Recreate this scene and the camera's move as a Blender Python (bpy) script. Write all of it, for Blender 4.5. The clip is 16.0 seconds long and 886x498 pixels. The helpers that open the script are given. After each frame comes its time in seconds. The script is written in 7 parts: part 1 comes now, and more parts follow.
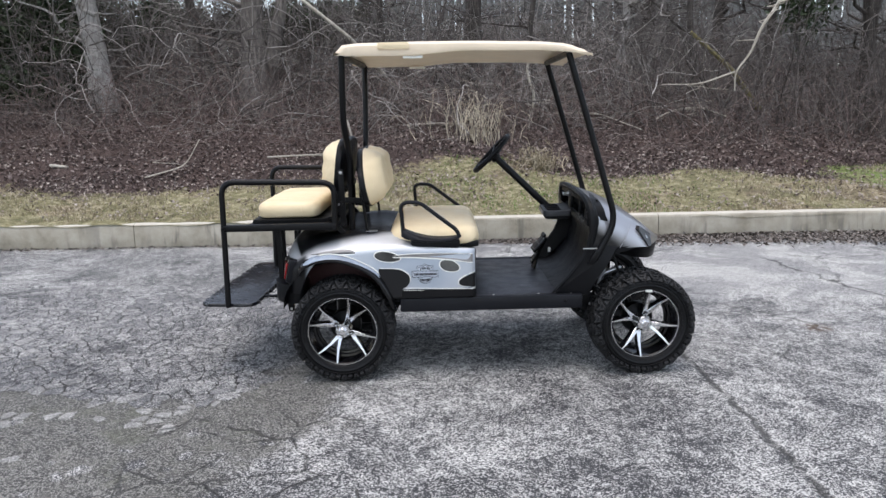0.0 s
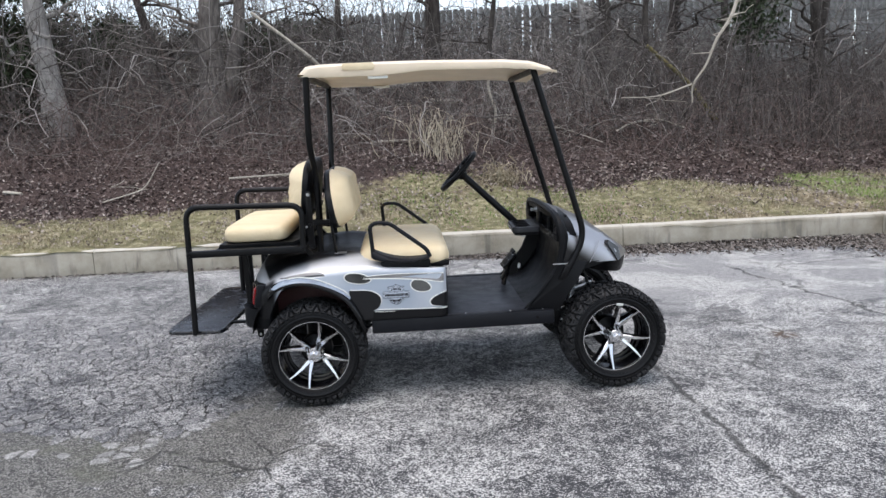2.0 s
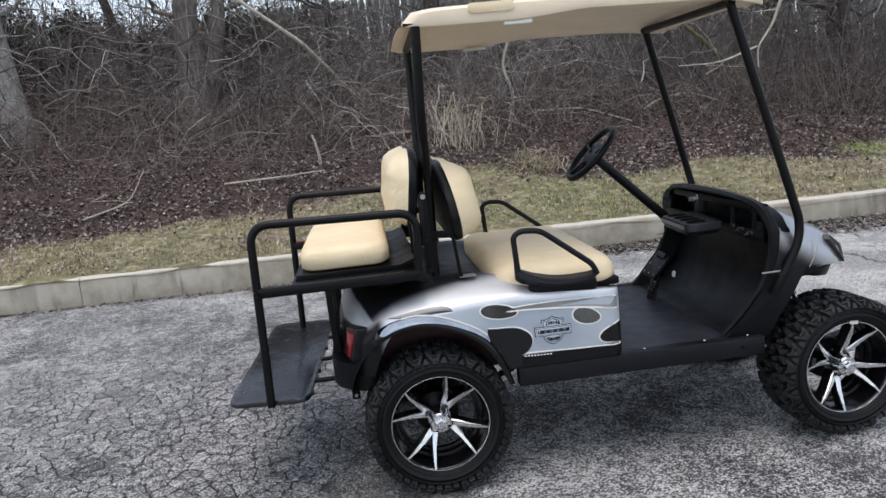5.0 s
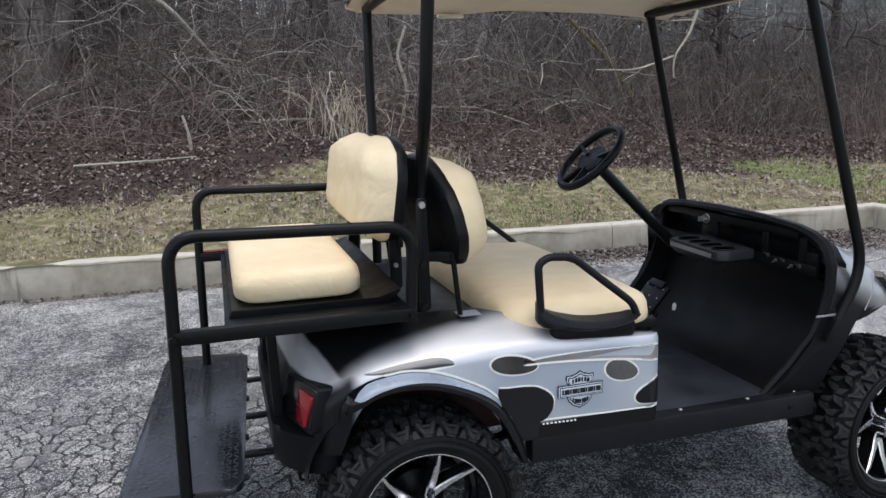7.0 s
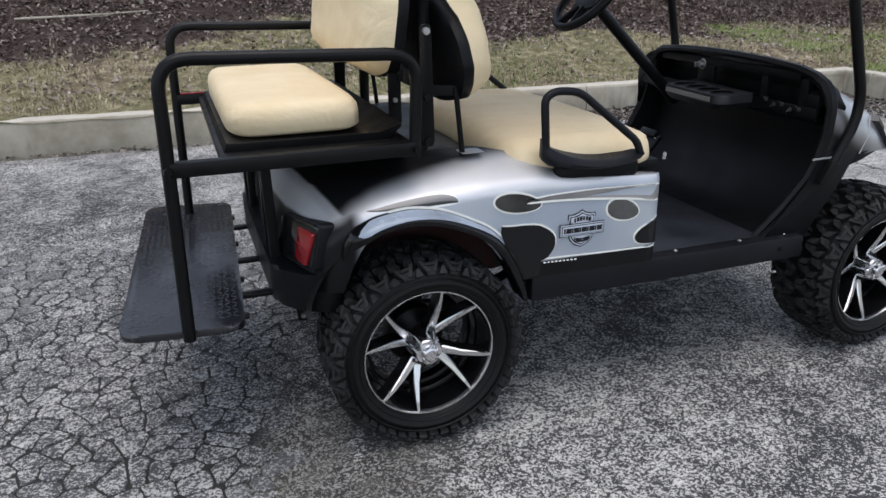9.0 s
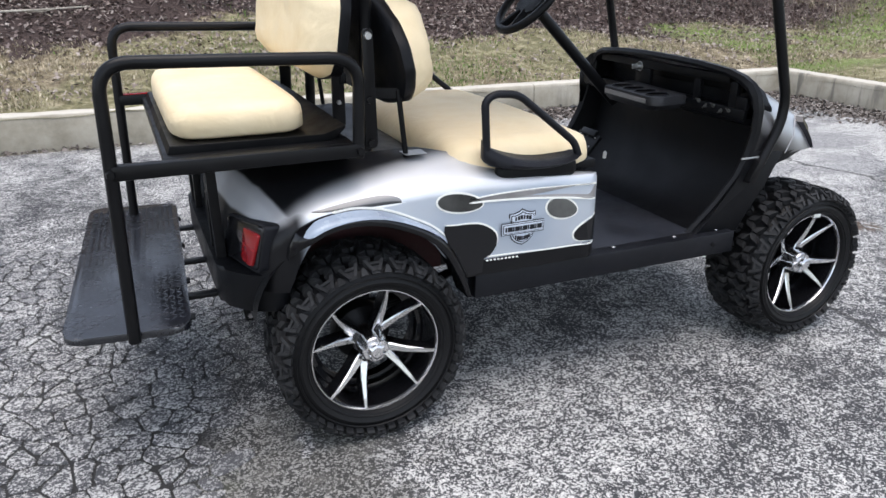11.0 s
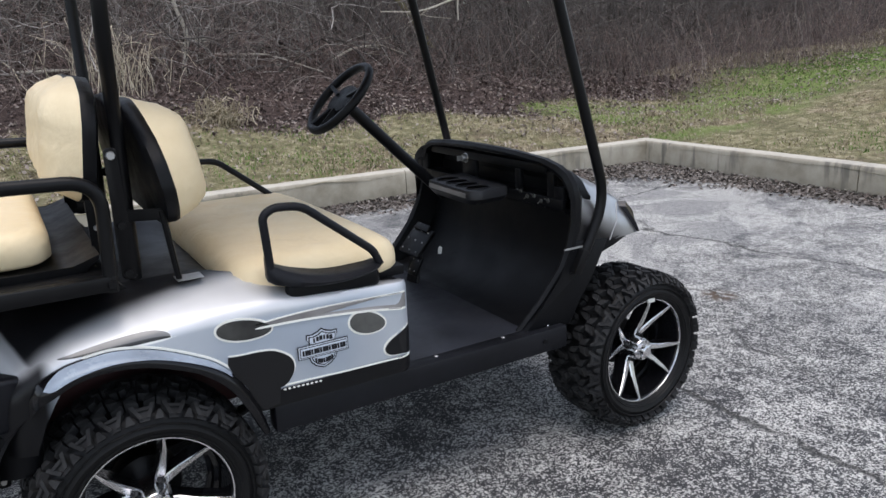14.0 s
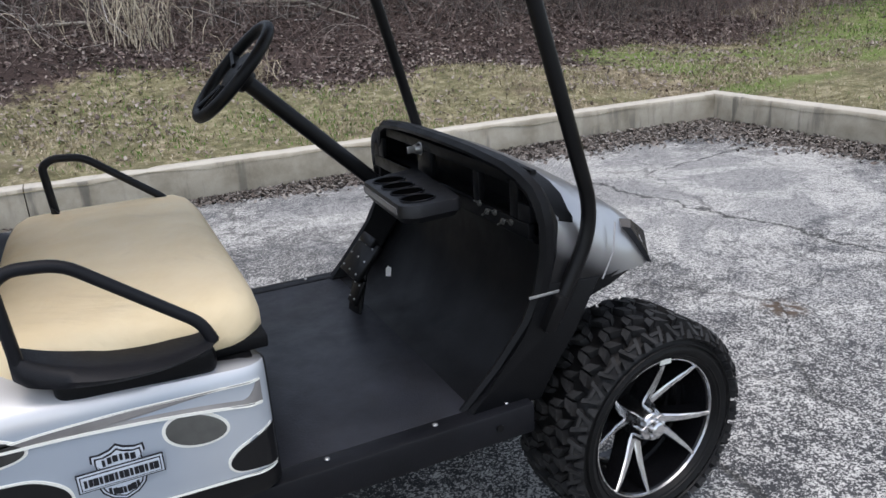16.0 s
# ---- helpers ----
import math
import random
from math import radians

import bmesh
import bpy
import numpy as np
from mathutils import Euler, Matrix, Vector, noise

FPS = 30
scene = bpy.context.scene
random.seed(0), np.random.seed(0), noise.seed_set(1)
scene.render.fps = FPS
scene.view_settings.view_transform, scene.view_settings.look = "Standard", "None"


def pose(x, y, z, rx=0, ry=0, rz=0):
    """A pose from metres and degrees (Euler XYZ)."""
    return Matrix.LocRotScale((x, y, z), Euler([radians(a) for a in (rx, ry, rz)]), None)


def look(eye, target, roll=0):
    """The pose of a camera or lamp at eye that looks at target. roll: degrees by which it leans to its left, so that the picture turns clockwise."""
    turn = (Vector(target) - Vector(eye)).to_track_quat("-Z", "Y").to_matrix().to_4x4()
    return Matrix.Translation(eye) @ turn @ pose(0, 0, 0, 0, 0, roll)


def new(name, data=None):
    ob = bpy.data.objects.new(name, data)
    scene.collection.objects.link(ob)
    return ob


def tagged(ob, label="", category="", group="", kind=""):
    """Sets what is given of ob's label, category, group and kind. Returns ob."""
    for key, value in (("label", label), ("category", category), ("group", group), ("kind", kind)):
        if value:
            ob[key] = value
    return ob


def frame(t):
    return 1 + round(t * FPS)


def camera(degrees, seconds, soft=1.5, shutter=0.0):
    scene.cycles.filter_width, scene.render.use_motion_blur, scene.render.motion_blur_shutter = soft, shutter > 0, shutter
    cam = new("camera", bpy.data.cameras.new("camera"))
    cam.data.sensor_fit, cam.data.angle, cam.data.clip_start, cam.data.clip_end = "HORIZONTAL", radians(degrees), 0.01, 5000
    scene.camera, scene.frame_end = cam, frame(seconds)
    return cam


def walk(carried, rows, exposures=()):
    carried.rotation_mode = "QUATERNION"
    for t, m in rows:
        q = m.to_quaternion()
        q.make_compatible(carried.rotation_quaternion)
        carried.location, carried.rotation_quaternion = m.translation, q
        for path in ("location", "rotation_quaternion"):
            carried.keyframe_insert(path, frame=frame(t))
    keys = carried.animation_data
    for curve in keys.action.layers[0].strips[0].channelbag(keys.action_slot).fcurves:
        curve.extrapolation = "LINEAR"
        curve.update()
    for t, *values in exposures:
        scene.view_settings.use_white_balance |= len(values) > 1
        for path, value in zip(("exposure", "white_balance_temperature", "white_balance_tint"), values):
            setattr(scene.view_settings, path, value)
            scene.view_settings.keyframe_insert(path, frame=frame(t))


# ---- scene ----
cam = camera(61.5, 16.0)
PATH = [
    (0, (0.543, -4.557, 1.485), (0.553, -2.592, 1.117), -1.4),
    (0.5, (0.541, -4.553, 1.495), (0.548, -2.589, 1.121), -1.3),
    (1, (0.537, -4.559, 1.485), (0.539, -2.595, 1.11), -1.4),
    (1.5, (0.526, -4.552, 1.489), (0.544, -2.587, 1.117), -1.4),
    (2, (0.512, -4.529, 1.506), (0.619, -2.56, 1.174), -2.6),
    (2.5, (0.46, -4.447, 1.51), (0.574, -2.48, 1.171), -4.3),
    (3, (0.397, -4.215, 1.519), (0.431, -2.245, 1.178), -3.7),
    (3.5, (0.225, -3.988, 1.495), (0.381, -2.027, 1.136), -2.9),
    (4, (0.026, -3.785, 1.48), (0.274, -1.847, 1.053), -4.4),
    (4.3, (-0.062, -3.619, 1.473), (0.05, -1.665, 1.062), -7.9),
    (4.5, (-0.068, -3.498, 1.471), (0.111, -1.535, 1.136), -6.6),
    (4.7, (-0.112, -3.41, 1.466), (0.071, -1.448, 1.12), -5.8),
    (6.8, (-0.456, -2.479, 1.416), (0.017, -0.571, 1.048), -1.7),
    (7, (-0.494, -2.417, 1.428), (0.071, -0.538, 1.043), -1.5),
    (7.5, (-0.602, -2.341, 1.403), (0.075, -0.503, 1.002), -2.7),
    (8, (-0.616, -2.316, 1.371), (0.036, -0.49, 0.882), -0.6),
    (8.5, (-0.605, -2.32, 1.342), (0.038, -0.534, 0.713), -0.5),
    (8.7, (-0.6, -2.331, 1.314), (0.029, -0.559, 0.631), -0.6),
    (10.8, (-0.602, -2.388, 1.336), (0.143, -0.697, 0.571), -1.5),
    (11, (-0.591, -2.398, 1.339), (0.157, -0.688, 0.619), 0.1),
    (11.5, (-0.52, -2.389, 1.38), (0.33, -0.677, 0.792), -1.2),
    (12, (-0.475, -2.38, 1.376), (0.484, -0.713, 0.827), -2.2),
    (12.5, (-0.453, -2.362, 1.365), (0.542, -0.72, 0.805), -1.3),
    (13, (-0.426, -2.355, 1.366), (0.604, -0.737, 0.801), -1.8),
    (13.5, (-0.37, -2.336, 1.363), (0.654, -0.713, 0.798), -2.8),
    (14, (-0.198, -2.35, 1.374), (0.783, -0.689, 0.847), -2.3),
    (14.5, (-0.041, -2.221, 1.349), (0.926, -0.571, 0.766), -1.8),
    (15, (0.108, -2.004, 1.359), (1.202, -0.477, 0.671), -2.2),
    (15.5, (0.287, -1.901, 1.347), (1.255, -0.286, 0.674), -4.7),
    (16, (0.534, -1.846, 1.373), (1.317, -0.127, 0.716), -3.6),
]
walk(cam, [(t, look(eye, target, roll)) for t, eye, target, roll in PATH], exposures=[(0,1.04),(2.5,1.0),(3.5,0.94),(4.7,0.81),(6.8,0.80),(7.6,0.71),(8.7,0.60),(10.8,1.22),(11.6,1.03),(12.5,0.69),(14.5,0.82),(16,0.85)])

# ---- world and light ----
world = bpy.data.worlds.new("overcast_sky")
scene.world = world
world.use_nodes = True
wn = world.node_tree
wn.nodes.clear()
sky = wn.nodes.new("ShaderNodeTexSky")
sky.sky_type = 'NISHITA'
sky.sun_disc = False
sky.sun_elevation, sky.sun_rotation = radians(72), radians(195)
sky.air_density, sky.dust_density = 1.0, 1.0
desat = wn.nodes.new("ShaderNodeHueSaturation")
desat.inputs["Saturation"].default_value = 0.54
wbg = wn.nodes.new("ShaderNodeBackground")
wbg.inputs["Strength"].default_value = 0.15
wout = wn.nodes.new("ShaderNodeOutputWorld")
wn.links.new(sky.outputs[0], desat.inputs["Color"])
wn.links.new(desat.outputs[0], wbg.inputs["Color"])
wn.links.new(wbg.outputs[0], wout.inputs["Surface"])
sun_data = bpy.data.lights.new("sun", 'SUN')
sun_data.energy, sun_data.angle, sun_data.color = 1.1, radians(50), (1.0, 0.92, 0.885)
sun = new("sun", sun_data)
sun.matrix_world = look((-0.4, -1.2, 12), (0.2, 0, 0))


# ---- materials ----
class Mat:
    """A node material with one Principled shader, and short ways to make nodes."""

    def __init__(self, name, color=(0.5, 0.5, 0.5), rough=0.5, metal=0.0, spec=0.5):
        self.m = bpy.data.materials.new(name)
        self.m.use_nodes = True
        self.t = self.m.node_tree
        self.b = self.t.nodes["Principled BSDF"]
        self.set("Base Color", (*color, 1))
        self.set("Roughness", rough)
        self.set("Metallic", metal)
        self.set("Specular IOR Level", spec)
        self.c = self.t.nodes.new("ShaderNodeTexCoord").outputs["Object"]

    def set(self, key, value):
        if hasattr(value, "is_linked"):
            self.t.links.new(value, self.b.inputs[key])
        else:
            self.b.inputs[key].default_value = value
        return self

    def plug(self, socket, value):
        if hasattr(value, "is_linked"):
            self.t.links.new(value, socket)
        else:
            socket.default_value = value

    def noise(self, scale, detail=4.0, rough=0.55, distort=0.0, coord=None):
        n = self.t.nodes.new("ShaderNodeTexNoise")
        n.inputs["Scale"].default_value, n.inputs["Detail"].default_value = scale, detail
        n.inputs["Roughness"].default_value, n.inputs["Distortion"].default_value = rough, distort
        self.t.links.new(coord or self.c, n.inputs["Vector"])
        return n.outputs["Fac"]

    def voronoi(self, scale, feature='F1', coord=None, out="Distance", rand=1.0):
        n = self.t.nodes.new("ShaderNodeTexVoronoi")
        n.feature = feature
        n.inputs["Scale"].default_value = scale
        n.inputs["Randomness"].default_value = rand
        self.t.links.new(coord or self.c, n.inputs["Vector"])
        return n.outputs[out]

    def math(self, op, a, b=0.0, clamp=False):
        n = self.t.nodes.new("ShaderNodeMath")
        n.operation, n.use_clamp = op, clamp
        self.plug(n.inputs[0], a)
        self.plug(n.inputs[1], b)
        return n.outputs[0]

    def step(self, x, lo, hi, a=0.0, b=1.0):
        n = self.t.nodes.new("ShaderNodeMapRange")
        n.interpolation_type = 'SMOOTHSTEP'
        self.plug(n.inputs["Value"], x)
        for key, value in (("From Min", lo), ("From Max", hi), ("To Min", a), ("To Max", b)):
            n.inputs[key].default_value = value
        return n.outputs[0]

    def ramp(self, x, *stops):
        n = self.t.nodes.new("ShaderNodeValToRGB")
        while len(n.color_ramp.elements) < len(stops):
            n.color_ramp.elements.new(0.5)
        for e, (at, col) in zip(n.color_ramp.elements, stops):
            e.position, e.color = at, (*col, 1)
        self.plug(n.inputs[0], x)
        return n.outputs[0]

    def mix(self, f, a, b, blend='MIX'):
        n = self.t.nodes.new("ShaderNodeMix")
        n.data_type, n.blend_type = 'RGBA', blend
        self.plug(n.inputs[0], f)
        for socket, v in ((n.inputs[6], a), (n.inputs[7], b)):
            self.plug(socket, v if hasattr(v, "is_linked") else (*v, 1))
        return n.outputs[2]

    def xyz(self, coord=None):
        n = self.t.nodes.new("ShaderNodeSeparateXYZ")
        self.t.links.new(coord or self.c, n.inputs[0])
        return n.outputs

    def warp(self, scale, amount, coord=None):
        n = self.t.nodes.new("ShaderNodeTexNoise")
        n.inputs["Scale"].default_value, n.inputs["Detail"].default_value = scale, 3
        self.t.links.new(coord or self.c, n.inputs["Vector"])
        s = self.t.nodes.new("ShaderNodeVectorMath")
        s.operation = 'SUBTRACT'
        self.t.links.new(n.outputs["Color"], s.inputs[0])
        s.inputs[1].default_value = (0.5, 0.5, 0.5)
        k = self.t.nodes.new("ShaderNodeVectorMath")
        k.operation = 'MULTIPLY_ADD'
        self.t.links.new(s.outputs[0], k.inputs[0])
        k.inputs[1].default_value = (amount, amount, amount)
        self.t.links.new(coord or self.c, k.inputs[2])
        return k.outputs[0]

    def random(self, kind="island"):
        if kind == "island":
            return self.t.nodes.new("ShaderNodeNewGeometry").outputs["Random Per Island"]
        return self.t.nodes.new("ShaderNodeObjectInfo").outputs["Random"]

    def bump(self, height, strength=0.3, distance=0.01):
        n = self.t.nodes.new("ShaderNodeBump")
        n.inputs["Strength"].default_value, n.inputs["Distance"].default_value = strength, distance
        self.t.links.new(height, n.inputs["Height"])
        if self.b.inputs["Normal"].is_linked:
            self.t.links.new(self.b.inputs["Normal"].links[0].from_socket, n.inputs["Normal"])
        self.t.links.new(n.outputs[0], self.b.inputs["Normal"])
        return self


def worn(name, color, rough, metal=0.0, spec=0.5, vary=0.25, bump=0.15, scale=60.0):
    """A plain painted or moulded surface with faint dirt, scuffs and grain."""
    m = Mat(name, color, rough, metal, spec)
    big = m.noise(6, 5, 0.6)
    dark, light = tuple(c * (1 - vary) for c in color), tuple(min(1, c * (1 + vary)) for c in color)
    m.set("Base Color", m.ramp(big, (0.3, dark), (0.7, light)))
    m.set("Roughness", m.step(m.noise(11, 6, 0.7), 0.3, 0.7, max(0.05, rough - 0.08), min(1, rough + 0.1)))
    m.bump(m.noise(scale, 3), bump, 0.002)
    return m.m


def asphalt_material(pieces=False, pale=False):
    m = Mat("pale_asphalt_islands" if pale else "broken_asphalt" if pieces else "weathered_asphalt", rough=0.9, spec=0.3)
    x, y, _ = m.xyz()
    # exposed pale stones in dark binder, at two sizes
    def stones(scale):
        n = m.t.nodes.new("ShaderNodeTexVoronoi")
        n.inputs["Scale"].default_value = scale
        m.t.links.new(m.warp(scale * 0.6, 0.35 / scale), n.inputs["Vector"])
        k = m.t.nodes.new("ShaderNodeSeparateColor")
        m.t.links.new(n.outputs["Color"], k.inputs[0])
        return k.outputs[0]
    ra = stones(150)
    rb = stones(330)
    big = m.noise(0.75, 6, 0.66, 0.5)
    mid = m.noise(4.2, 6, 0.75, 0.3)
    fine = m.noise(17, 5, 0.7, 0.2)
    worn_ = m.math('ADD', m.math('ADD', m.math('MULTIPLY', big, 0.34), m.math('MULTIPLY', mid, 0.34)), m.math('MULTIPLY', fine, 0.32))
    # lot grows paler towards the far kerb corner
    far = m.step(m.math('ADD', x, m.math('MULTIPLY', y, 1.1)), 1.4, 4.4)
    worn_ = m.math('ADD', worn_, m.math('MULTIPLY', far, m.math('ADD', 0.035, m.math('MULTIPLY', m.step(m.noise(1.7, 8, 0.74, 0.5), 0.50, 0.56), 0.085))))
    qx = m.math('MULTIPLY', m.math('SUBTRACT', m.math('ADD', x, m.math('MULTIPLY', m.math('SUBTRACT', big, 0.5), 2.2)), 3.7), 0.60)
    qy = m.math('MULTIPLY', m.math('SUBTRACT', m.math('ADD', y, m.math('MULTIPLY', m.math('SUBTRACT', mid, 0.5), 1.6)), 1.9), 0.85)
    patch = m.step(m.math('ADD', m.math('MULTIPLY', qx, qx), m.math('MULTIPLY', qy, qy)), 1.15, 0.55)
    worn_ = m.math('ADD', worn_, m.math('SUBTRACT', m.math('MULTIPLY', patch, 0.11), m.math('MULTIPLY', far, 0.03)))
    level = m.step(worn_, 0.38, 0.62, 0.72, 0.44)
    # bluish smoother patches where the stones lie under the binder
    smooth_ = m.math('MULTIPLY', m.step(m.noise(1.5, 8, 0.72, 0.6), 0.53, 0.60), m.step(far, 0.2, 0.9, 1.0, 0.25))
    level = m.math('ADD', level, m.math('MULTIPLY', smooth_, 0.12))
    grit = m.math('ADD', m.math('MULTIPLY', ra, 0.6), m.math('MULTIPLY', rb, 0.4))
    clot = m.math('MULTIPLY', m.math('SUBTRACT', m.noise(55, 4, 0.7), 0.5), 0.26)
    speck = m.step(m.math('SUBTRACT', m.math('ADD', grit, clot), level), -0.035, 0.045)
    # sealed darker patch with hardly any stone showing
    w = m.math('MULTIPLY', m.math('SUBTRACT', m.noise(1.1, 6, 0.72), 0.5), 3.4)
    px = m.math('ADD', x, w)
    py = m.math('ADD', y, m.math('MULTIPLY', m.math('SUBTRACT', m.noise(1.3, 6, 0.72, 0.3), 0.5), 2.4))
    edge_ = m.math('ADD', px, m.math('MULTIPLY', m.math('SUBTRACT', -0.9, y), 0.62))
    seal = m.math('MULTIPLY', m.step(edge_, 0.16, -0.30), m.step(py, -0.1, -0.5))
    holes = m.step(m.voronoi(4.4, coord=m.warp(6, 0.3)), 0.12, 0.22)
    seal = m.math('MULTIPLY', seal, holes)
    stone = m.ramp(m.noise(150, 2), (0.3, (0.43, 0.422, 0.40)), (0.7, (0.72, 0.708, 0.67)))
    binder = m.mix(m.step(worn_, 0.40, 0.64), (0.030, 0.031, 0.034), (0.088, 0.088, 0.090))
    stone = m.mix(m.step(worn_, 0.40, 0.60, 0.45, 0.0), stone, (0.22, 0.218, 0.215))
    base = m.mix(speck, binder, stone)
    lobes = m.step(m.noise(1.15, 9, 0.78, 0.7), 0.44, 0.56)
    base = m.mix(m.math('MULTIPLY', far, m.step(lobes, 0.0, 1.0, 0.42, 0.0)), base, (0.10, 0.102, 0.11))
    base = m.mix(m.math('MULTIPLY', far, m.step(lobes, 0.0, 1.0, 0.0, 0.12)), base, (0.43, 0.42, 0.39))
    tar = m.mix(m.step(m.math('ADD', grit, clot), 0.55, 0.66), (0.038, 0.037, 0.034), (0.27, 0.263, 0.24))
    tar = m.mix(m.step(m.noise(9, 6, 0.75), 0.46, 0.66, 0, 0.45), tar, (0.17, 0.162, 0.142))
    tar = m.mix(m.step(m.noise(2.6, 5, 0.7), 0.52, 0.66, 0, 0.5), tar, (0.085, 0.088, 0.058))
    if not pieces:
        base = m.mix(m.math('MULTIPLY', seal, 0.9), base, tar)
    # dark bed in which the broken pieces lie
    zx = m.math('SUBTRACT', -0.38, m.math('SUBTRACT', x, m.math('MULTIPLY', m.math('SINE', m.math('ADD', m.math('MULTIPLY', y, 1.3), 0.5)), 0.3)))
    zy = m.math('SUBTRACT', y, m.math('ADD', -0.62, m.math('MULTIPLY', m.math('SINE', m.math('MULTIPLY', x, 1.7)), 0.25)))
    lim = m.math('ADD', m.math('ADD', 1.42, m.math('MULTIPLY', m.math('SINE', m.math('MULTIPLY', x, 4.1)), 0.14)), m.step(x, -0.9, -2.6, 0.0, 0.45))
    bed = m.math('MULTIPLY', m.math('MULTIPLY', m.step(zx, 0.0, 0.15), m.step(zy, 0.0, 0.15)), m.math('MULTIPLY', m.step(m.math('SUBTRACT', y, lim), 0.05, -0.12), m.step(x, -5.55, -5.4)))
    if not pieces:
        base = m.mix(m.math('MULTIPLY', bed, 0.93), base, (0.022, 0.0215, 0.021))
    elif pale:
        base = m.mix(m.step(m.random("island"), 0.0, 1.0, 0.2, 0.7), base, (0.33, 0.325, 0.305))
    else:
        base = m.mix(m.step(m.random("island"), 0.0, 0.8, 0.55, 0.15), base, (0.125, 0.125, 0.130))
        base = m.mix(m.step(m.random("island"), 0.70, 1.0, 0.0, 0.45), base, (0.32, 0.315, 0.30))
    slabs = m.voronoi(0.62, 'DISTANCE_TO_EDGE', coord=m.warp(3.2, 0.32))
    wide = m.step(m.noise(2.2, 3), 0.4, 0.7, 0.001, 0.007)
    hair = m.math('MULTIPLY', m.step(m.math('SUBTRACT', slabs, wide), 0.004, -0.002), m.step(m.noise(1.2, 2), 0.40, 0.52, 0, 0.95))
    hair = m.math('MULTIPLY', hair, m.step(m.math('ADD', x, y), 1.6, 2.6, 0.30, 0.65))
    # the long joint beside the front wheel
    jx = m.math('ADD', x, m.math('MULTIPLY', m.math('SUBTRACT', m.noise(4.5, 6, 0.75), 0.5), 0.15))
    dist = m.math('ABSOLUTE', m.math('SUBTRACT', jx, 2.0))
    joint = m.math('MULTIPLY', m.step(dist, 0.024, 0.006), m.step(y, 0.1, -0.3))
    joint = m.math('MULTIPLY', joint, m.step(m.noise(6, 4), 0.36, 0.5, 0.35, 0.95))
    # one long crack across the pale corner
    lx = m.math('SUBTRACT', m.math('ADD', x, m.math('MULTIPLY', m.math('SUBTRACT', m.noise(2.6, 6, 0.7), 0.5), 0.42)), m.math('SUBTRACT', 4.08, m.math('MULTIPLY', y, 0.17)))
    long_ = m.math('MULTIPLY', m.step(m.math('ABSOLUTE', lx), 0.016, 0.004), m.math('MULTIPLY', m.step(y, -0.9, -0.4), m.step(y, 2.7, 2.3)))
    lz = m.math('SUBTRACT', m.math('ADD', y, m.math('MULTIPLY', m.math('SUBTRACT', m.noise(2.9, 6, 0.7), 0.5), 0.35)), m.math('ADD', 1.55, m.math('MULTIPLY', x, 0.20)))
    long_ = m.math('MAXIMUM', long_, m.math('MULTIPLY', m.step(m.math('ABSOLUTE', lz), 0.012, 0.003), m.math('MULTIPLY', m.step(x, 4.0, 4.2), m.step(x, 5.9, 5.6))))
    # loose plates along the edge of the sealed patch
    plates = m.voronoi(2.3, 'DISTANCE_TO_EDGE', coord=m.warp(5, 0.12))
    band = m.math('MULTIPLY', m.math('MULTIPLY', m.step(x, -1.0, -0.7), m.step(m.math('ADD', x, m.math('MULTIPLY', y, 0.15)), 0.15, -0.1)), m.step(y, -0.9, -1.15))
    plates = m.math('MULTIPLY', m.math('MULTIPLY', m.step(plates, 0.024, 0.006), band), m.step(m.noise(3.1, 4), 0.40, 0.52, 0.25, 1.0))
    crack = m.math('MAXIMUM', m.math('MAXIMUM', m.math('MAXIMUM', hair, plates), joint), long_)
    # pale scar beside the cart
    sc = m.math('ADD', y, m.math('ADD', m.step(x, 0.8, 1.5, 0.36, 0.45), m.math('MULTIPLY', m.math('SUBTRACT', m.noise(5, 5, 0.7), 0.5), 0.10)))
    scar = m.math('MULTIPLY', m.math('MULTIPLY', m.step(m.math('ABSOLUTE', sc), 0.014, 0.003), m.math('MULTIPLY', m.step(x, 0.1, 0.3), m.step(x, 1.98, 1.9))), m.step(m.noise(7, 4), 0.38, 0.55))
    base = m.mix(m.math('MULTIPLY', scar, 0.65), base, (0.34, 0.33, 0.31))
    base = m.mix(m.math('MULTIPLY', crack, 0.8), base, (0.032, 0.031, 0.030))
    # small brown stain
    sx = m.math('SUBTRACT', x, 3.05)
    sy = m.math('SUBTRACT', y, 0.2)
    rr = m.math('ADD', m.math('MULTIPLY', sx, sx), m.math('MULTIPLY', sy, sy))
    stain = m.math('MULTIPLY', m.step(rr, 0.014, 0.002), m.step(m.noise(24, 4), 0.4, 0.55))
    base = m.mix(stain, base, (0.085, 0.060, 0.042))
    m.set("Base Color", base)
    m.set("Roughness", m.step(speck, 0, 1, 0.7, 0.95))
    m.bump(grit, 0.5, 0.004)
    m.bump(m.math('SUBTRACT', 1.0, crack), 0.9, 0.012)
    return m.m


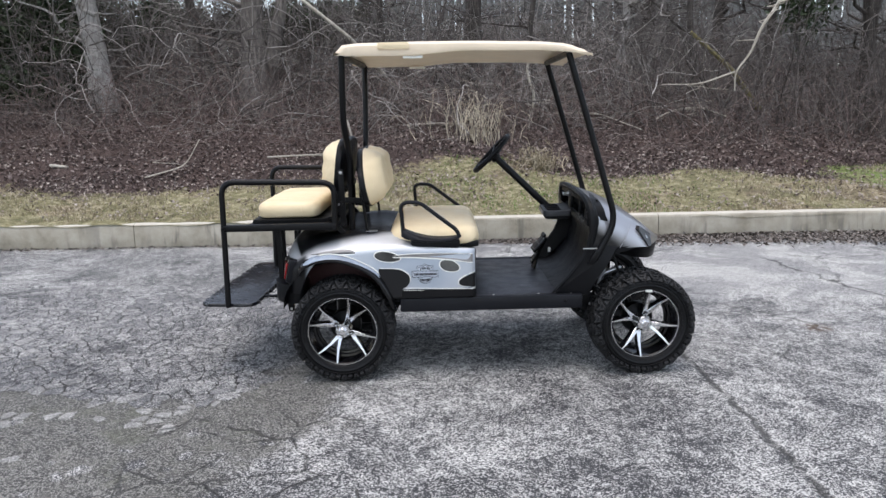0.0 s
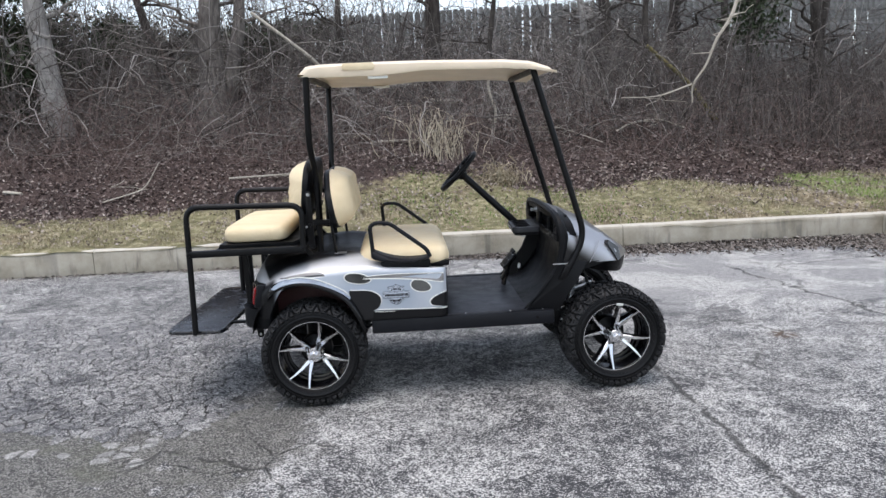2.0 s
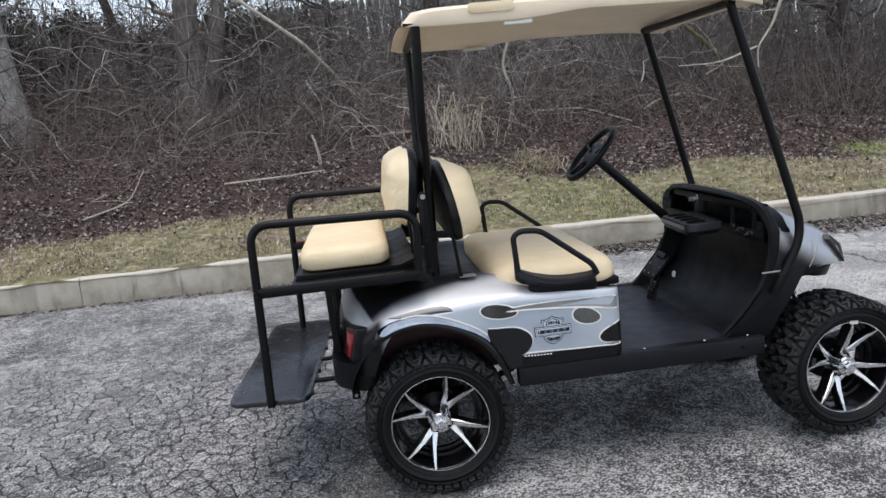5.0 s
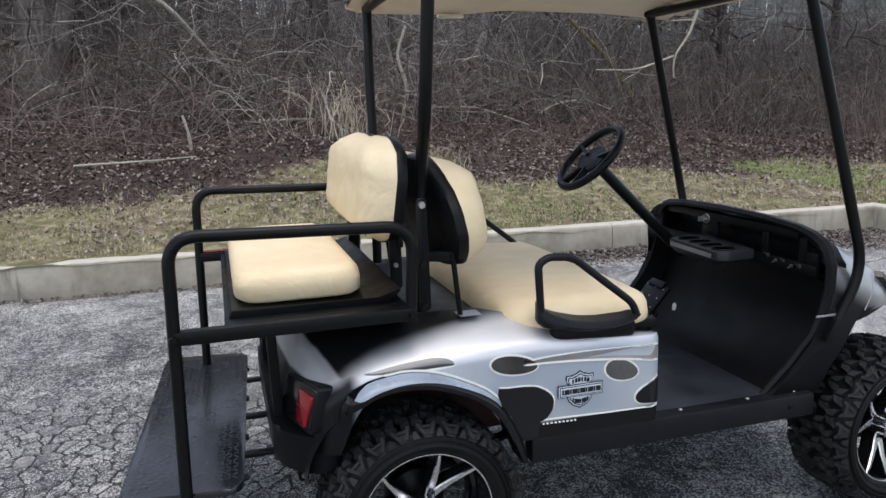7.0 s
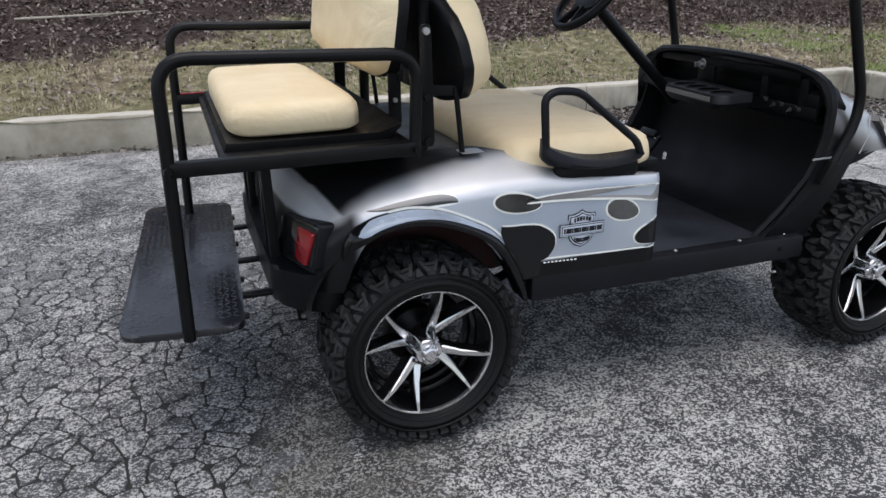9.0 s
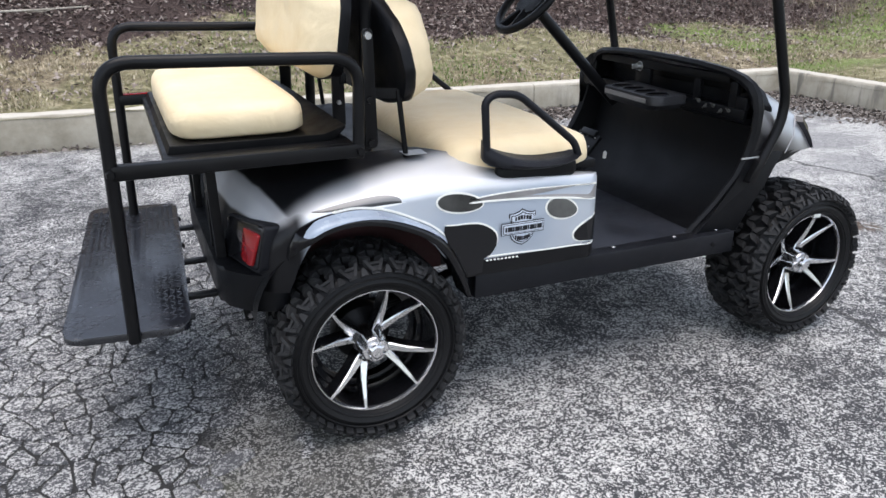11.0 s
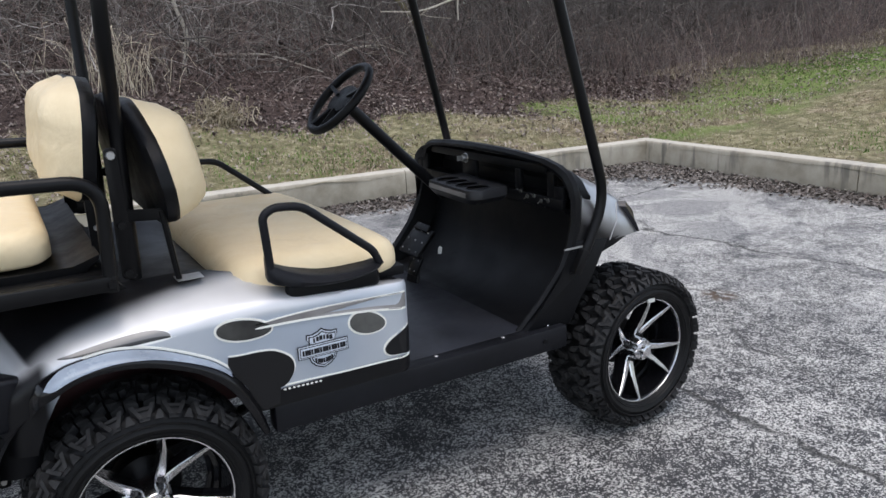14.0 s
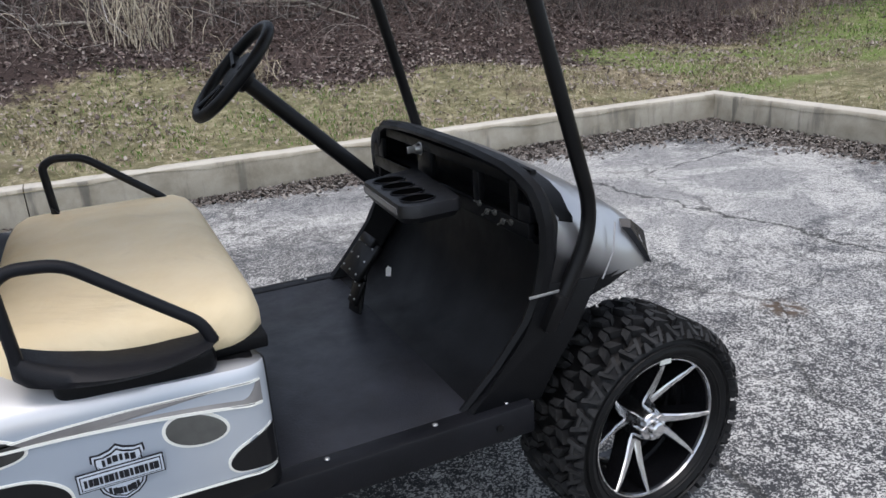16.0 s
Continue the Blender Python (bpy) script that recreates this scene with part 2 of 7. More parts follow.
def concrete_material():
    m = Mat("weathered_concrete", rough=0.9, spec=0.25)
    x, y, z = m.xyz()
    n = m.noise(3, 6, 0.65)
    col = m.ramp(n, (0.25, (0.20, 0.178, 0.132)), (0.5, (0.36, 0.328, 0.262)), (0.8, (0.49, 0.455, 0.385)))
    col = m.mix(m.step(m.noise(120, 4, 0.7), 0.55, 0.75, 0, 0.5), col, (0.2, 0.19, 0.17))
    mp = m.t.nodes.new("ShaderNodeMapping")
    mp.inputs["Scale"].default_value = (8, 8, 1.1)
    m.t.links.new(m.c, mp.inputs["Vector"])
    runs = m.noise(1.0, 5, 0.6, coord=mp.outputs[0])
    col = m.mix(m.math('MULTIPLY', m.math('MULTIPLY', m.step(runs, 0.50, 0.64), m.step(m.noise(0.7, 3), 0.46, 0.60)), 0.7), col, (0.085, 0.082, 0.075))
    # paler top and arris, with the light from above put into the colour
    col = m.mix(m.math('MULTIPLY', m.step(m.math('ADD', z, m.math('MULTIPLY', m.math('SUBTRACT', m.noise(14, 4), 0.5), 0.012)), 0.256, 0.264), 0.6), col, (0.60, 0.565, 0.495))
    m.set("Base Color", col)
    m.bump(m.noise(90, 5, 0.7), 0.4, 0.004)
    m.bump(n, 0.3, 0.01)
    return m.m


def soil_material():
    m = Mat("leaf_covered_soil", rough=0.95, spec=0.2)
    x, y, z = m.xyz()
    leaf = m.ramp(m.noise(38, 4, 0.7), (0.3, (0.028, 0.02, 0.018)), (0.5, (0.075, 0.052, 0.045)), (0.68, (0.16, 0.12, 0.105)), (0.85, (0.30, 0.26, 0.23)))
    leaf = m.mix(m.step(m.noise(1.3, 4), 0.35, 0.6, 0.15, 0.65), leaf, (0.036, 0.026, 0.024))
    turf = m.ramp(m.noise(9, 6, 0.75), (0.34, (0.088, 0.069, 0.046)), (0.5, (0.250, 0.207, 0.130)), (0.66, (0.50, 0.43, 0.31)))
    turf = m.mix(m.step(m.noise(60, 3, 0.7), 0.5, 0.7, 0, 0.6), turf, (0.07, 0.065, 0.03))
    bare = m.step(m.noise(2.3, 7, 0.78), 0.47, 0.60)
    turf = m.mix(m.math('MULTIPLY', bare, 0.7), turf, (0.115, 0.088, 0.062))
    lush = m.math('MULTIPLY', m.step(m.math('ADD', x, m.math('MULTIPLY', m.noise(1.5, 3), 3.0)), 6.6, 8.0, 0.25, 1.0), m.step(m.noise(0.9, 5, 0.65), 0.38, 0.50))
    lush = m.math('MULTIPLY', lush, m.step(m.math('ADD', y, m.noise(1.7, 3)), 3.7, 4.4, 0.25, 1.0))
    turf = m.mix(m.math('MULTIPLY', lush, 0.8), turf, (0.140, 0.205, 0.05))
    a = m.t.nodes.new("ShaderNodeAttribute")
    a.attribute_name = "turf"
    f = m.math('ADD', a.outputs["Fac"], m.math('MULTIPLY', m.math('SUBTRACT', m.noise(3.5, 7, 0.8), 0.5), 2.3))
    m.set("Base Color", m.mix(m.step(f, 0.35, 0.65), leaf, turf))
    m.bump(m.noise(45, 4, 0.7), 0.8, 0.03)
    return m.m


def vary_material(name, cols, rough=0.85, grain=40.0, spec=0.25):
    """Leaves, twigs, blades: one of several colours for every piece."""
    m = Mat(name, rough=rough, spec=spec)
    k = m.random()
    stops = [(i / (len(cols) - 1), c) for i, c in enumerate(cols)]
    col = m.ramp(k, *stops)
    col = m.mix(m.step(m.noise(grain, 3), 0.35, 0.7, 0, 0.45), col, tuple(c * 0.45 for c in cols[len(cols) // 2]))
    m.set("Base Color", col)
    return m.m


def bark_material(name, dark, light):
    m = Mat(name, rough=0.95, spec=0.2)
    mp = m.t.nodes.new("ShaderNodeMapping")
    mp.inputs["Scale"].default_value = (22, 22, 4)
    m.t.links.new(m.c, mp.inputs["Vector"])
    n = m.noise(1.0, 6, 0.7, 0.6, coord=mp.outputs[0])
    col = m.ramp(n, (0.3, dark), (0.7, light))
    col = m.mix(m.step(m.noise(1.7, 4), 0.5, 0.7, 0, 0.5), col, dark)
    m.set("Base Color", col)
    m.bump(n, 0.8, 0.03)
    return m.m


def paint_material():
    """Airbrushed silver body paint that fades to black, under clear lacquer."""
    m = Mat("airbrushed_silver_paint", rough=0.28, metal=0.35)
    x, y, z = m.xyz()
    silver = m.mix(m.step(m.noise(2.2, 3), 0.3, 0.7), (0.64, 0.64, 0.65), (0.74, 0.74, 0.75))
    blue = m.mix(m.step(m.noise(2.5, 3), 0.35, 0.65), (0.40, 0.45, 0.52), (0.50, 0.535, 0.58))
    side = m.step(z, 0.745, 0.72)
    side = m.math('MULTIPLY', side, m.step(x, 0.78, 0.76))
    col = m.mix(m.math('MULTIPLY', side, m.step(m.math('SUBTRACT', x, m.math('MULTIPLY', m.math('SUBTRACT', z, 0.70), 1.6)), -0.19, -0.13)), silver, blue)
    soft = m.math('MULTIPLY', m.math('SUBTRACT', m.noise(3.0, 3), 0.5), 0.04)
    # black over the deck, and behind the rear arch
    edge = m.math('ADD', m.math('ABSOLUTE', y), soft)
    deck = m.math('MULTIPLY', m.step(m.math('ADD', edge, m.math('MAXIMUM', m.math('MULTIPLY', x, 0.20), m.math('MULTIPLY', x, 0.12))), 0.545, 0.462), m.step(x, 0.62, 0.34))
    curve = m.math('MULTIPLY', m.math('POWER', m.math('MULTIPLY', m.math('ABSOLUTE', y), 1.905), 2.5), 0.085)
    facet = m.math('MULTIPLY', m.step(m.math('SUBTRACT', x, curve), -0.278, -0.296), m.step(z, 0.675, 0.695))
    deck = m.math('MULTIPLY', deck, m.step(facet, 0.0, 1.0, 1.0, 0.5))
    tail = m.math('MULTIPLY', m.step(x, -0.15, -0.19), m.step(m.math('SUBTRACT', m.math('ADD', z, soft), m.math('MULTIPLY', m.math('ADD', x, 0.19), 0.55)), 0.735, 0.690))
    rump = m.math('MULTIPLY', m.step(z, 0.685, 0.655), m.step(x, -0.22, -0.24))
    tail = m.math('MAXIMUM', tail, rump)
    skirt = m.math('MULTIPLY', m.step(z, 0.525, 0.515), m.step(x, 0.1, 0.12))
    skirt = m.math('MULTIPLY', skirt, m.step(x, 0.80, 0.79))
    skirt = m.math('MAXIMUM', skirt, m.math('MULTIPLY', m.step(x, 0.751, 0.754), m.step(x, 0.80, 0.79)))
    black = m.math('MAXIMUM', m.math('MAXIMUM', deck, tail), skirt)
    # darker inwards over the top of the side, along the bench
    bench_fade = m.math('MULTIPLY', m.math('MULTIPLY', m.step(m.math('ABSOLUTE', y), 0.558, 0.515), m.step(x, 0.28, 0.44)), m.step(x, 0.80, 0.79, 0.0, 0.80))
    black = m.math('MAXIMUM', black, bench_fade)
    # long airbrushed drop on the shoulder over the rear arch, outlined in white
    u = m.math('MULTIPLY', m.math('ADD', x, 0.150), 4.0)
    uc = m.math('MINIMUM', m.math('MAXIMUM', u, 0.0), 1.0)
    swell = m.math('MULTIPLY', m.math('POWER', uc, 0.75), m.math('POWER', m.math('SUBTRACT', 1.0, m.math('POWER', uc, 5.0)), 0.5))
    foot = m.math('ADD', 0.725, m.math('MULTIPLY', m.math('SUBTRACT', 1.0, uc), -0.006))
    v = m.math('DIVIDE', m.math('SUBTRACT', z, foot), m.math('ADD', m.math('MULTIPLY', swell, 0.036), 0.0005))
    on = m.math('MULTIPLY', m.step(m.math('ABSOLUTE', y), 0.40, 0.43), m.math('MULTIPLY', m.step(u, 0.0, 0.03), m.step(u, 1.0, 0.985)))
    fill = m.math('MULTIPLY', on, m.math('MULTIPLY', m.step(v, 0.0, 0.06), m.step(v, 1.0, 0.92)))
    halo = m.math('MULTIPLY', m.math('MULTIPLY', m.step(v, -0.28, -0.10), m.step(v, 1.30, 1.12)), m.math('MULTIPLY', m.step(m.math('ABSOLUTE', y), 0.40, 0.43), m.math('MULTIPLY', m.step(u, 0.30, 0.75), m.step(u, 1.06, 1.02))))
    inside = m.ramp(v, (0.0, (0.01, 0.01, 0.01)), (0.30, (0.03, 0.03, 0.03)), (0.42, (0.17, 0.168, 0.165)), (1.0, (0.26, 0.255, 0.25)))
    col = m.mix(halo, col, (0.84, 0.84, 0.82))
    col = m.mix(fill, col, inside)
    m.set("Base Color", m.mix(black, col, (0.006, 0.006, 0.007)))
    m.set("Metallic", m.step(black, 0, 1, 0.35, 0.0))
    m.set("Specular IOR Level", m.step(black, 0, 1, 0.45, 0.2))
    m.set("Coat Weight", m.step(black, 0, 1, 0.3, 0.12))
    m.set("Coat Roughness", 0.16)
    m.set("Roughness", m.step(m.noise(9, 5, 0.7), 0.3, 0.7, 0.40, 0.52))
    return m.m


def hood_material():
    """Silver flake sprayed thinly over black: bright along the upper side, black low and to the rear."""
    m = Mat("airbrushed_hood_paint", rough=0.3, metal=0.85)
    x, y, z = m.xyz()
    soft = m.math('MULTIPLY', m.math('SUBTRACT', m.noise(3.0, 3), 0.5), 0.05)
    line = m.math('ADD', m.math('SUBTRACT', z, soft), m.math('MULTIPLY', m.math('SUBTRACT', x, 1.40), 0.62))
    low = m.step(line, 0.905, 0.79)
    crown = m.step(m.math('ABSOLUTE', y), 0.40, 0.22)
    dark = m.math('MAXIMUM', low, m.math('MULTIPLY', crown, 0.62))
    col = m.mix(dark, (0.43, 0.43, 0.442), (0.008, 0.008, 0.009))
    m.set("Base Color", col)
    m.set("Metallic", m.step(dark, 0, 1, 0.85, 0.1))
    m.set("Specular IOR Level", 0.3)
    m.set("Coat Weight", 0.25)
    m.set("Coat Roughness", 0.06)
    m.set("Roughness", m.step(m.noise(9, 5, 0.7), 0.3, 0.7, 0.28, 0.40))
    return m.m


def vinyl_material():
    m = Mat("tan_vinyl", rough=0.5, spec=0.35)
    n = m.noise(4.5, 5, 0.6)
    m.set("Base Color", m.ramp(n, (0.3, (0.74, 0.595, 0.37)), (0.7, (0.84, 0.705, 0.475))))
    m.set("Roughness", m.step(m.noise(14, 4), 0.3, 0.7, 0.42, 0.6))
    m.bump(m.voronoi(420), 0.12, 0.001)
    m.bump(m.noise(11, 3, 0.5, 0.8), 0.30, 0.012)
    m.bump(m.noise(3.2, 4, 0.55, 1.6), 0.35, 0.03)
    return m.m


def rubber_material():
    m = Mat("dusty_black_rubber", rough=0.75, spec=0.25)
    n = m.noise(16, 5, 0.65)
    m.set("Base Color", m.ramp(n, (0.35, (0.009, 0.009, 0.0095)), (0.75, (0.038, 0.038, 0.039))))
    m.set("Roughness", m.step(m.noise(9, 4), 0.3, 0.7, 0.6, 0.9))
    m.bump(m.noise(140, 4), 0.25, 0.002)
    return m.m


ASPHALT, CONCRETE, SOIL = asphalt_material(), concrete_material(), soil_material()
BROKEN_ASPHALT = asphalt_material(True)
PALE_ASPHALT = asphalt_material(True, True)
HOOD_PAINT = hood_material()
DECAL_SILVER = Mat("silver_pinstripe", (0.32, 0.32, 0.33), 0.4, 0.3).m
PAINT, VINYL, RUBBER = paint_material(), vinyl_material(), rubber_material()
BLACK_STEEL = worn("black_powder_coated_steel", (0.0045, 0.0045, 0.005), 0.36, 0.0, 0.19)
BLACK_PLASTIC = worn("textured_black_plastic", (0.0045, 0.0047, 0.0056), 0.42, 0.0, 0.17, bump=0.3, scale=260)
GREY_PLASTIC = worn("charcoal_plastic", (0.008, 0.0085, 0.011), 0.42, 0.0, 0.2, bump=0.3, scale=260)
MAT_RUBBER = worn("ribbed_floor_mat", (0.021, 0.023, 0.030), 0.42, 0.0, 0.45, vary=0.45, bump=0.35, scale=180)
ROOF_TAN = worn("tan_moulded_roof", (0.80, 0.67, 0.50), 0.5, vary=0.06, bump=0.08)
CHROME = Mat("bright_machined_alloy", (0.70, 0.70, 0.71), 0.24, 1.0).m
STEEL = worn("dull_zinc_steel", (0.45, 0.45, 0.45), 0.4, 0.9)
GLOSS_BLACK = worn("gloss_black_alloy", (0.006, 0.006, 0.007), 0.16, 0.0, 0.4, bump=0.02)
GLOSS_PAINT = worn("gloss_black_paint", (0.005, 0.005, 0.006), 0.16, 0.0, 0.35, bump=0.0)
SHEEN_SLATE = worn("slate_sky_sheen", (0.30, 0.35, 0.42), 0.25, vary=0.25, bump=0.0)
RED_LENS = Mat("red_lamp_lens", (0.25, 0.006, 0.009), 0.1, 0.0, 0.6).m
RED_FRAME = worn("dark_red_oxide_frame", (0.045, 0.008, 0.009), 0.6)
DECAL_BLACK = Mat("black_decal", (0.008, 0.008, 0.009), 0.3, 0.0, 0.35).m
DECAL_CREST = Mat("faded_dark_print", (0.012, 0.013, 0.017), 0.4, 0.0, 0.3).m
DECAL_GREY = worn("grey_flame_fill", (0.06, 0.06, 0.056), 0.35, vary=0.75, bump=0.0)
DECAL_PALE = Mat("pale_pinstripe", (0.86, 0.855, 0.79), 0.35).m
DECAL_BLUE = Mat("pale_blue_paint", (0.56, 0.61, 0.68), 0.35).m
DECAL_TAUPE = worn("taupe_grey_paint", (0.21, 0.20, 0.195), 0.35, vary=0.35, bump=0.0)
TRAY_PLASTIC = worn("dusty_charcoal_plastic", (0.018, 0.0185, 0.021), 0.42, 0.0, 0.3, bump=0.2, scale=260)
LAMP_GLASS = Mat("smoked_lamp_glass", (0.03, 0.03, 0.034), 0.22, 0.0, 0.4).m

# tyre rubber darker than the lugs; the tread gaps' shade is in the colour
SHADED_CARCASS = worn("shaded_tyre_carcass", (0.0055, 0.0055, 0.006), 0.5, 0.0, 0.22)
TREAD_PLATE = worn("black_tread_plate", (0.013, 0.014, 0.018), 0.22, 0.0, 0.9, vary=0.4, bump=0.03)
WELL_SHADE = Mat("well_shade_black", (0.002, 0.002, 0.002), 1.0, 0.0, 0.0).m


# ---- mesh helpers ----
def finish(me, material, smooth=True, angle=38):
    me.materials.append(material)
    if smooth:
        me.polygons.foreach_set("use_smooth", [True] * len(me.polygons))
        me.set_sharp_from_angle(angle=radians(angle))
    me.update()
    return me


def mesh_of(name, bm, material, smooth=True, angle=38):
    bmesh.ops.remove_doubles(bm, verts=bm.verts, dist=1e-6)
    bmesh.ops.recalc_face_normals(bm, faces=bm.faces)
    me = bpy.data.meshes.new(name)
    bm.to_mesh(me)
    bm.free()
    return finish(me, material, smooth, angle)


def part(name, bm, material, parent=None, label="", smooth=True, angle=38):
    """Links a bmesh as one mesh object under a thing or a part."""
    ob = new(name, mesh_of(name, bm, material, smooth, angle))
    ob.parent = parent
    return tagged(ob, label=label)


def share(name, me, parent, m=None, label=""):
    ob = new(name, me)
    ob.parent = parent
    if m is not None:
        ob.matrix_basis = m
    return tagged(ob, label=label)


def thing(name, at, label, category, group="", kind=""):
    ob = new(name)
    ob.location = at
    ob.empty_display_size = 0.1
    return tagged(ob, label, category, group, kind)


def box(bm, lo, hi, bevel=0.0, seg=2, m=None):
    made = bmesh.ops.create_cube(bm, size=1.0)["verts"]
    c = [(a + b) / 2 for a, b in zip(lo, hi)]
    s = [b - a for a, b in zip(lo, hi)]
    for v in made:
        v.co = Vector((c[0] + v.co.x * s[0], c[1] + v.co.y * s[1], c[2] + v.co.z * s[2]))
    if bevel:
        edges = list({e for v in made for e in v.link_edges})
        made = bmesh.ops.bevel(bm, geom=edges + made, offset=bevel, segments=seg, profile=0.5, affect='EDGES')["verts"]
    if m is not None:
        bmesh.ops.transform(bm, matrix=m, verts=list({v for v in made if v.is_valid}))
    return bm


def fillet(points, r, n=5):
    """A polyline whose corners are rounded by r."""
    pts = [Vector(p) for p in points]
    out = [pts[0]]
    for a, b, c in zip(pts, pts[1:], pts[2:]):
        k = min(r, (a - b).length * 0.48, (c - b).length * 0.48)
        p, q = b + (a - b).normalized() * k, b + (c - b).normalized() * k
        for i in range(n + 1):
            s = i / n
            out.append(p * (1 - s) ** 2 + b * 2 * s * (1 - s) + q * s * s)
    return out + [pts[-1]]


def tube(bm, points, r, sides=10, flat=None, closed=False):
    """A tube along the points. r: one radius or one for each point; flat: (width, height) for a flat bar."""
    pts = [Vector(p) for p in points]
    n = len(pts)
    rs = r if isinstance(r, (list, tuple)) else [r] * n
    rings, side = [], None
    for i, p in enumerate(pts):
        a, b = (pts[i - 1] if i or closed else p), (pts[(i + 1) % n] if i < n - 1 or closed else p)
        d = (b - a).normalized()
        if side is None:
            side = d.cross(Vector((0, 0, 1)))
            side = side if side.length > 0.05 else d.cross(Vector((0, 1, 0)))
        side = (side - d * side.dot(d)).normalized()
        up = side.cross(d)
        ring = []
        for k in range(sides):
            t = 2 * math.pi * k / sides
            if flat:
                cx, cy = math.cos(t), math.sin(t)
                e = 0.35
                ring.append(p + side * flat[0] / 2 * math.copysign(abs(cx) ** e, cx) + up * flat[1] / 2 * math.copysign(abs(cy) ** e, cy))
            else:
                ring.append(p + (side * math.cos(t) + up * math.sin(t)) * rs[i])
        rings.append([bm.verts.new(v) for v in ring])
    for i in range(n if closed else n - 1):
        a, b = rings[i], rings[(i + 1) % n]
        for k in range(sides):
            bm.faces.new((a[k], a[(k + 1) % sides], b[(k + 1) % sides], b[k]))
    if not closed:
        bm.faces.new(rings[0][::-1])
        bm.faces.new(rings[-1])
    return bm


def loft(bm, sections, closed=False, caps=False):
    rows = [[bm.verts.new(p) for p in s] for s in sections]
    n = len(rows[0])
    for a, b in zip(rows, rows[1:]):
        for k in range(n if closed else n - 1):
            bm.faces.new((a[k], a[(k + 1) % n], b[(k + 1) % n], b[k]))
    if caps:
        bm.faces.new(rows[0][::-1])
        bm.faces.new(rows[-1])
    return bm


def slab(bm, outline, y0, y1, bevel=0.0, axis='y', seg=2):
    """A flat outline, given in (x, z) for axis y, (x, y) for z or (y, z) for x, made as thick as y0 to y1."""
    def at(p, t):
        return {'y': (p[0], t, p[1]), 'z': (p[0], p[1], t), 'x': (t, p[0], p[1])}[axis]
    a = [bm.verts.new(at(p, y0)) for p in outline]
    b = [bm.verts.new(at(p, y1)) for p in outline]
    faces = [bm.faces.new(a), bm.faces.new(b[::-1])]
    n = len(a)
    for k in range(n):
        faces.append(bm.faces.new((a[k], b[k], b[(k + 1) % n], a[(k + 1) % n])))
    if bevel:
        edges = list({e for f in faces[:2] for e in f.edges})
        bmesh.ops.bevel(bm, geom=edges, offset=bevel, segments=seg, profile=0.5, affect='EDGES')
    return bm


def revolve(bm, profile, sides=48, closed=False):
    """A profile of (radius, y) turned about the y axis."""
    rings = []
    for k in range(sides):
        t = 2 * math.pi * k / sides
        rings.append([bm.verts.new((r * math.cos(t), y, r * math.sin(t))) for r, y in profile])
    n = len(profile)
    for k in range(sides):
        a, b = rings[k], rings[(k + 1) % sides]
        for i in range(n if closed else n - 1):
            j = (i + 1) % n
            bm.faces.new((a[i], a[j], b[j], b[i]))
    return bm


def rounded(points, r, n=4):
    """A closed flat outline with rounded corners."""
    out, k = [], len(points)
    for i in range(k):
        a, b, c = (Vector(points[i - 1]), Vector(points[i]), Vector(points[(i + 1) % k]))
        q = min(r, (a - b).length * 0.48, (c - b).length * 0.48)
        p0, p1 = b + (a - b).normalized() * q, b + (c - b).normalized() * q
        for s in range(n + 1):
            s /= n
            out.append(tuple(p0 * (1 - s) ** 2 + b * 2 * s * (1 - s) + p1 * s * s))
    return out


def arrays_mesh(name, verts, faces, material, smooth=False):
    """A mesh from numpy arrays: verts (n, 3), faces (m, 3 or 4)."""
    me = bpy.data.meshes.new(name)
    m, k = faces.shape
    me.vertices.add(len(verts))
    me.vertices.foreach_set("co", verts.astype(np.float32).ravel())
    me.loops.add(m * k)
    me.loops.foreach_set("vertex_index", faces.astype(np.int32).ravel())
    me.polygons.add(m)
    me.polygons.foreach_set("loop_start", np.arange(0, m * k, k, dtype=np.int32))
    me.update(calc_edges=True)
    me.materials.append(material)
    if smooth:
        me.polygons.foreach_set("use_smooth", [True] * m)
    return me


def twigs_mesh(name, P, R, material, sides=3):
    """Many thin stems: P (n, k, 3) points, R (n, k) radii."""
    n, k, _ = P.shape
    d = np.gradient(P, axis=1)
    d /= np.linalg.norm(d, axis=2, keepdims=True) + 1e-9
    ref = np.where(np.abs(d[..., 2:3]) > 0.8, np.array([1.0, 0, 0]), np.array([0, 0, 1.0]))
    s = np.cross(d, ref)
    s /= np.linalg.norm(s, axis=2, keepdims=True) + 1e-9
    u = np.cross(s, d)
    ang = 2 * np.pi * np.arange(sides) / sides
    V = P[:, :, None, :] + R[:, :, None, None] * (s[:, :, None, :] * np.cos(ang)[None, None, :, None] + u[:, :, None, :] * np.sin(ang)[None, None, :, None])
    idx = np.arange(n * k * sides).reshape(n, k, sides)
    a, b = idx[:, :-1, :], idx[:, 1:, :]
    F = np.stack([a, np.roll(a, -1, 2), np.roll(b, -1, 2), b], axis=-1).reshape(-1, 4)
    return arrays_mesh(name, V.reshape(-1, 3), F, material, True)


# ---- the lot, kerbs and bank ----
KERB_H, KERB_T = 0.27, 0.17
CORNER = Vector((6.02, 3.62))
ALONG = Vector((1.0, -0.037)).normalized()      # along the rear kerb
DOWN = Vector((-0.01, -1.0)).normalized()      # along the side kerb, towards the open lot


def outside(x, y):
    """How far a place lies beyond the rear kerb and beyond the side kerb."""
    dx, dy = x - CORNER.x, y - CORNER.y
    return -(dx * DOWN.x + dy * DOWN.y), dx * ALONG.x + dy * ALONG.y


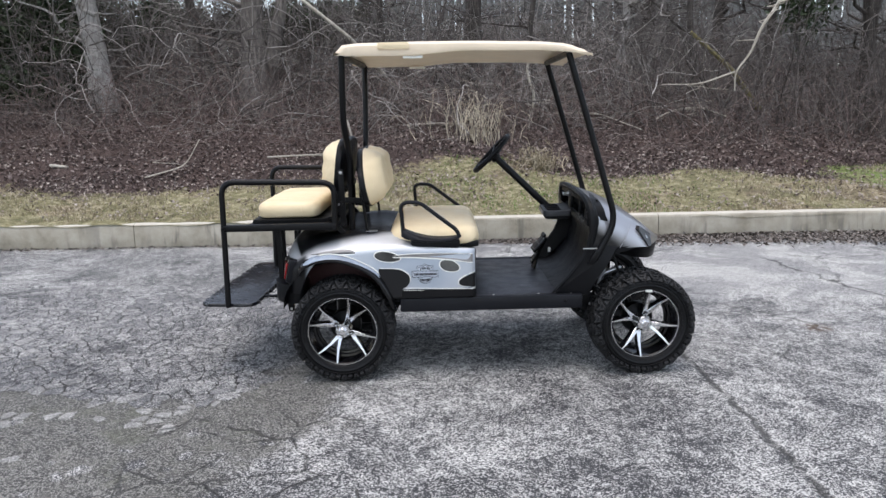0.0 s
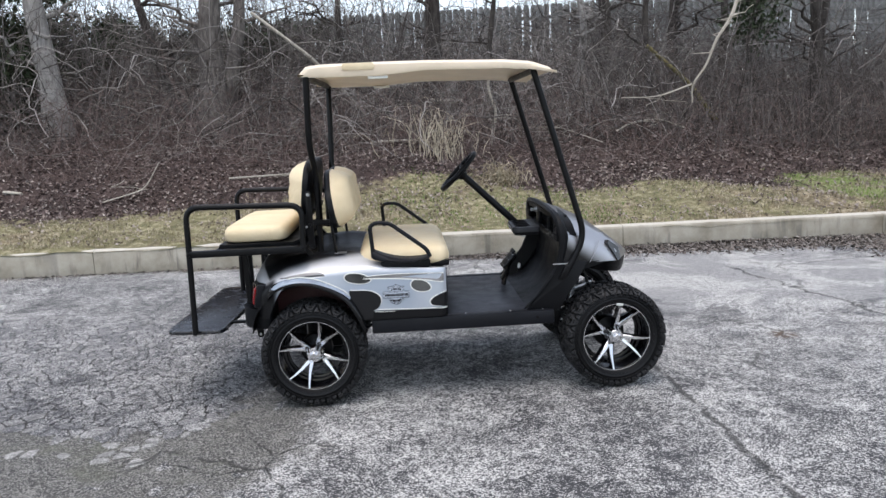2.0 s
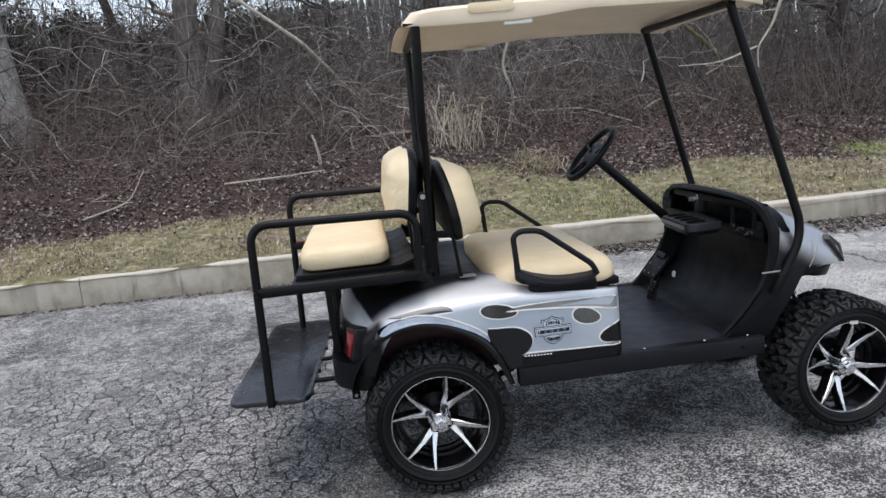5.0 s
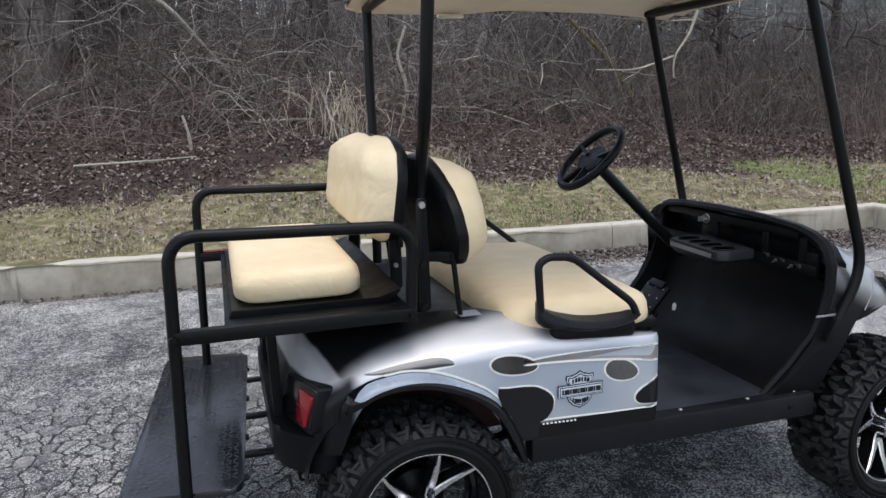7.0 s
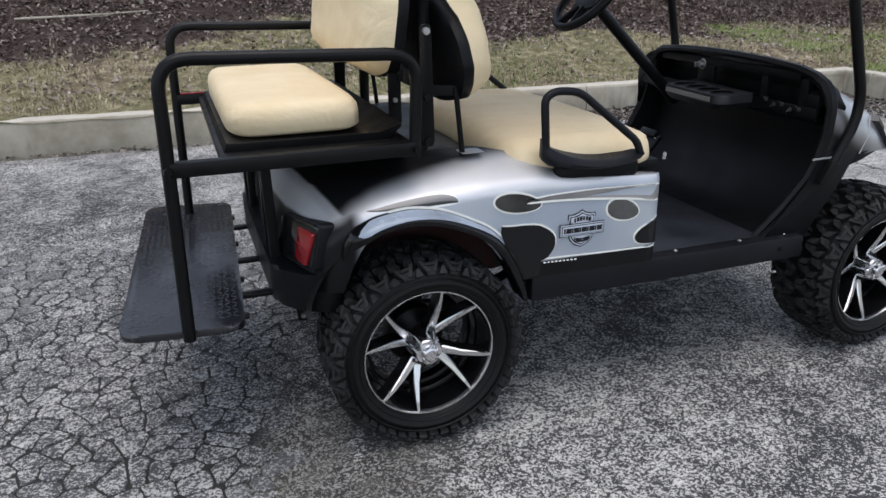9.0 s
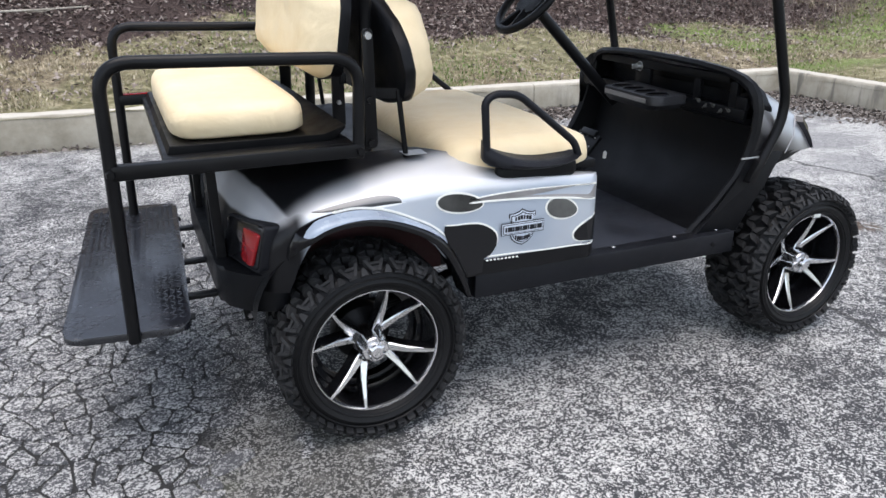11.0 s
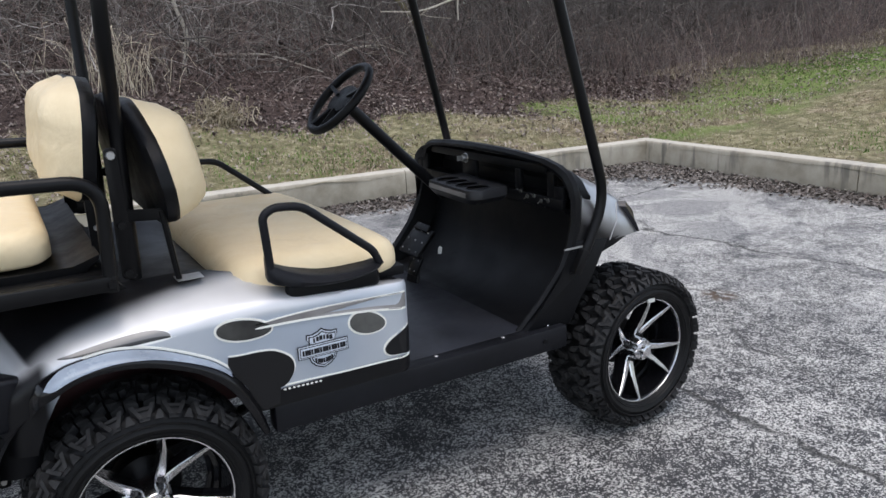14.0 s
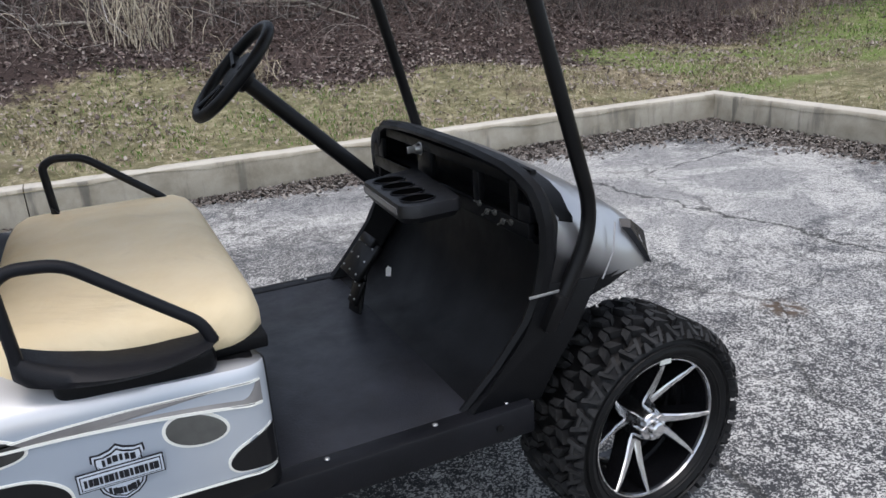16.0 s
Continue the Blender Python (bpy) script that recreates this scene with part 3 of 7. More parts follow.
def smooth01(t):
    t = np.clip(t, 0, 1)
    return t * t * (3 - 2 * t)


def bank(x, y):
    """Height of the planted bank behind the kerbs."""
    a, b = outside(x, y)
    za = 0.17 * np.clip(a, 0, 2.2) + 0.29 * np.clip(a - 2.2, 0, 7.5) + 0.02 * np.clip(a - 9.7, 0, 30)
    zb = 0.11 * np.clip(b, 0, 5) + 0.16 * np.clip(b - 5, 0, 12)
    w = smooth01((b + 1.5) / 5.0)
    wa = smooth01((a + 0.5) / 4.0)
    z = za * (1 - w) + (zb * (1 - 0.35 * wa) + za * 0.42) * w
    lump = 0.10 * np.sin(x * 0.9 + 0.7 * y) * np.sin(0.8 * y - 0.3 * x) + 0.05 * np.sin(2.3 * x + 1.1) * np.sin(1.9 * y)
    return KERB_H - 0.055 + z + lump * np.clip(np.maximum(a, b) - 0.4, 0, 2.5) / 2.5


def turfness(x, y):
    a, b = outside(x, y)
    ga = 1 - smooth01((a - 1.55 - 0.35 * np.sin(0.7 * x + 1.0) - 0.25 * np.sin(1.9 * x)) / 1.0)
    gb = (1 - smooth01((a - 2.0 + 0.27 * np.clip(b - 1.0, 0, 4.5)) / 0.7)) * smooth01((b + 1.0) / 1.5)
    return np.maximum(ga, gb)


def ground_sheet():
    xs = np.concatenate([np.linspace(-900, -12, 14), np.linspace(-10, 12, 89), np.linspace(14, 900, 14)])
    ys = np.concatenate([np.linspace(-900, -9, 14), np.linspace(-8, 4.6, 64), np.linspace(5, 900, 12)])
    X, Y = np.meshgrid(xs, ys, indexing="ij")
    Z = 0.004 * np.sin(1.7 * X) * np.sin(1.3 * Y + 0.4) * smooth01((X + 0.6) / 1.0)
    Z = np.where((np.abs(X) > 11) | (np.abs(Y) > 9), 0, Z)
    a, b = outside(X, Y)
    Z = np.where((a > 0.3) | (b > 0.3), -0.3, Z)
    i = np.arange(X.size).reshape(X.shape)
    F = np.stack([i[:-1, :-1], i[1:, :-1], i[1:, 1:], i[:-1, 1:]], -1).reshape(-1, 4)
    ob = new("ground", arrays_mesh("ground", np.stack([X, Y, Z], -1).reshape(-1, 3), F, ASPHALT, True))
    return tagged(ob, "cracked and patched grey asphalt of an open lot", "asphalt", kind="structure")


def bank_sheet():
    # a grid in the kerbs' own directions, finer near the kerbs
    a = np.concatenate([np.linspace(0.0, 8, 81), np.linspace(8.4, 26, 34), [40, 90, 200]])
    b = np.concatenate([[-200, -80, -40], np.linspace(-26, -0.2, 130), np.linspace(0.0, 12, 90), np.linspace(12.5, 30, 20), [50, 100, 200]])
    A, B = np.meshgrid(a, b, indexing="ij")
    def sheet(name, A, B):
        X = CORNER.x + B * ALONG.x - A * DOWN.x
        Y = CORNER.y + B * ALONG.y - A * DOWN.y
        Z = bank(X, Y) + 0.02 * np.sin(7 * X + 3 * Y) * np.sin(5 * Y - 2 * X)
        i = np.arange(X.size).reshape(X.shape)
        F = np.stack([i[:-1, :-1], i[:-1, 1:], i[1:, 1:], i[1:, :-1]], -1).reshape(-1, 4)
        me = arrays_mesh(name, np.stack([X, Y, Z], -1).reshape(-1, 3), F, SOIL, True)
        at = me.attributes.new("turf", 'FLOAT', 'POINT')
        at.data.foreach_set("value", turfness(X, Y).astype(np.float32).ravel())
        return new(name, me)
    one = sheet("bank", A, B)
    tagged(one, "sloping bank of winter turf and brown leaf litter", "bank", kind="structure")
    a2 = np.concatenate([[-200, -80, -40, -20], np.linspace(-12, 0, 60)])
    b2 = np.concatenate([np.linspace(0, 12, 60), np.linspace(13, 30, 12), [50, 100, 200]])
    two = sheet("verge", *np.meshgrid(a2, b2, indexing="ij"))
    tagged(two, "gentle grassy verge behind the side kerb", "grass verge", kind="structure")


def kerbs():
    """Two runs of cast concrete kerb, each of separate lengths with open joints."""
    def run(name, start, way, out, lengths, label):
        root = thing(name, (start.x, start.y, 0), label, "kerb", kind="structure")
        s = 0.0
        for L in lengths:
            bm = bmesh.new()
            n = max(2, int(L / 0.12))
            rows = []
            for i in range(n + 1):
                d = s + 0.004 + (L - 0.008) * i / n
                w = 0.010 * noise.noise(Vector((d * 1.3, out.x * 9, 2.0))) 
                p = start + way * d
                row = []
                for o, z in ((0.012, -0.05), (0.0, 0.05), (0.004, KERB_H - 0.035), (0.012, KERB_H - 0.012), (0.034, KERB_H), (KERB_T - 0.02, KERB_H), (KERB_T, KERB_H - 0.02), (KERB_T, -0.05)):
                    chip = 0.008 * max(0, noise.noise(Vector((d * 6, z * 9, out.y * 5))) - 0.1) if 0.2 < z else 0
                    q = p + out * (o + w + chip)
                    row.append((q.x - start.x, q.y - start.y, z - chip + 0.004 * noise.noise(Vector((d * 0.8, 5, 1)))))
                rows.append(row)
            loft(bm, rows, closed=True, caps=True)
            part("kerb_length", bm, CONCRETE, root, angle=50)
            s += L
    rear_start = CORNER - ALONG * 24 
    run("kerb_rear", rear_start, ALONG, -DOWN, [3.0] * 8, "tall weathered concrete kerb with stains and cast joints")
    run("kerb_side", CORNER - DOWN * 0.17, DOWN, ALONG, [2.6] + [3.0] * 4, "tall weathered concrete kerb streaked with dark runs")


def broken_asphalt(ground):
    """Alligator-cracked surface: separate plates with open gaps, on the cart's rear side."""
    g = np.random.default_rng(5)
    step = 0.083
    pts = []
    for i in range(int(5.6 / step)):
        for j in range(int(5.6 / step)):
            if g.random() < 0.17:
                continue
            pts.append((-5.6 + (i + 0.5 * (j % 2)) * step + g.uniform(-0.5, 0.5) * step, -1.6 + j * step * 0.92 + g.uniform(-0.5, 0.5) * step))
    P = np.array(pts)
    near, far, isles = [], [], []
    for cx, cy in P:
        zx = -0.38 - (cx - 0.3 * math.sin(1.3 * cy + 0.5))
        zy = cy - (-0.62 + 0.25 * math.sin(1.7 * cx))
        stray = zy < -0.02 and zy > -1.15 and zx > 0.05 and g.random() < 0.75 * math.exp(zy * 1.9) * (0.35 + 0.65 * (noise.noise(Vector((cx * 2.2, cy * 2.2, 3))) > -0.05))
        if zx < -0.02 or (zy < -0.02 and not stray) or cx < -5.5:
            continue
        over = cy - (1.42 + 0.14 * math.sin(4.1 * cx) + 0.45 * float(smooth01((-0.9 - cx) / 1.7)))
        if over > 0.0 and (over > 0.05 or g.random() < 0.5):
            continue
        if (zx < 0.10 or zy < 0.10) and g.random() < 0.25:
            continue
        d = np.hypot(P[:, 0] - cx, P[:, 1] - cy)
        others = P[np.argsort(d)[1:15]]
        poly = [(cx - 0.2, cy - 0.2), (cx + 0.2, cy - 0.2), (cx + 0.2, cy + 0.2), (cx - 0.2, cy + 0.2)]
        for ox, oy in others:
            mx, my, nx, ny = (cx + ox) / 2, (cy + oy) / 2, ox - cx, oy - cy
            L = math.hypot(nx, ny)
            off = 0.0032 + 0.0026 * noise.noise(Vector((mx * 6, my * 6, 0)))
            out = []
            for a, b in zip(poly, poly[1:] + poly[:1]):
                da = ((a[0] - mx) * nx + (a[1] - my) * ny) / L + max(0.0018, off)
                db = ((b[0] - mx) * nx + (b[1] - my) * ny) / L + max(0.0018, off)
                if da <= 0:
                    out.append(a)
                if (da < 0) != (db < 0):
                    t = da / (da - db)
                    out.append((a[0] + (b[0] - a[0]) * t, a[1] + (b[1] - a[1]) * t))
            poly = out
            if len(poly) < 3:
                break
        if len(poly) < 3:
            continue
        if zy < -0.02:
            k_ = g.uniform(0.6, 0.85)
            poly = [(cx + (x - cx) * k_ * 1.1, cy + (y - cy) * k_) for x, y in poly]
        # worn, rounded corners
        rough = []
        for a, b in zip(poly, poly[1:] + poly[:1]):
            if math.hypot(b[0] - a[0], b[1] - a[1]) < 0.006:
                continue
            for t in (0.2, 0.8) if g.random() < 0.6 else (0.15, 0.5, 0.85):
                q = g.uniform(0.0, 0.05) if t == 0.5 else 0.0
                rough.append((a[0] + (b[0] - a[0]) * t - (b[1] - a[1]) * q, a[1] + (b[1] - a[1]) * t + (b[0] - a[0]) * q))
        if len(rough) < 5:
            continue
        tx, ty, h = g.normal(0, 0.010), g.normal(0, 0.010), 0.0050 + g.uniform(-0.0012, 0.0012)
        mx, my = sum(p[0] for p in rough) / len(rough), sum(p[1] for p in rough) / len(rough)
        top = [(mx + (x - mx) * 0.90, my + (y - my) * 0.90, h + (x - mx) * tx + (y - my) * ty) for x, y in rough]
        mid = [(x, y, h - 0.0022) for x, y in rough]
        low = [(x, y, -0.012) for x, y in rough]
        (isles if zy < -0.02 else near if math.hypot(mx + 1.0, (my - 0.1) * 1.0) < 0.80 else far).append((top, mid, low))

    def build(items, material=BROKEN_ASPHALT):
        V, F = [], []
        for top, mid, low in items:
            n, o = len(top), len(V)
            V += top + mid + low
            F.append([o + i for i in range(n)])
            for q in (0, n):
                F += [[o + q + i, o + q + n + i, o + q + n + (i + 1) % n, o + q + (i + 1) % n] for i in range(n)]
        me = bpy.data.meshes.new("asphalt_piece")
        me.from_pydata(V, [], F)
        me.materials.append(material)
        me.update()
        return me
    for item in near[:300]:
        share("asphalt_piece", build([item]), ground)
    for item in isles[:180]:
        share("asphalt_island", build([item], PALE_ASPHALT), ground)
    tagged(share("broken_asphalt", build(far + near[300:]), ground), kind="stuff")


ground = ground_sheet()
bank_sheet()
kerbs()


# ---- the golf cart ----
cart = thing("golf_cart", (0, 0, 0), "lifted silver and black golf cart with tan seats on asphalt", "golf cart")


def lerp_table(table, x):
    """Values between the rows of a table whose first column is x."""
    for a, b in zip(table, table[1:]):
        if x <= b[0]:
            t = max(0.0, min(1.0, (x - a[0]) / (b[0] - a[0])))
            t = t * t * (3 - 2 * t) * 0.35 + t * 0.65
            return [p + (q - p) * t for p, q in zip(a[1:], b[1:])]
    return list(table[-1][1:])


SIDE = 0.576


def arch(x):
    """Height of the body's lower edge: the tail, the wheel arch, then the sill."""
    if x < -0.305:
        return 0.50
    if x < -0.05:
        return max(0.50, 0.455 + 0.231 * math.sqrt(max(0.0, 1 - (abs(x + 0.01) / 0.30) ** 2.3)))
    return lerp_table([(-0.05, 0.684), (0.0, 0.683), (0.05, 0.674), (0.10, 0.655), (0.15, 0.625), (0.20, 0.583), (0.24, 0.530), (0.27, 0.478), (0.285, 0.468)], x)[0]


def inset(x):
    """How far the side draws in towards the front corner of the body."""
    return 0.062 - math.sqrt(max(0.0, 0.062 ** 2 - max(0.0, min(x, 0.758) - 0.70) ** 2))


def curve2(points, n=8):
    """A smooth flat curve through the points."""
    P = [Vector(p) for p in points]
    P = [P[0] * 2 - P[1]] + P + [P[-1] * 2 - P[-2]]
    out = []
    for a, b, c, d in zip(P, P[1:], P[2:], P[3:]):
        for i in range(n):
            t = i / n
            out.append(tuple(0.5 * ((2 * b) + (c - a) * t + (2 * a - 5 * b + 4 * c - d) * t * t + (3 * b - a - 3 * c + d) * t ** 3)))
    return out + [tuple(P[-2])]


def rear_body():
    # x, half width, crease height, top height, top half width
    table = [(-0.362, 0.475, 0.515, 0.53, 0.44), (-0.356, 0.512, 0.565, 0.60, 0.44), (-0.348, 0.53, 0.61, 0.66, 0.43), (-0.335, 0.54, 0.64, 0.70, 0.41), (-0.295, 0.553, 0.672, 0.762, 0.375),
             (-0.20, 0.566, 0.695, 0.80, 0.37), (-0.12, 0.572, 0.708, 0.82, 0.375), (0.02, SIDE, 0.728, 0.838, 0.385), (0.20, SIDE, 0.742, 0.843, 0.40), (0.34, SIDE, 0.748, 0.82, 0.44),
             (0.45, SIDE, 0.738, 0.775, 0.49), (0.70, SIDE, 0.726, 0.745, 0.515), (0.757, SIDE, 0.722, 0.738, 0.505)]
    xs = [-0.362, -0.359, -0.356, -0.352, -0.348, -0.342, -0.335, -0.325, -0.31] + [-0.295 + i * 0.0152 for i in range(66)] + [0.702, 0.712, 0.722, 0.731, 0.739, 0.746, 0.752, 0.757]
    rows = []
    for x in xs:
        w, zc, zt, yt = lerp_table(table, x)
        w -= inset(x)
        yt = min(yt, w - 0.03)
        zb = arch(x)
        sag = 0.055 * float(smooth01((x + 0.2) / 0.15))
        half = [(0, zt - sag), (yt * 0.70, zt - sag), (yt - 0.04, zt - 0.010 - sag * 0.25), (yt, zt - 0.010)]
        for t in (0.3, 0.55, 0.8):
            half.append((yt + (w - yt) * (t ** 0.75), zt - 0.01 + (zc + 0.010 - zt + 0.01) * t))
        half += [(w - 0.010, zc + 0.012), (w - 0.002, zc), (w, zc - 0.014), (w, zc - 0.02 + (zb - zc + 0.02) * 0.5), (w, zb + 0.012), (w - 0.004, zb), (w - 0.03, zb), (w - 0.035, zb + 0.02)]
        pull = smooth01((-0.08 - x) / 0.25)
        def bend(y):
            return float(x + 0.085 * (y / 0.525) ** 2.5 * pull)
        rows.append([(bend(y), -y, z) for y, z in half[::-1]] + [(bend(y), y, z) for y, z in half[1:]])
    bm = bmesh.new()
    loft(bm, rows)
    bm.faces.new([bm.verts.new(p) for p in rows[0]])
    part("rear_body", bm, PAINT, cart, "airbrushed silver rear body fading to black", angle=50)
    # seat box below the bench
    bm = bmesh.new()
    box(bm, (0.34, -0.52, 0.44), (0.742, 0.52, 0.735), 0.01)
    part("seat_box", bm, BLACK_PLASTIC, cart)
    # black flares over the wheels, and the liners behind them
    for s in (-1, 1):
        bm = bmesh.new()
        root = curve2([(-0.215, 0.650), (-0.195, 0.684), (-0.15, 0.707), (-0.11, 0.717), (-0.04, 0.723), (0.02, 0.715), (0.074, 0.698), (0.14, 0.667), (0.19, 0.638), (0.227, 0.603), (0.262, 0.55), (0.29, 0.49), (0.312, 0.415)], 4)
        lip = curve2([(-0.222, 0.605), (-0.196, 0.637), (-0.15, 0.667), (-0.11, 0.682), (-0.05, 0.689), (0.02, 0.681), (0.077, 0.662), (0.14, 0.633), (0.19, 0.594), (0.225, 0.552), (0.25, 0.505), (0.272, 0.46), (0.290, 0.415)], 4)
        rows = []
        for k, (a, b) in enumerate(zip(root, lip)):
            t = k / (len(root) - 1)
            p = 0.046 * float(smooth01(t / 0.16)) * (1 - 0.55 * t * t) + 0.002
            rows.append([(a[0] + (b[0] - a[0]) * f, s * (SIDE + y * p + o), a[1] + (b[1] - a[1]) * f) for f, y, o in ((0.0, 0, -0.006), (0.04, 0.10, 0), (0.16, 0.45, 0), (0.30, 0.78, 0), (0.46, 0.95, 0), (0.64, 1, 0), (0.97, 0.98, 0), (1.02, 0.86, 0), (1.0, 0, -0.06), (0.75, 0, -0.06))])
        loft(bm, rows, closed=True, caps=True)
        flare = part("fender_flare", bm, GLOSS_PAINT, cart, "glossy black arched wheel flare")
        # slate tongue on top of the flare: the sky's reflection painted as colour
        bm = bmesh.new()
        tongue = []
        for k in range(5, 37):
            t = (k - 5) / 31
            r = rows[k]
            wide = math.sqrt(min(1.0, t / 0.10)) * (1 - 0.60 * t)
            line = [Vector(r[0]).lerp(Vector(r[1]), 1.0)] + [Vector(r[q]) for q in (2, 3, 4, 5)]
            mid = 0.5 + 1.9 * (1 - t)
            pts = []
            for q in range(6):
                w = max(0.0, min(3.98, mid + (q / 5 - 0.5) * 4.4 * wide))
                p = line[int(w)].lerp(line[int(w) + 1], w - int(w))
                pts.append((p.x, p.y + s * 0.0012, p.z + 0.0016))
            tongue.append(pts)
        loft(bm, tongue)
        part("flame_band", bm, SHEEN_SLATE, flare, "slate blue band of painted sky reflection")
        bm = bmesh.new()
        rows = [[(0.015 + 0.33 * math.cos(math.pi * (1 - i / 24)), s * y, 0.42 + 0.26 * math.sin(math.pi * (1 - i / 24))) for y in (SIDE - 0.03, 0.30)] for i in range(25)]
        loft(bm, rows)
        part("wheel_liner", bm, BLACK_PLASTIC, cart)
        bm = bmesh.new()
        box(bm, (-0.30, s * 0.30 - 0.01, 0.40), (0.33, s * 0.30 + 0.01, 0.66), 0.004)
        part("inner_frame", bm, RED_FRAME, cart, "dark red frame inside the wheel well")


def decal(outline, lift, name, material, parent, label=""):
    bm = bmesh.new()
    slab(bm, outline, -SIDE - lift - 0.0006, -SIDE - lift + 0.0012)
    for v in bm.verts:
        v.co.y += inset(v.co.x)
    return part(name, bm, material, parent, label, smooth=False)


def oval(cx, cz, a, b, tilt, n=36, point=0.0):
    c, s = math.cos(radians(tilt)), math.sin(radians(tilt))
    out = []
    for i in range(n):
        t = 2 * math.pi * i / n
        u, v = a * math.cos(t), b * math.sin(t) * (1 - point * math.cos(t))
        out.append((cx + u * c - v * s, cz + u * s + v * c))
    return out


def strip(points, w):
    """A thin band of width w along the points."""
    pts = [Vector(p) for p in points]
    left, right = [], []
    for i, p in enumerate(pts):
        d = (pts[min(i + 1, len(pts) - 1)] - pts[max(i - 1, 0)]).normalized()
        k = Vector((-d.y, d.x)) * w / 2 * (0.35 if i in (0, len(pts) - 1) else 1)
        left.append(tuple(p + k))
        right.append(tuple(p - k))
    return left + right[::-1]


def side_graphics():
    # grey ovals with pale outlines
    for cx, cz, a, b, tilt in ((0.273, 0.703, 0.070, 0.026, -9), (0.612, 0.645, 0.054, 0.030, -16)):
        decal(oval(cx, cz, a + 0.006, b + 0.006, tilt, point=0.12), 0.001, "pinstripe_oval", DECAL_PALE, cart)
        decal(oval(cx, cz, a, b, tilt, point=0.12), 0.003, "flame_oval", DECAL_GREY, cart)
    # black lobes that rise from the skirt
    lobe = curve2([(0.225, 0.640), (0.26, 0.637), (0.30, 0.636), (0.345, 0.628), (0.385, 0.60), (0.392, 0.565), (0.372, 0.533), (0.35, 0.523)])
    decal([(x + (0.004 if i > 10 else 0), z + 0.004) for i, (x, z) in enumerate(lobe)] + [(0.345, 0.517), (0.335, 0.53), (0.31, 0.585), (0.27, 0.615)], 0.001, "pinstripe_lobe", DECAL_PALE, cart)
    decal(lobe + [(0.345, 0.48), (0.30, 0.474), (0.285, 0.50), (0.262, 0.55), (0.235, 0.59), (0.222, 0.62)], 0.003, "flame_lobe", DECAL_BLACK, cart)
    lobe = curve2([(0.752, 0.604), (0.738, 0.600), (0.712, 0.592), (0.676, 0.574), (0.660, 0.552), (0.676, 0.533), (0.715, 0.528), (0.738, 0.522), (0.752, 0.520)])
    decal([(x - 0.0045, z + (0.0045 if i < len(lobe) / 2 else -0.003)) for i, (x, z) in enumerate(lobe)] + [(0.752, 0.516), (0.752, 0.56)], 0.001, "pinstripe_lobe", DECAL_PALE, cart)
    decal(lobe, 0.003, "flame_lobe", DECAL_BLACK, cart)
    # pinstripes
    decal(strip(curve2([(0.352, 0.527), (0.45, 0.524), (0.55, 0.520), (0.65, 0.518), (0.70, 0.5165), (0.72, 0.515), (0.738, 0.514), (0.750, 0.514)]), 0.0045), 0.002, "pinstripe", DECAL_PALE, cart)
    over = [(0.30, 0.709), (0.38, 0.716), (0.50, 0.718), (0.62, 0.714), (0.70, 0.711), (0.72, 0.7095), (0.738, 0.708)]
    under = [(0.738, 0.660), (0.72, 0.663), (0.68, 0.669), (0.60, 0.680), (0.50, 0.690), (0.40, 0.697), (0.30, 0.700)]
    decal(curve2(over) + curve2(under), 0.0022, "flame_band", DECAL_TAUPE, cart)
    decal(strip(curve2(over), 0.0042), 0.0030, "pinstripe", DECAL_PALE, cart)
    decal(strip(curve2(under), 0.0058), 0.0034, "pinstripe", DECAL_PALE, cart)
    # pinstripe above the flare
    decal(strip(curve2([(-0.10, 0.7225), (-0.04, 0.7275), (0.02, 0.7200), (0.074, 0.7035), (0.14, 0.673), (0.19, 0.645), (0.228, 0.612)]), 0.006), 0.0025, "pinstripe", DECAL_PALE, cart)
    # row of small dots along the skirt
    for i in range(9):
        decal(oval(0.362 + i * 0.0125, 0.5145 - i * 0.0004, 0.0042, 0.0026, 0, 8), 0.002, "skirt_dot", DECAL_PALE, cart)
    bm = bmesh.new()
    box(bm, (0.15, -0.475, 0.0), (0.215, -0.42, 0.0012), 0, m=Matrix.Translation((0, 0, 0.829)) @ Matrix.Rotation(radians(0), 4, 'X'))
    part("deck_label", bm, STEEL, cart, "silver foil label")
    # shield crest crossed by a bar, its writing as plain bars
    cx, cz = 0.476, 0.604
    half = [(0, 0.058), (0.012, 0.050), (0.030, 0.045), (0.044, 0.046), (0.045, 0.032), (0.038, 0.024), (0.038, 0.014), (0.047, -0.002), (0.047, -0.016), (0.040, -0.022), (0.036, -0.034), (0.022, -0.048), (0, -0.057)]
    shield = half + [(-x, z) for x, z in half[-2:0:-1]]
    for k, lift, name, mt, lab in ((1.0, 0.001, "crest", DECAL_CREST, "dark shield crest"), (0.93, 0.0022, "crest_field", DECAL_BLUE, ""), (0.86, 0.0034, "crest_line", DECAL_CREST, ""), (0.80, 0.0046, "crest_field", DECAL_BLUE, "")):
        decal([(cx + x * k, cz + z * k) for x, z in shield], lift, name, mt, cart, lab)
    for w, h, lift, name, mt in ((0.072, 0.0190, 0.0058, "crest_bar", DECAL_CREST), (0.0695, 0.0165, 0.0070, "crest_bar_field", DECAL_BLUE), (0.0665, 0.0140, 0.0082, "crest_bar", DECAL_CREST), (0.0645, 0.0120, 0.0094, "crest_bar_field", DECAL_BLUE)):
        decal([(cx - w, cz - h), (cx + w, cz - h), (cx + w, cz + h), (cx - w, cz + h)], lift, name, mt, cart)
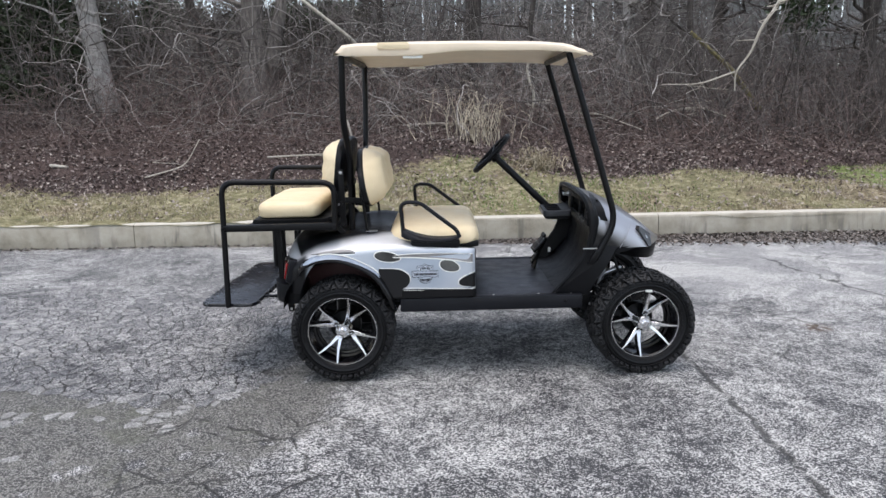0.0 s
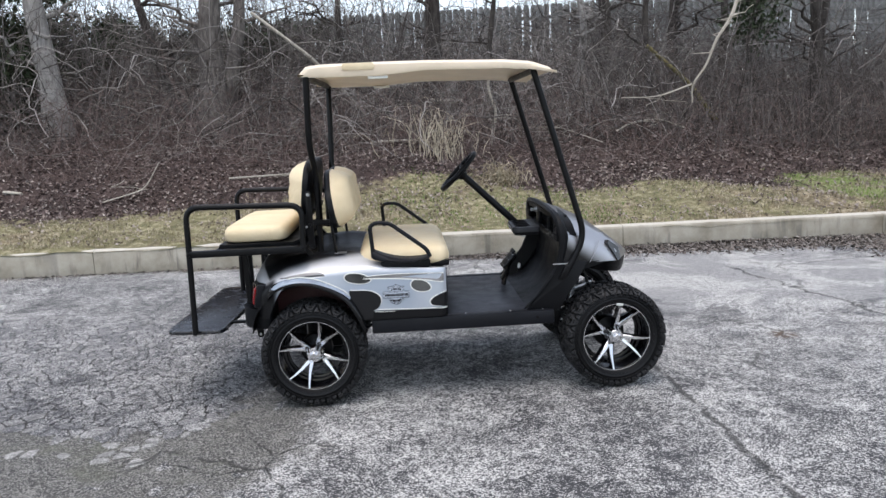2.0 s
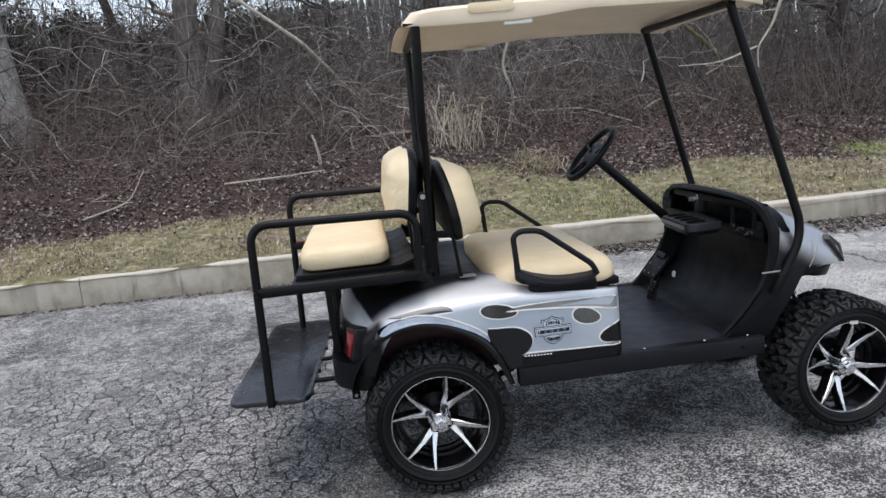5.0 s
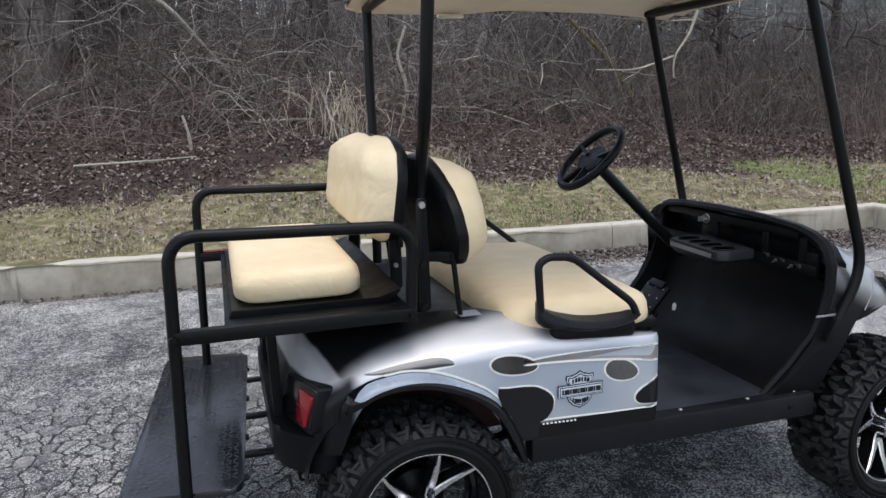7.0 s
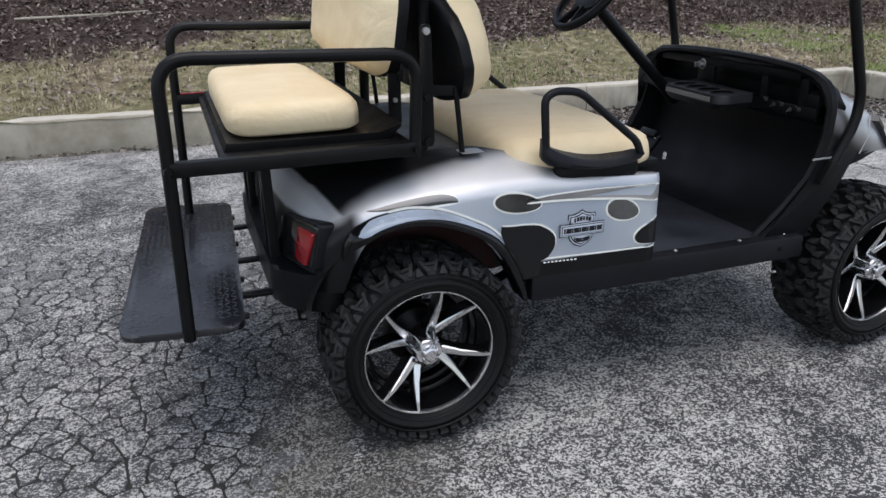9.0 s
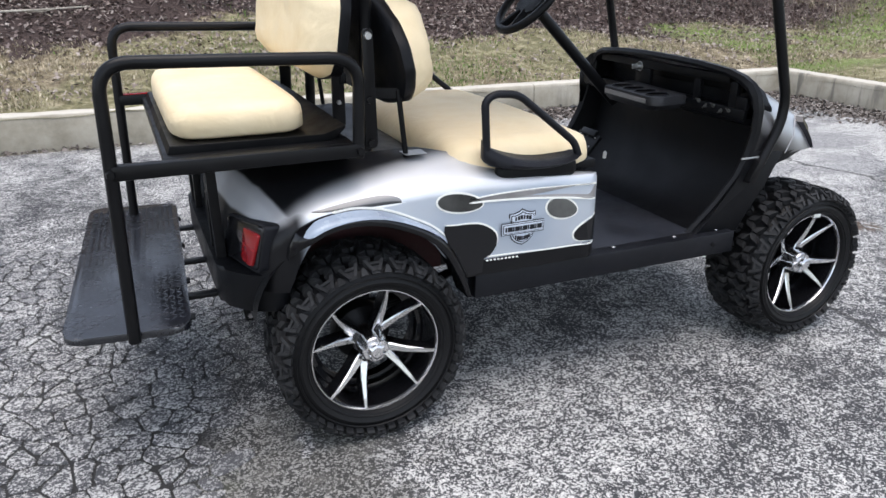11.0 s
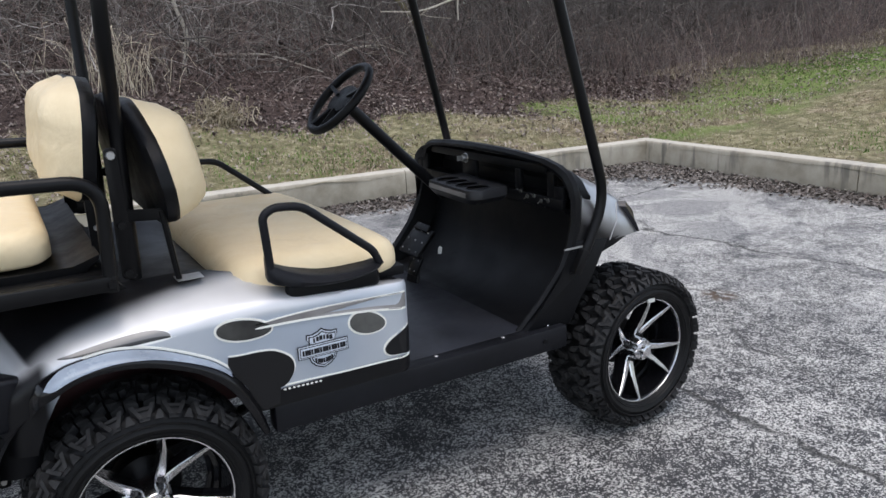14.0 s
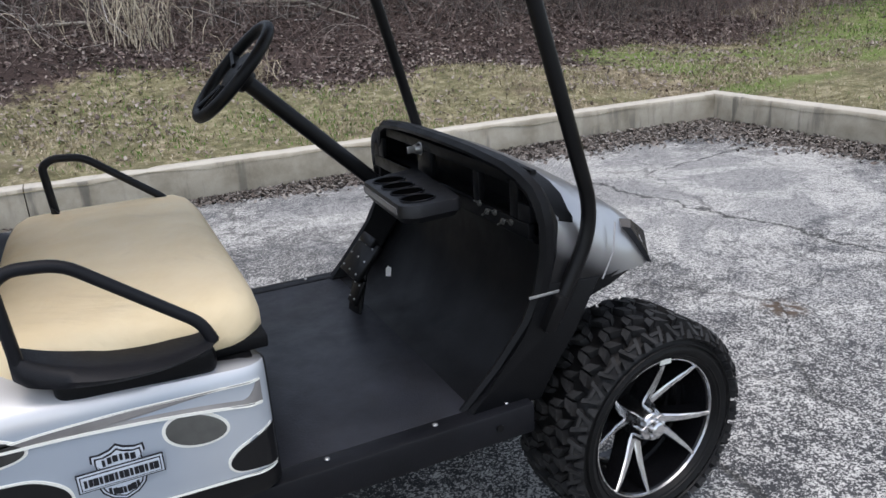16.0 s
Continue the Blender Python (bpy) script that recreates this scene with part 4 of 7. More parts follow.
    def marks(x0, x1, z, h, n, bow, lift):
        """A row of short upright bars in place of letters."""
        for i in range(n):
            x = x0 + (x1 - x0) * i / (n - 1)
            zz = z + bow * (1 - (2 * (x - x0) / (x1 - x0) - 1) ** 2)
            w = 0.0025 + 0.0009 * (i % 3)
            decal([(cx + x - w, cz + zz - h / 2), (cx + x + w, cz + zz - h / 2), (cx + x + w, cz + zz + h / 2), (cx + x - w, cz + zz + h / 2)], lift, "crest_mark", DECAL_CREST, cart)
    marks(-0.058, 0.058, 0.0, 0.0145, 15, 0.0, 0.0106)
    marks(-0.024, 0.024, 0.028, 0.0125, 6, 0.004, 0.0058)
    marks(-0.023, 0.023, -0.029, 0.0125, 7, -0.005, 0.0058)


def sills_and_floor():
    for s in (-1, 1):
        bm = bmesh.new()
        box(bm, (0.32, s * 0.53 - 0.028, 0.384), (1.33, s * 0.53 + 0.028, 0.462), 0.008)
        sill = part("sill", bm, GREY_PLASTIC, cart, "charcoal plastic side sill")
        for x in (0.84, 1.09, 1.27):
            bm = bmesh.new()
            bmesh.ops.create_uvsphere(bm, u_segments=10, v_segments=6, radius=0.007, matrix=Matrix.Translation((x, s * 0.525, 0.464)) @ Matrix.Diagonal((1, 1, 0.5, 1)))
            part("screw", bm, STEEL, sill)
        bm = bmesh.new()
        revolve(bm, [(0.0, -0.003), (0.008, -0.003), (0.009, 0.002)], 12)
        bmesh.ops.transform(bm, matrix=Matrix.Translation((1.235, s * 0.559, 0.425)) @ (Matrix.Identity(4) if s < 0 else Matrix.Rotation(math.pi, 4, 'Z')), verts=bm.verts)
        part("sill_bolt", bm, BLACK_STEEL, sill)
    bm = bmesh.new()
    box(bm, (0.735, -0.503, 0.43), (1.28, 0.503, 0.458), 0.004)
    part("floor_mat", bm, MAT_RUBBER, cart, "dusty dark ribbed rubber floor mat")
    bm = bmesh.new()
    for s in (-1, 1):
        box(bm, (-0.3, s * 0.22 - 0.025, 0.40), (1.75, s * 0.22 + 0.025, 0.43), 0.006)
    box(bm, (0.3, -0.22, 0.36), (0.75, 0.22, 0.44), 0.01)
    part("chassis", bm, BLACK_STEEL, cart)


def front_cowl():
    # rear rim of the cowl: position along x for a height
    rim_x = [(0.44, 1.155), (0.50, 1.215), (0.62, 1.318), (0.70, 1.356), (0.776, 1.375), (0.86, 1.375), (0.932, 1.366), (1.0, 1.350), (1.045, 1.335)]
    def rx(z):
        return lerp_table(rim_x, z)[0]
    near = [(0.502, 0.45), (0.515, 0.55), (0.525, 0.65), (0.530, 0.72), (0.535, 0.80), (0.536, 0.87), (0.527, 0.92), (0.505, 0.955), (0.465, 0.978), (0.40, 0.994), (0.25, 1.006), (0.12, 1.010), (0.0, 1.011)]
    away = [(0.10, 1.010), (0.20, 1.007), (0.34, 0.996), (0.39, 0.978), (0.42, 0.95), (0.44, 0.92), (0.458, 0.87), (0.475, 0.80), (0.49, 0.72), (0.50, 0.65), (0.502, 0.55), (0.502, 0.45)]
    outline = [(-y, z) for y, z in near] + away
    bm = bmesh.new()
    rows = []
    for depth, inset in ((0.05, 0.020), (0.024, -0.003), (0.004, -0.003), (-0.006, 0.008), (-0.002, 0.018), (0.04, 0.026), (0.10, 0.034)):
        rows.append([(rx(z) + depth, y * (1 - inset / 0.53), z - inset * (1 if z > 0.9 else 0)) for y, z in outline])
    loft(bm, rows)
    part("cowl_rim", bm, BLACK_PLASTIC, cart, "rounded black dash surround")
    # lower side plates
    for s in (-1, 1):
        bm = bmesh.new()
        plate = [(1.165, 0.45), (1.225, 0.50), (1.326, 0.62), (1.366, 0.70), (1.378, 0.735), (1.53, 0.72), (1.462, 0.60), (1.41, 0.53), (1.365, 0.45)]
        slab(bm, plate, s * 0.505, s * 0.53, 0.004)
        part("cowl_side", bm, BLACK_PLASTIC, cart)
        bm = bmesh.new()
        box(bm, (1.335, s * 0.533 - 0.002, 0.709), (1.43, s * 0.533 + 0.002, 0.716), 0.001)
        part("cowl_trim", bm, STEEL, cart, "bright trim strip")
    # firewall, toe board and dash face
    bm = bmesh.new()
    prof = [(1.14, 0.450), (1.26, 0.467), (1.33, 0.50), (1.42, 0.60), (1.45, 0.72), (1.44, 0.80), (1.38, 0.82), (1.375, 0.835), (1.465, 0.84), (1.475, 0.72), (1.445, 0.58), (1.355, 0.45)]
    slab(bm, prof, -0.485, 0.485, 0.0)
    part("toe_board", bm, BLACK_PLASTIC, cart)
    # dash face with open pockets
    bm = bmesh.new()
    for y0, y1, z0, z1 in ((-0.485, 0.485, 0.83, 0.868), (-0.40, 0.36, 0.945, 0.975), (-0.49, -0.44, 0.868, 0.91), (-0.44, -0.405, 0.868, 0.955), (-0.255, -0.225, 0.868, 0.945), (0.03, 0.12, 0.868, 0.945), (0.40, 0.44, 0.868, 0.955), (0.44, 0.485, 0.868, 0.91)):
        box(bm, (1.365, y0, z0), (1.385, y1, z1), 0.004)
    dash = part("dash", bm, BLACK_PLASTIC, cart, "black dash with two open pockets")
    for lo, hi in (((1.448, -0.41, 0.83), (1.462, 0.41, 0.92)), ((1.43, -0.40, 0.91), (1.444, 0.36, 0.965)), ((1.387, -0.47, 0.85), (1.447, 0.47, 0.862))):
        bm = bmesh.new()
        box(bm, lo, hi, 0.002)
        part("pocket_panel", bm, BLACK_PLASTIC, dash)
    for i in range(5):
        ty = -0.265 - i * 0.038
        tz = 0.868 - 0.010 * (i % 2) - 0.003 * i
        bm = bmesh.new()
        revolve(bm, [(0.0, -0.004), (0.007, -0.004), (0.008, 0.001)], 10)
        bmesh.ops.transform(bm, matrix=Matrix.Translation((1.362, ty, tz)) @ Matrix.Rotation(radians(-90), 4, 'Z'), verts=bm.verts)
        tube(bm, [(1.36, ty, tz), (1.345, ty - 0.002, tz + 0.010 - 0.016 * (i % 2))], 0.0024, 8)
        part("toggle", bm, DECAL_GREY, dash)
    bm = bmesh.new()
    revolve(bm, [(0.0, -0.016), (0.012, -0.016), (0.014, -0.012), (0.016, 0.0), (0.02, 0.002)], 16)
    bmesh.ops.transform(bm, matrix=Matrix.Translation((1.363, 0.095, 0.948)) @ Matrix.Rotation(radians(-90), 4, 'Z'), verts=bm.verts)
    box(bm, (1.326, 0.093, 0.938), (1.349, 0.097, 0.958), 0.001)
    part("key_switch", bm, STEEL, dash, "zinc key switch")
    # cup tray with four wells
    bm = bmesh.new()
    rim = rounded([(1.175, 0.065), (1.158, -0.240), (1.190, -0.265), (1.318, -0.255), (1.362, 0.130)], 0.018)
    def ring(k, z):
        return [(1.27 + (x - 1.27) * k, -0.08 + (y + 0.08) * k, z - 0.018) for x, y in rim]
    loft(bm, [ring(0.86, 0.855), ring(0.97, 0.872), ring(1.0, 0.876), ring(1.0, 0.902), ring(0.985, 0.906), ring(0.94, 0.906)], closed=True)
    bm.faces.new([bm.verts.new(p) for p in ring(0.94, 0.906)])
    bm.faces.new([bm.verts.new(p) for p in ring(0.86, 0.855)])
    tray = part("cup_tray", bm, TRAY_PLASTIC, dash, "black cup holder tray")
    for i in range(4):
        spot = Matrix.Translation((1.236 - 0.004 * i, 0.022 - i * 0.0735, 0.888)) @ Matrix.Rotation(radians(90), 4, 'X') @ Matrix.Diagonal((1.4, 1, 1.05, 1))
        bm = bmesh.new()
        revolve(bm, [(0.0305, 0.003), (0.032, 0.0045), (0.0335, 0.003), (0.0335, -0.001), (0.0305, -0.001)], 24, closed=True)
        bmesh.ops.transform(bm, matrix=spot, verts=bm.verts)
        part("cup_ring", bm, GREY_PLASTIC, tray)
        # the well has no depth; a flat black disc paints its inner shade
        bm = bmesh.new()
        revolve(bm, [(0.0, 0.0012), (0.0305, 0.0012)], 24)
        bmesh.ops.transform(bm, matrix=spot, verts=bm.verts)
        part("well_shade_disc", bm, WELL_SHADE, tray)
    bm = bmesh.new()
    box(bm, (-0.135, -0.002, 0.863), (0.135, 0.002, 0.879), 0.001, m=Matrix.Translation((1.1645, -0.085, 0)) @ Matrix.Rotation(radians(86.8), 4, 'Z'))
    part("tray_plate", bm, DECAL_TAUPE, tray, "grey name plate strip")


def hood():
    # x, half width, top, bottom
    table = [(1.338, 0.530, 1.012, 0.71), (1.40, 0.531, 0.996, 0.71), (1.48, 0.530, 0.965, 0.71), (1.56, 0.525, 0.926, 0.708), (1.64, 0.512, 0.878, 0.710),
             (1.70, 0.497, 0.836, 0.708), (1.712, 0.480, 0.826, 0.708), (1.745, 0.425, 0.800, 0.708), (1.79, 0.335, 0.765, 0.706), (1.845, 0.20, 0.724, 0.70)]
    square = curve2([(0.522, 0.71), (0.525, 0.79), (0.526, 0.853), (0.519, 0.904), (0.497, 0.944), (0.458, 0.974), (0.40, 1.0), (0.25, 1.026), (0.12, 1.038), (0.0, 1.041)], 3)
    round_ = curve2([(0.522, 0.71), (0.510, 0.80), (0.492, 0.87), (0.472, 0.92), (0.445, 0.962), (0.408, 0.992), (0.355, 1.014), (0.25, 1.034), (0.12, 1.040), (0.0, 1.041)], 3)
    rows = []
    for i in range(29):
        x = 1.338 + 0.507 * i / 28
        w, zt, zb = lerp_table(table, x)
        k = min(1.0, i / 14)
        shape = [(a + (c - a) * k, b + (d - b) * k) for (a, b), (c, d) in zip(square, round_)]
        half = [(y * w / 0.522 * 0.992, zb + (z - 0.71) / 0.331 * (zt - 0.004 - zb)) for y, z in shape]
        row = []
        for y, z in [(-y, z) for y, z in half] + [(y, z) for y, z in half[-2::-1]]:
            xx = x + lerp_table([(0.6, 0.03), (0.776, 0.038), (0.9, 0.030), (1.0, 0.014), (1.06, 0.0)], z)[0] * max(0, 1 - i / 4)
            z += 0.009 * math.exp(-(y / 0.15) ** 2) * math.sin(math.pi * i / 28)
            row.append((xx, y, z))
        rows.append(row)
    bm = bmesh.new()
    loft(bm, rows)
    bm.faces.new([bm.verts.new(p) for p in rows[-1]])
    hood_ = part("hood", bm, HOOD_PAINT, cart, "silver hood fading to black at its edges", angle=42)
    # black nose below the hood
    table = [(1.50, 0.36, 0.71, 0.66), (1.60, 0.375, 0.712, 0.635), (1.70, 0.37, 0.716, 0.615), (1.77, 0.33, 0.706, 0.605), (1.81, 0.27, 0.702, 0.61), (1.838, 0.17, 0.698, 0.63)]
    rows = []
    for i in range(14):
        x = 1.50 + 0.338 * i / 13
        w, zt, zb = lerp_table(table, x)
        rows.append([(x, -w, zt), (x, -w - 0.004, zt - 0.02), (x, -w + 0.01, (zt + zb) / 2), (x, -w + 0.04, zb), (x, 0, zb - 0.01), (x, w - 0.04, zb), (x, w - 0.01, (zt + zb) / 2), (x, w + 0.004, zt - 0.02), (x, w, zt)])
    bm = bmesh.new()
    loft(bm, rows, closed=True, caps=True)
    part("front_bumper", bm, BLACK_PLASTIC, cart, "black moulded front bumper")
    for s in (-1, 1):
        bm = bmesh.new()
        rows = []
        for i in range(13):
            x = 1.40 + 0.285 * i / 12
            w, zt, zb = lerp_table([(1.338, 0.522, 1.040, 0.71), (1.48, 0.528, 0.974, 0.71), (1.56, 0.524, 0.928, 0.708), (1.64, 0.505, 0.878, 0.712), (1.71, 0.475, 0.830, 0.714)], x)
            low = 0.64 + 0.075 * (i / 12) ** 0.8
            rows.append([(x, s * (w - 0.002), zb + 0.008), (x, s * (w - 0.004), low), (x, s * (w - 0.03), low - 0.004), (x, s * (w - 0.03), zb)])
        loft(bm, rows, closed=True, caps=True)
        part("fender_lip", bm, BLACK_PLASTIC, cart)
    for s in (-1, 1):
        bm = bmesh.new()
        # dark upright lens that wraps the corner of the nose
        lens = [(1.652, s * 0.487, 0.806), (1.664, s * 0.470, 0.822), (1.722, s * 0.452, 0.776), (1.738, s * 0.452, 0.712), (1.708, s * 0.500, 0.710), (1.690, s * 0.502, 0.742)]
        inn = [(x - 0.016, y * 0.955, z) for x, y, z in lens]
        a, b = [bm.verts.new(p) for p in lens], [bm.verts.new(p) for p in inn]
        bm.faces.new(a)
        bm.faces.new(b[::-1])
        for k in range(6):
            bm.faces.new((a[k], b[k], b[(k + 1) % 6], a[(k + 1) % 6]))
        part("headlight", bm, LAMP_GLASS, cart, "smoked headlight lens")
        # pale crease line across the fender
        bm = bmesh.new()
        tube(bm, [(1.605, s * 0.487, 0.830), (1.575, s * 0.521, 0.770), (1.540, s * 0.5275, 0.712)], 0.0020, 6)
        part("pinstripe", bm, DECAL_SILVER, hood_)


def steering_and_pedals():
    c = Vector((0.888, 0.175, 1.205))
    axis = Vector((0.716, -0.02, -0.698)).normalized()
    m = Matrix.Translation(c) @ axis.to_track_quat('-Y', 'Z').to_matrix().to_4x4()
    wheel = thing("steering_wheel", (0, 0, 0), "", "")
    for k in list(wheel.keys()):
        del wheel[k]
    wheel.parent = cart
    wheel.matrix_basis = m
    bm = bmesh.new()
    tube(bm, [(0.147 * math.cos(2 * math.pi * i / 48), 0, 0.147 * math.sin(2 * math.pi * i / 48)) for i in range(48)], 0.0155, 10, closed=True)
    part("wheel_rim", bm, BLACK_PLASTIC, wheel)
    bm = bmesh.new()
    slab(bm, rounded([(-0.075, -0.05), (0.075, -0.05), (0.085, 0.03), (0.0, 0.075), (-0.085, 0.03)], 0.03), -0.028, -0.004, 0.008)
    part("wheel_hub", bm, BLACK_PLASTIC, wheel)
    for a in (18, 162, 250, 290):
        t = radians(a)
        bm = bmesh.new()
        tube(bm, [(0.05 * math.cos(t), -0.01, 0.05 * math.sin(t)), (0.149 * math.cos(t), 0.0, 0.149 * math.sin(t))], 0.01, 8, flat=(0.028, 0.014))
        part("wheel_spoke", bm, BLACK_PLASTIC, wheel)
    bm = bmesh.new()
    tube(bm, [c + axis * 0.005, c + axis * 0.05], [0.045, 0.03], 14)
    tube(bm, [c + axis * 0.03, c + axis * 0.58], 0.022, 12)
    part("steering_column", bm, BLACK_STEEL, cart)
    # pedals on their bracket
    bm = bmesh.new()
    tube(bm, [(1.228, 0.205, 0.640), (1.185, 0.20, 0.575), (1.15, 0.185, 0.456)], 0.01, 8, flat=(0.075, 0.014))
    bracket = part("pedal_bracket", bm, BLACK_STEEL, cart)
    tilt = Matrix.Translation((1.192, 0.205, 0.615)) @ Matrix.Rotation(radians(-48), 4, 'Y')
    bm = bmesh.new()
    box(bm, (-0.062, -0.075, -0.006), (0.062, 0.075, 0.010), 0.004, m=tilt)
    box(bm, (0.045, -0.05, 0.008), (0.075, 0.05, 0.022), 0.004, m=tilt)
    part("pedal", bm, BLACK_STEEL, bracket, "black brake pedal with bolts")
    for i in range(3):
        for j in range(3):
            bm = bmesh.new()
            bmesh.ops.create_uvsphere(bm, u_segments=8, v_segments=5, radius=0.004, matrix=tilt @ Matrix.Translation((-0.045 + 0.045 * i, -0.055 + 0.055 * j, 0.011)))
            part("rivet", bm, STEEL, bracket)
    bm = bmesh.new()
    slab(bm, [(1.236, 0.575), (1.252, 0.572), (1.256, 0.598), (1.246, 0.606), (1.238, 0.600)], 0.118, 0.1195)
    part("tag", bm, DECAL_PALE, bracket, "small white paper tag")
    bm = bmesh.new()
    low = Matrix.Translation((1.158, 0.160, 0.535)) @ Matrix.Rotation(radians(-62), 4, 'Y')
    box(bm, (-0.045, -0.032, -0.005), (0.036, 0.032, 0.008), 0.004, m=low)
    pad = part("accelerator", bm, BLACK_STEEL, cart, "narrow black accelerator pedal with rivets")
    for i in range(2):
        for j in range(2):
            bm = bmesh.new()
            bmesh.ops.create_uvsphere(bm, u_segments=8, v_segments=5, radius=0.0035, matrix=low @ Matrix.Translation((-0.026 + 0.044 * i, -0.018 + 0.036 * j, 0.009)))
            part("rivet", bm, STEEL, pad)


def cushion(bm, x0, x1, y0, y1, z0, z1, r=0.04, crown=0.015, slope=0.0):
    """A stuffed pad with rounded edges and a domed top."""
    nx, ny = 14, 22
    def sh(t, n):
        return 0.5 - 0.5 * math.cos(math.pi * t) if n else t
    top = []
    for i in range(nx + 1):
        row = []
        for j in range(ny + 1):
            u, v = sh(i / nx, 1), sh(j / ny, 1)
            x, y = x0 + (x1 - x0) * u, y0 + (y1 - y0) * v
            ex = min(x - x0, x1 - x)
            ey = min(y - y0, y1 - y)
            dx, dy = max(0, r - ex), max(0, r - ey)
            k = min(1.0, math.hypot(dx, dy) / r)
            z = z1 - r + r * math.sqrt(max(0, 1 - k * k)) + crown * math.sin(math.pi * u) ** 0.7 * math.sin(math.pi * v) ** 0.7 + slope * (u - 0.5)
            if dx and dy and math.hypot(dx, dy) > r:
                q = r / math.hypot(dx, dy)
                x = x + (dx - dx * q) * (1 if x - x0 < x1 - x else -1)
                y = y + (dy - dy * q) * (1 if y - y0 < y1 - y else -1)
            p, q = (x - (x0 + x1) / 2) / ((x1 - x0) / 2), (y - (y0 + y1) / 2) / ((y1 - y0) / 2)
            x, y = (x0 + x1) / 2 + (x1 - x0) / 2 * p * (1 - 0.085 * abs(q) ** 10), (y0 + y1) / 2 + (y1 - y0) / 2 * q * (1 - 0.05 * abs(p) ** 8)
            row.append((x, y, z))
        top.append(row)
    loft(bm, top)
    ring = top[0] + [r_[-1] for r_ in top[1:]] + top[-1][-2::-1] + [r_[0] for r_ in top[-2:0:-1]]
    low = [(x, y, z0 + 0.01) for x, y, z in ring]
    inn = [(x + (0.012 if x < (x0 + x1) / 2 else -0.012), y + (0.012 if y < (y0 + y1) / 2 else -0.012), z0) for x, y, z in ring]
    loft(bm, [ring, low, inn], closed=True)
    bm.faces.new([bm.verts.new(p) for p in inn])
    return bm


def backrest(facing, base, height, depth, lean, parent_name, label, widths):
    """A wide padded back with a notch in the middle of its top: pad in front, black shell behind."""
    m = Matrix.Translation(base) @ (Matrix.Identity(4) if facing > 0 else Matrix.Rotation(math.pi, 4, 'Z')) @ Matrix.Rotation(radians(lean), 4, 'Y')
    def outline(v):
        # half width of the pad at each height
        return lerp_table(widths, v)[0]
    n, k = 26, 12
    front = []
    for i in range(k + 1):
        v = i / k
        row = []
        for j in range(n + 1):
            u = -1 + 2 * j / n
            top = height * (1 - (0.065 if facing > 0 else 0.022) * math.exp(-(u / 0.14) ** 2) - 0.16 * max(0, abs(u) - 0.62) ** 1.6 * 4)
            z = top * v + 0.12 * height * (1 - v) * max(0, abs(u) - 0.6) ** 1.5 * 3
            edge = min(1 - abs(u), v * 1.15, (1 - v) * 1.15)
            puff = depth * (1 - (1 - min(1, edge / 0.28)) ** 2.2)
            puff += 0.004 * math.sin(23 * v + 5 * u) * math.sin(7 * u + 2) * min(1, edge * 6) - 0.004 * math.exp(-(u / 0.08) ** 2) * (v > 0.3)
            row.append((0.012 + puff, u * outline(v), z))
        front.append(row)
    bm = bmesh.new()
    loft(bm, front)
    bmesh.ops.transform(bm, matrix=m, verts=bm.verts)
    root = part(parent_name, bm, VINYL, cart, label, angle=80)
    edge = front[0] + [r[-1] for r in front[1:]] + front[-1][-2::-1] + [r[0] for r in front[-2:0:-1]]
    cy, cz = 0.0, height * 0.5
    rows = []
    for s, x in ((1.0, 0.014), (1.012, 0.004), (1.0, -0.016), (0.93, -0.024)):
        rows.append([(x, cy + (p[1] - cy) * s, cz + (p[2] - cz) * s) for p in edge])
    bm = bmesh.new()
    loft(bm, rows, closed=True)
    bm.faces.new([bm.verts.new(p) for p in rows[-1]])
    bmesh.ops.transform(bm, matrix=m, verts=bm.verts)
    part("back_shell", bm, BLACK_PLASTIC, root, "moulded black seat shell", angle=60)


def seats():
    bm = bmesh.new()
    cushion(bm, 0.262, 0.772, -0.512, 0.512, 0.752, 0.842, 0.06, 0.022)
    part("front_seat_cushion", bm, VINYL, cart, "wide tan vinyl bench cushion", angle=70)
    bm = bmesh.new()
    box(bm, (0.29, -0.50, 0.735), (0.762, 0.50, 0.765), 0.006)
    part("seat_tray", bm, BLACK_PLASTIC, cart)
    backrest(1, (0.158, 0, 0.95), 0.325, 0.10, -9, "front_backrest", "tan vinyl backrest with a notched top", [(0, 0.445), (0.14, 0.49), (0.35, 0.515), (0.6, 0.50), (0.8, 0.46), (1.0, 0.375)])
    bm = bmesh.new()
    cushion(bm, -0.476, -0.122, -0.432, 0.43, 0.912, 0.994, 0.036, 0.010)
    part("rear_seat_cushion", bm, VINYL, cart, "tan vinyl rear-facing seat cushion", angle=70)
    backrest(-1, (-0.03, 0, 1.02), 0.315, 0.085, -7, "rear_backrest", "tan vinyl rear-facing backrest with a notched top", [(0, 0.37), (0.22, 0.413), (0.72, 0.42), (1.0, 0.385)])


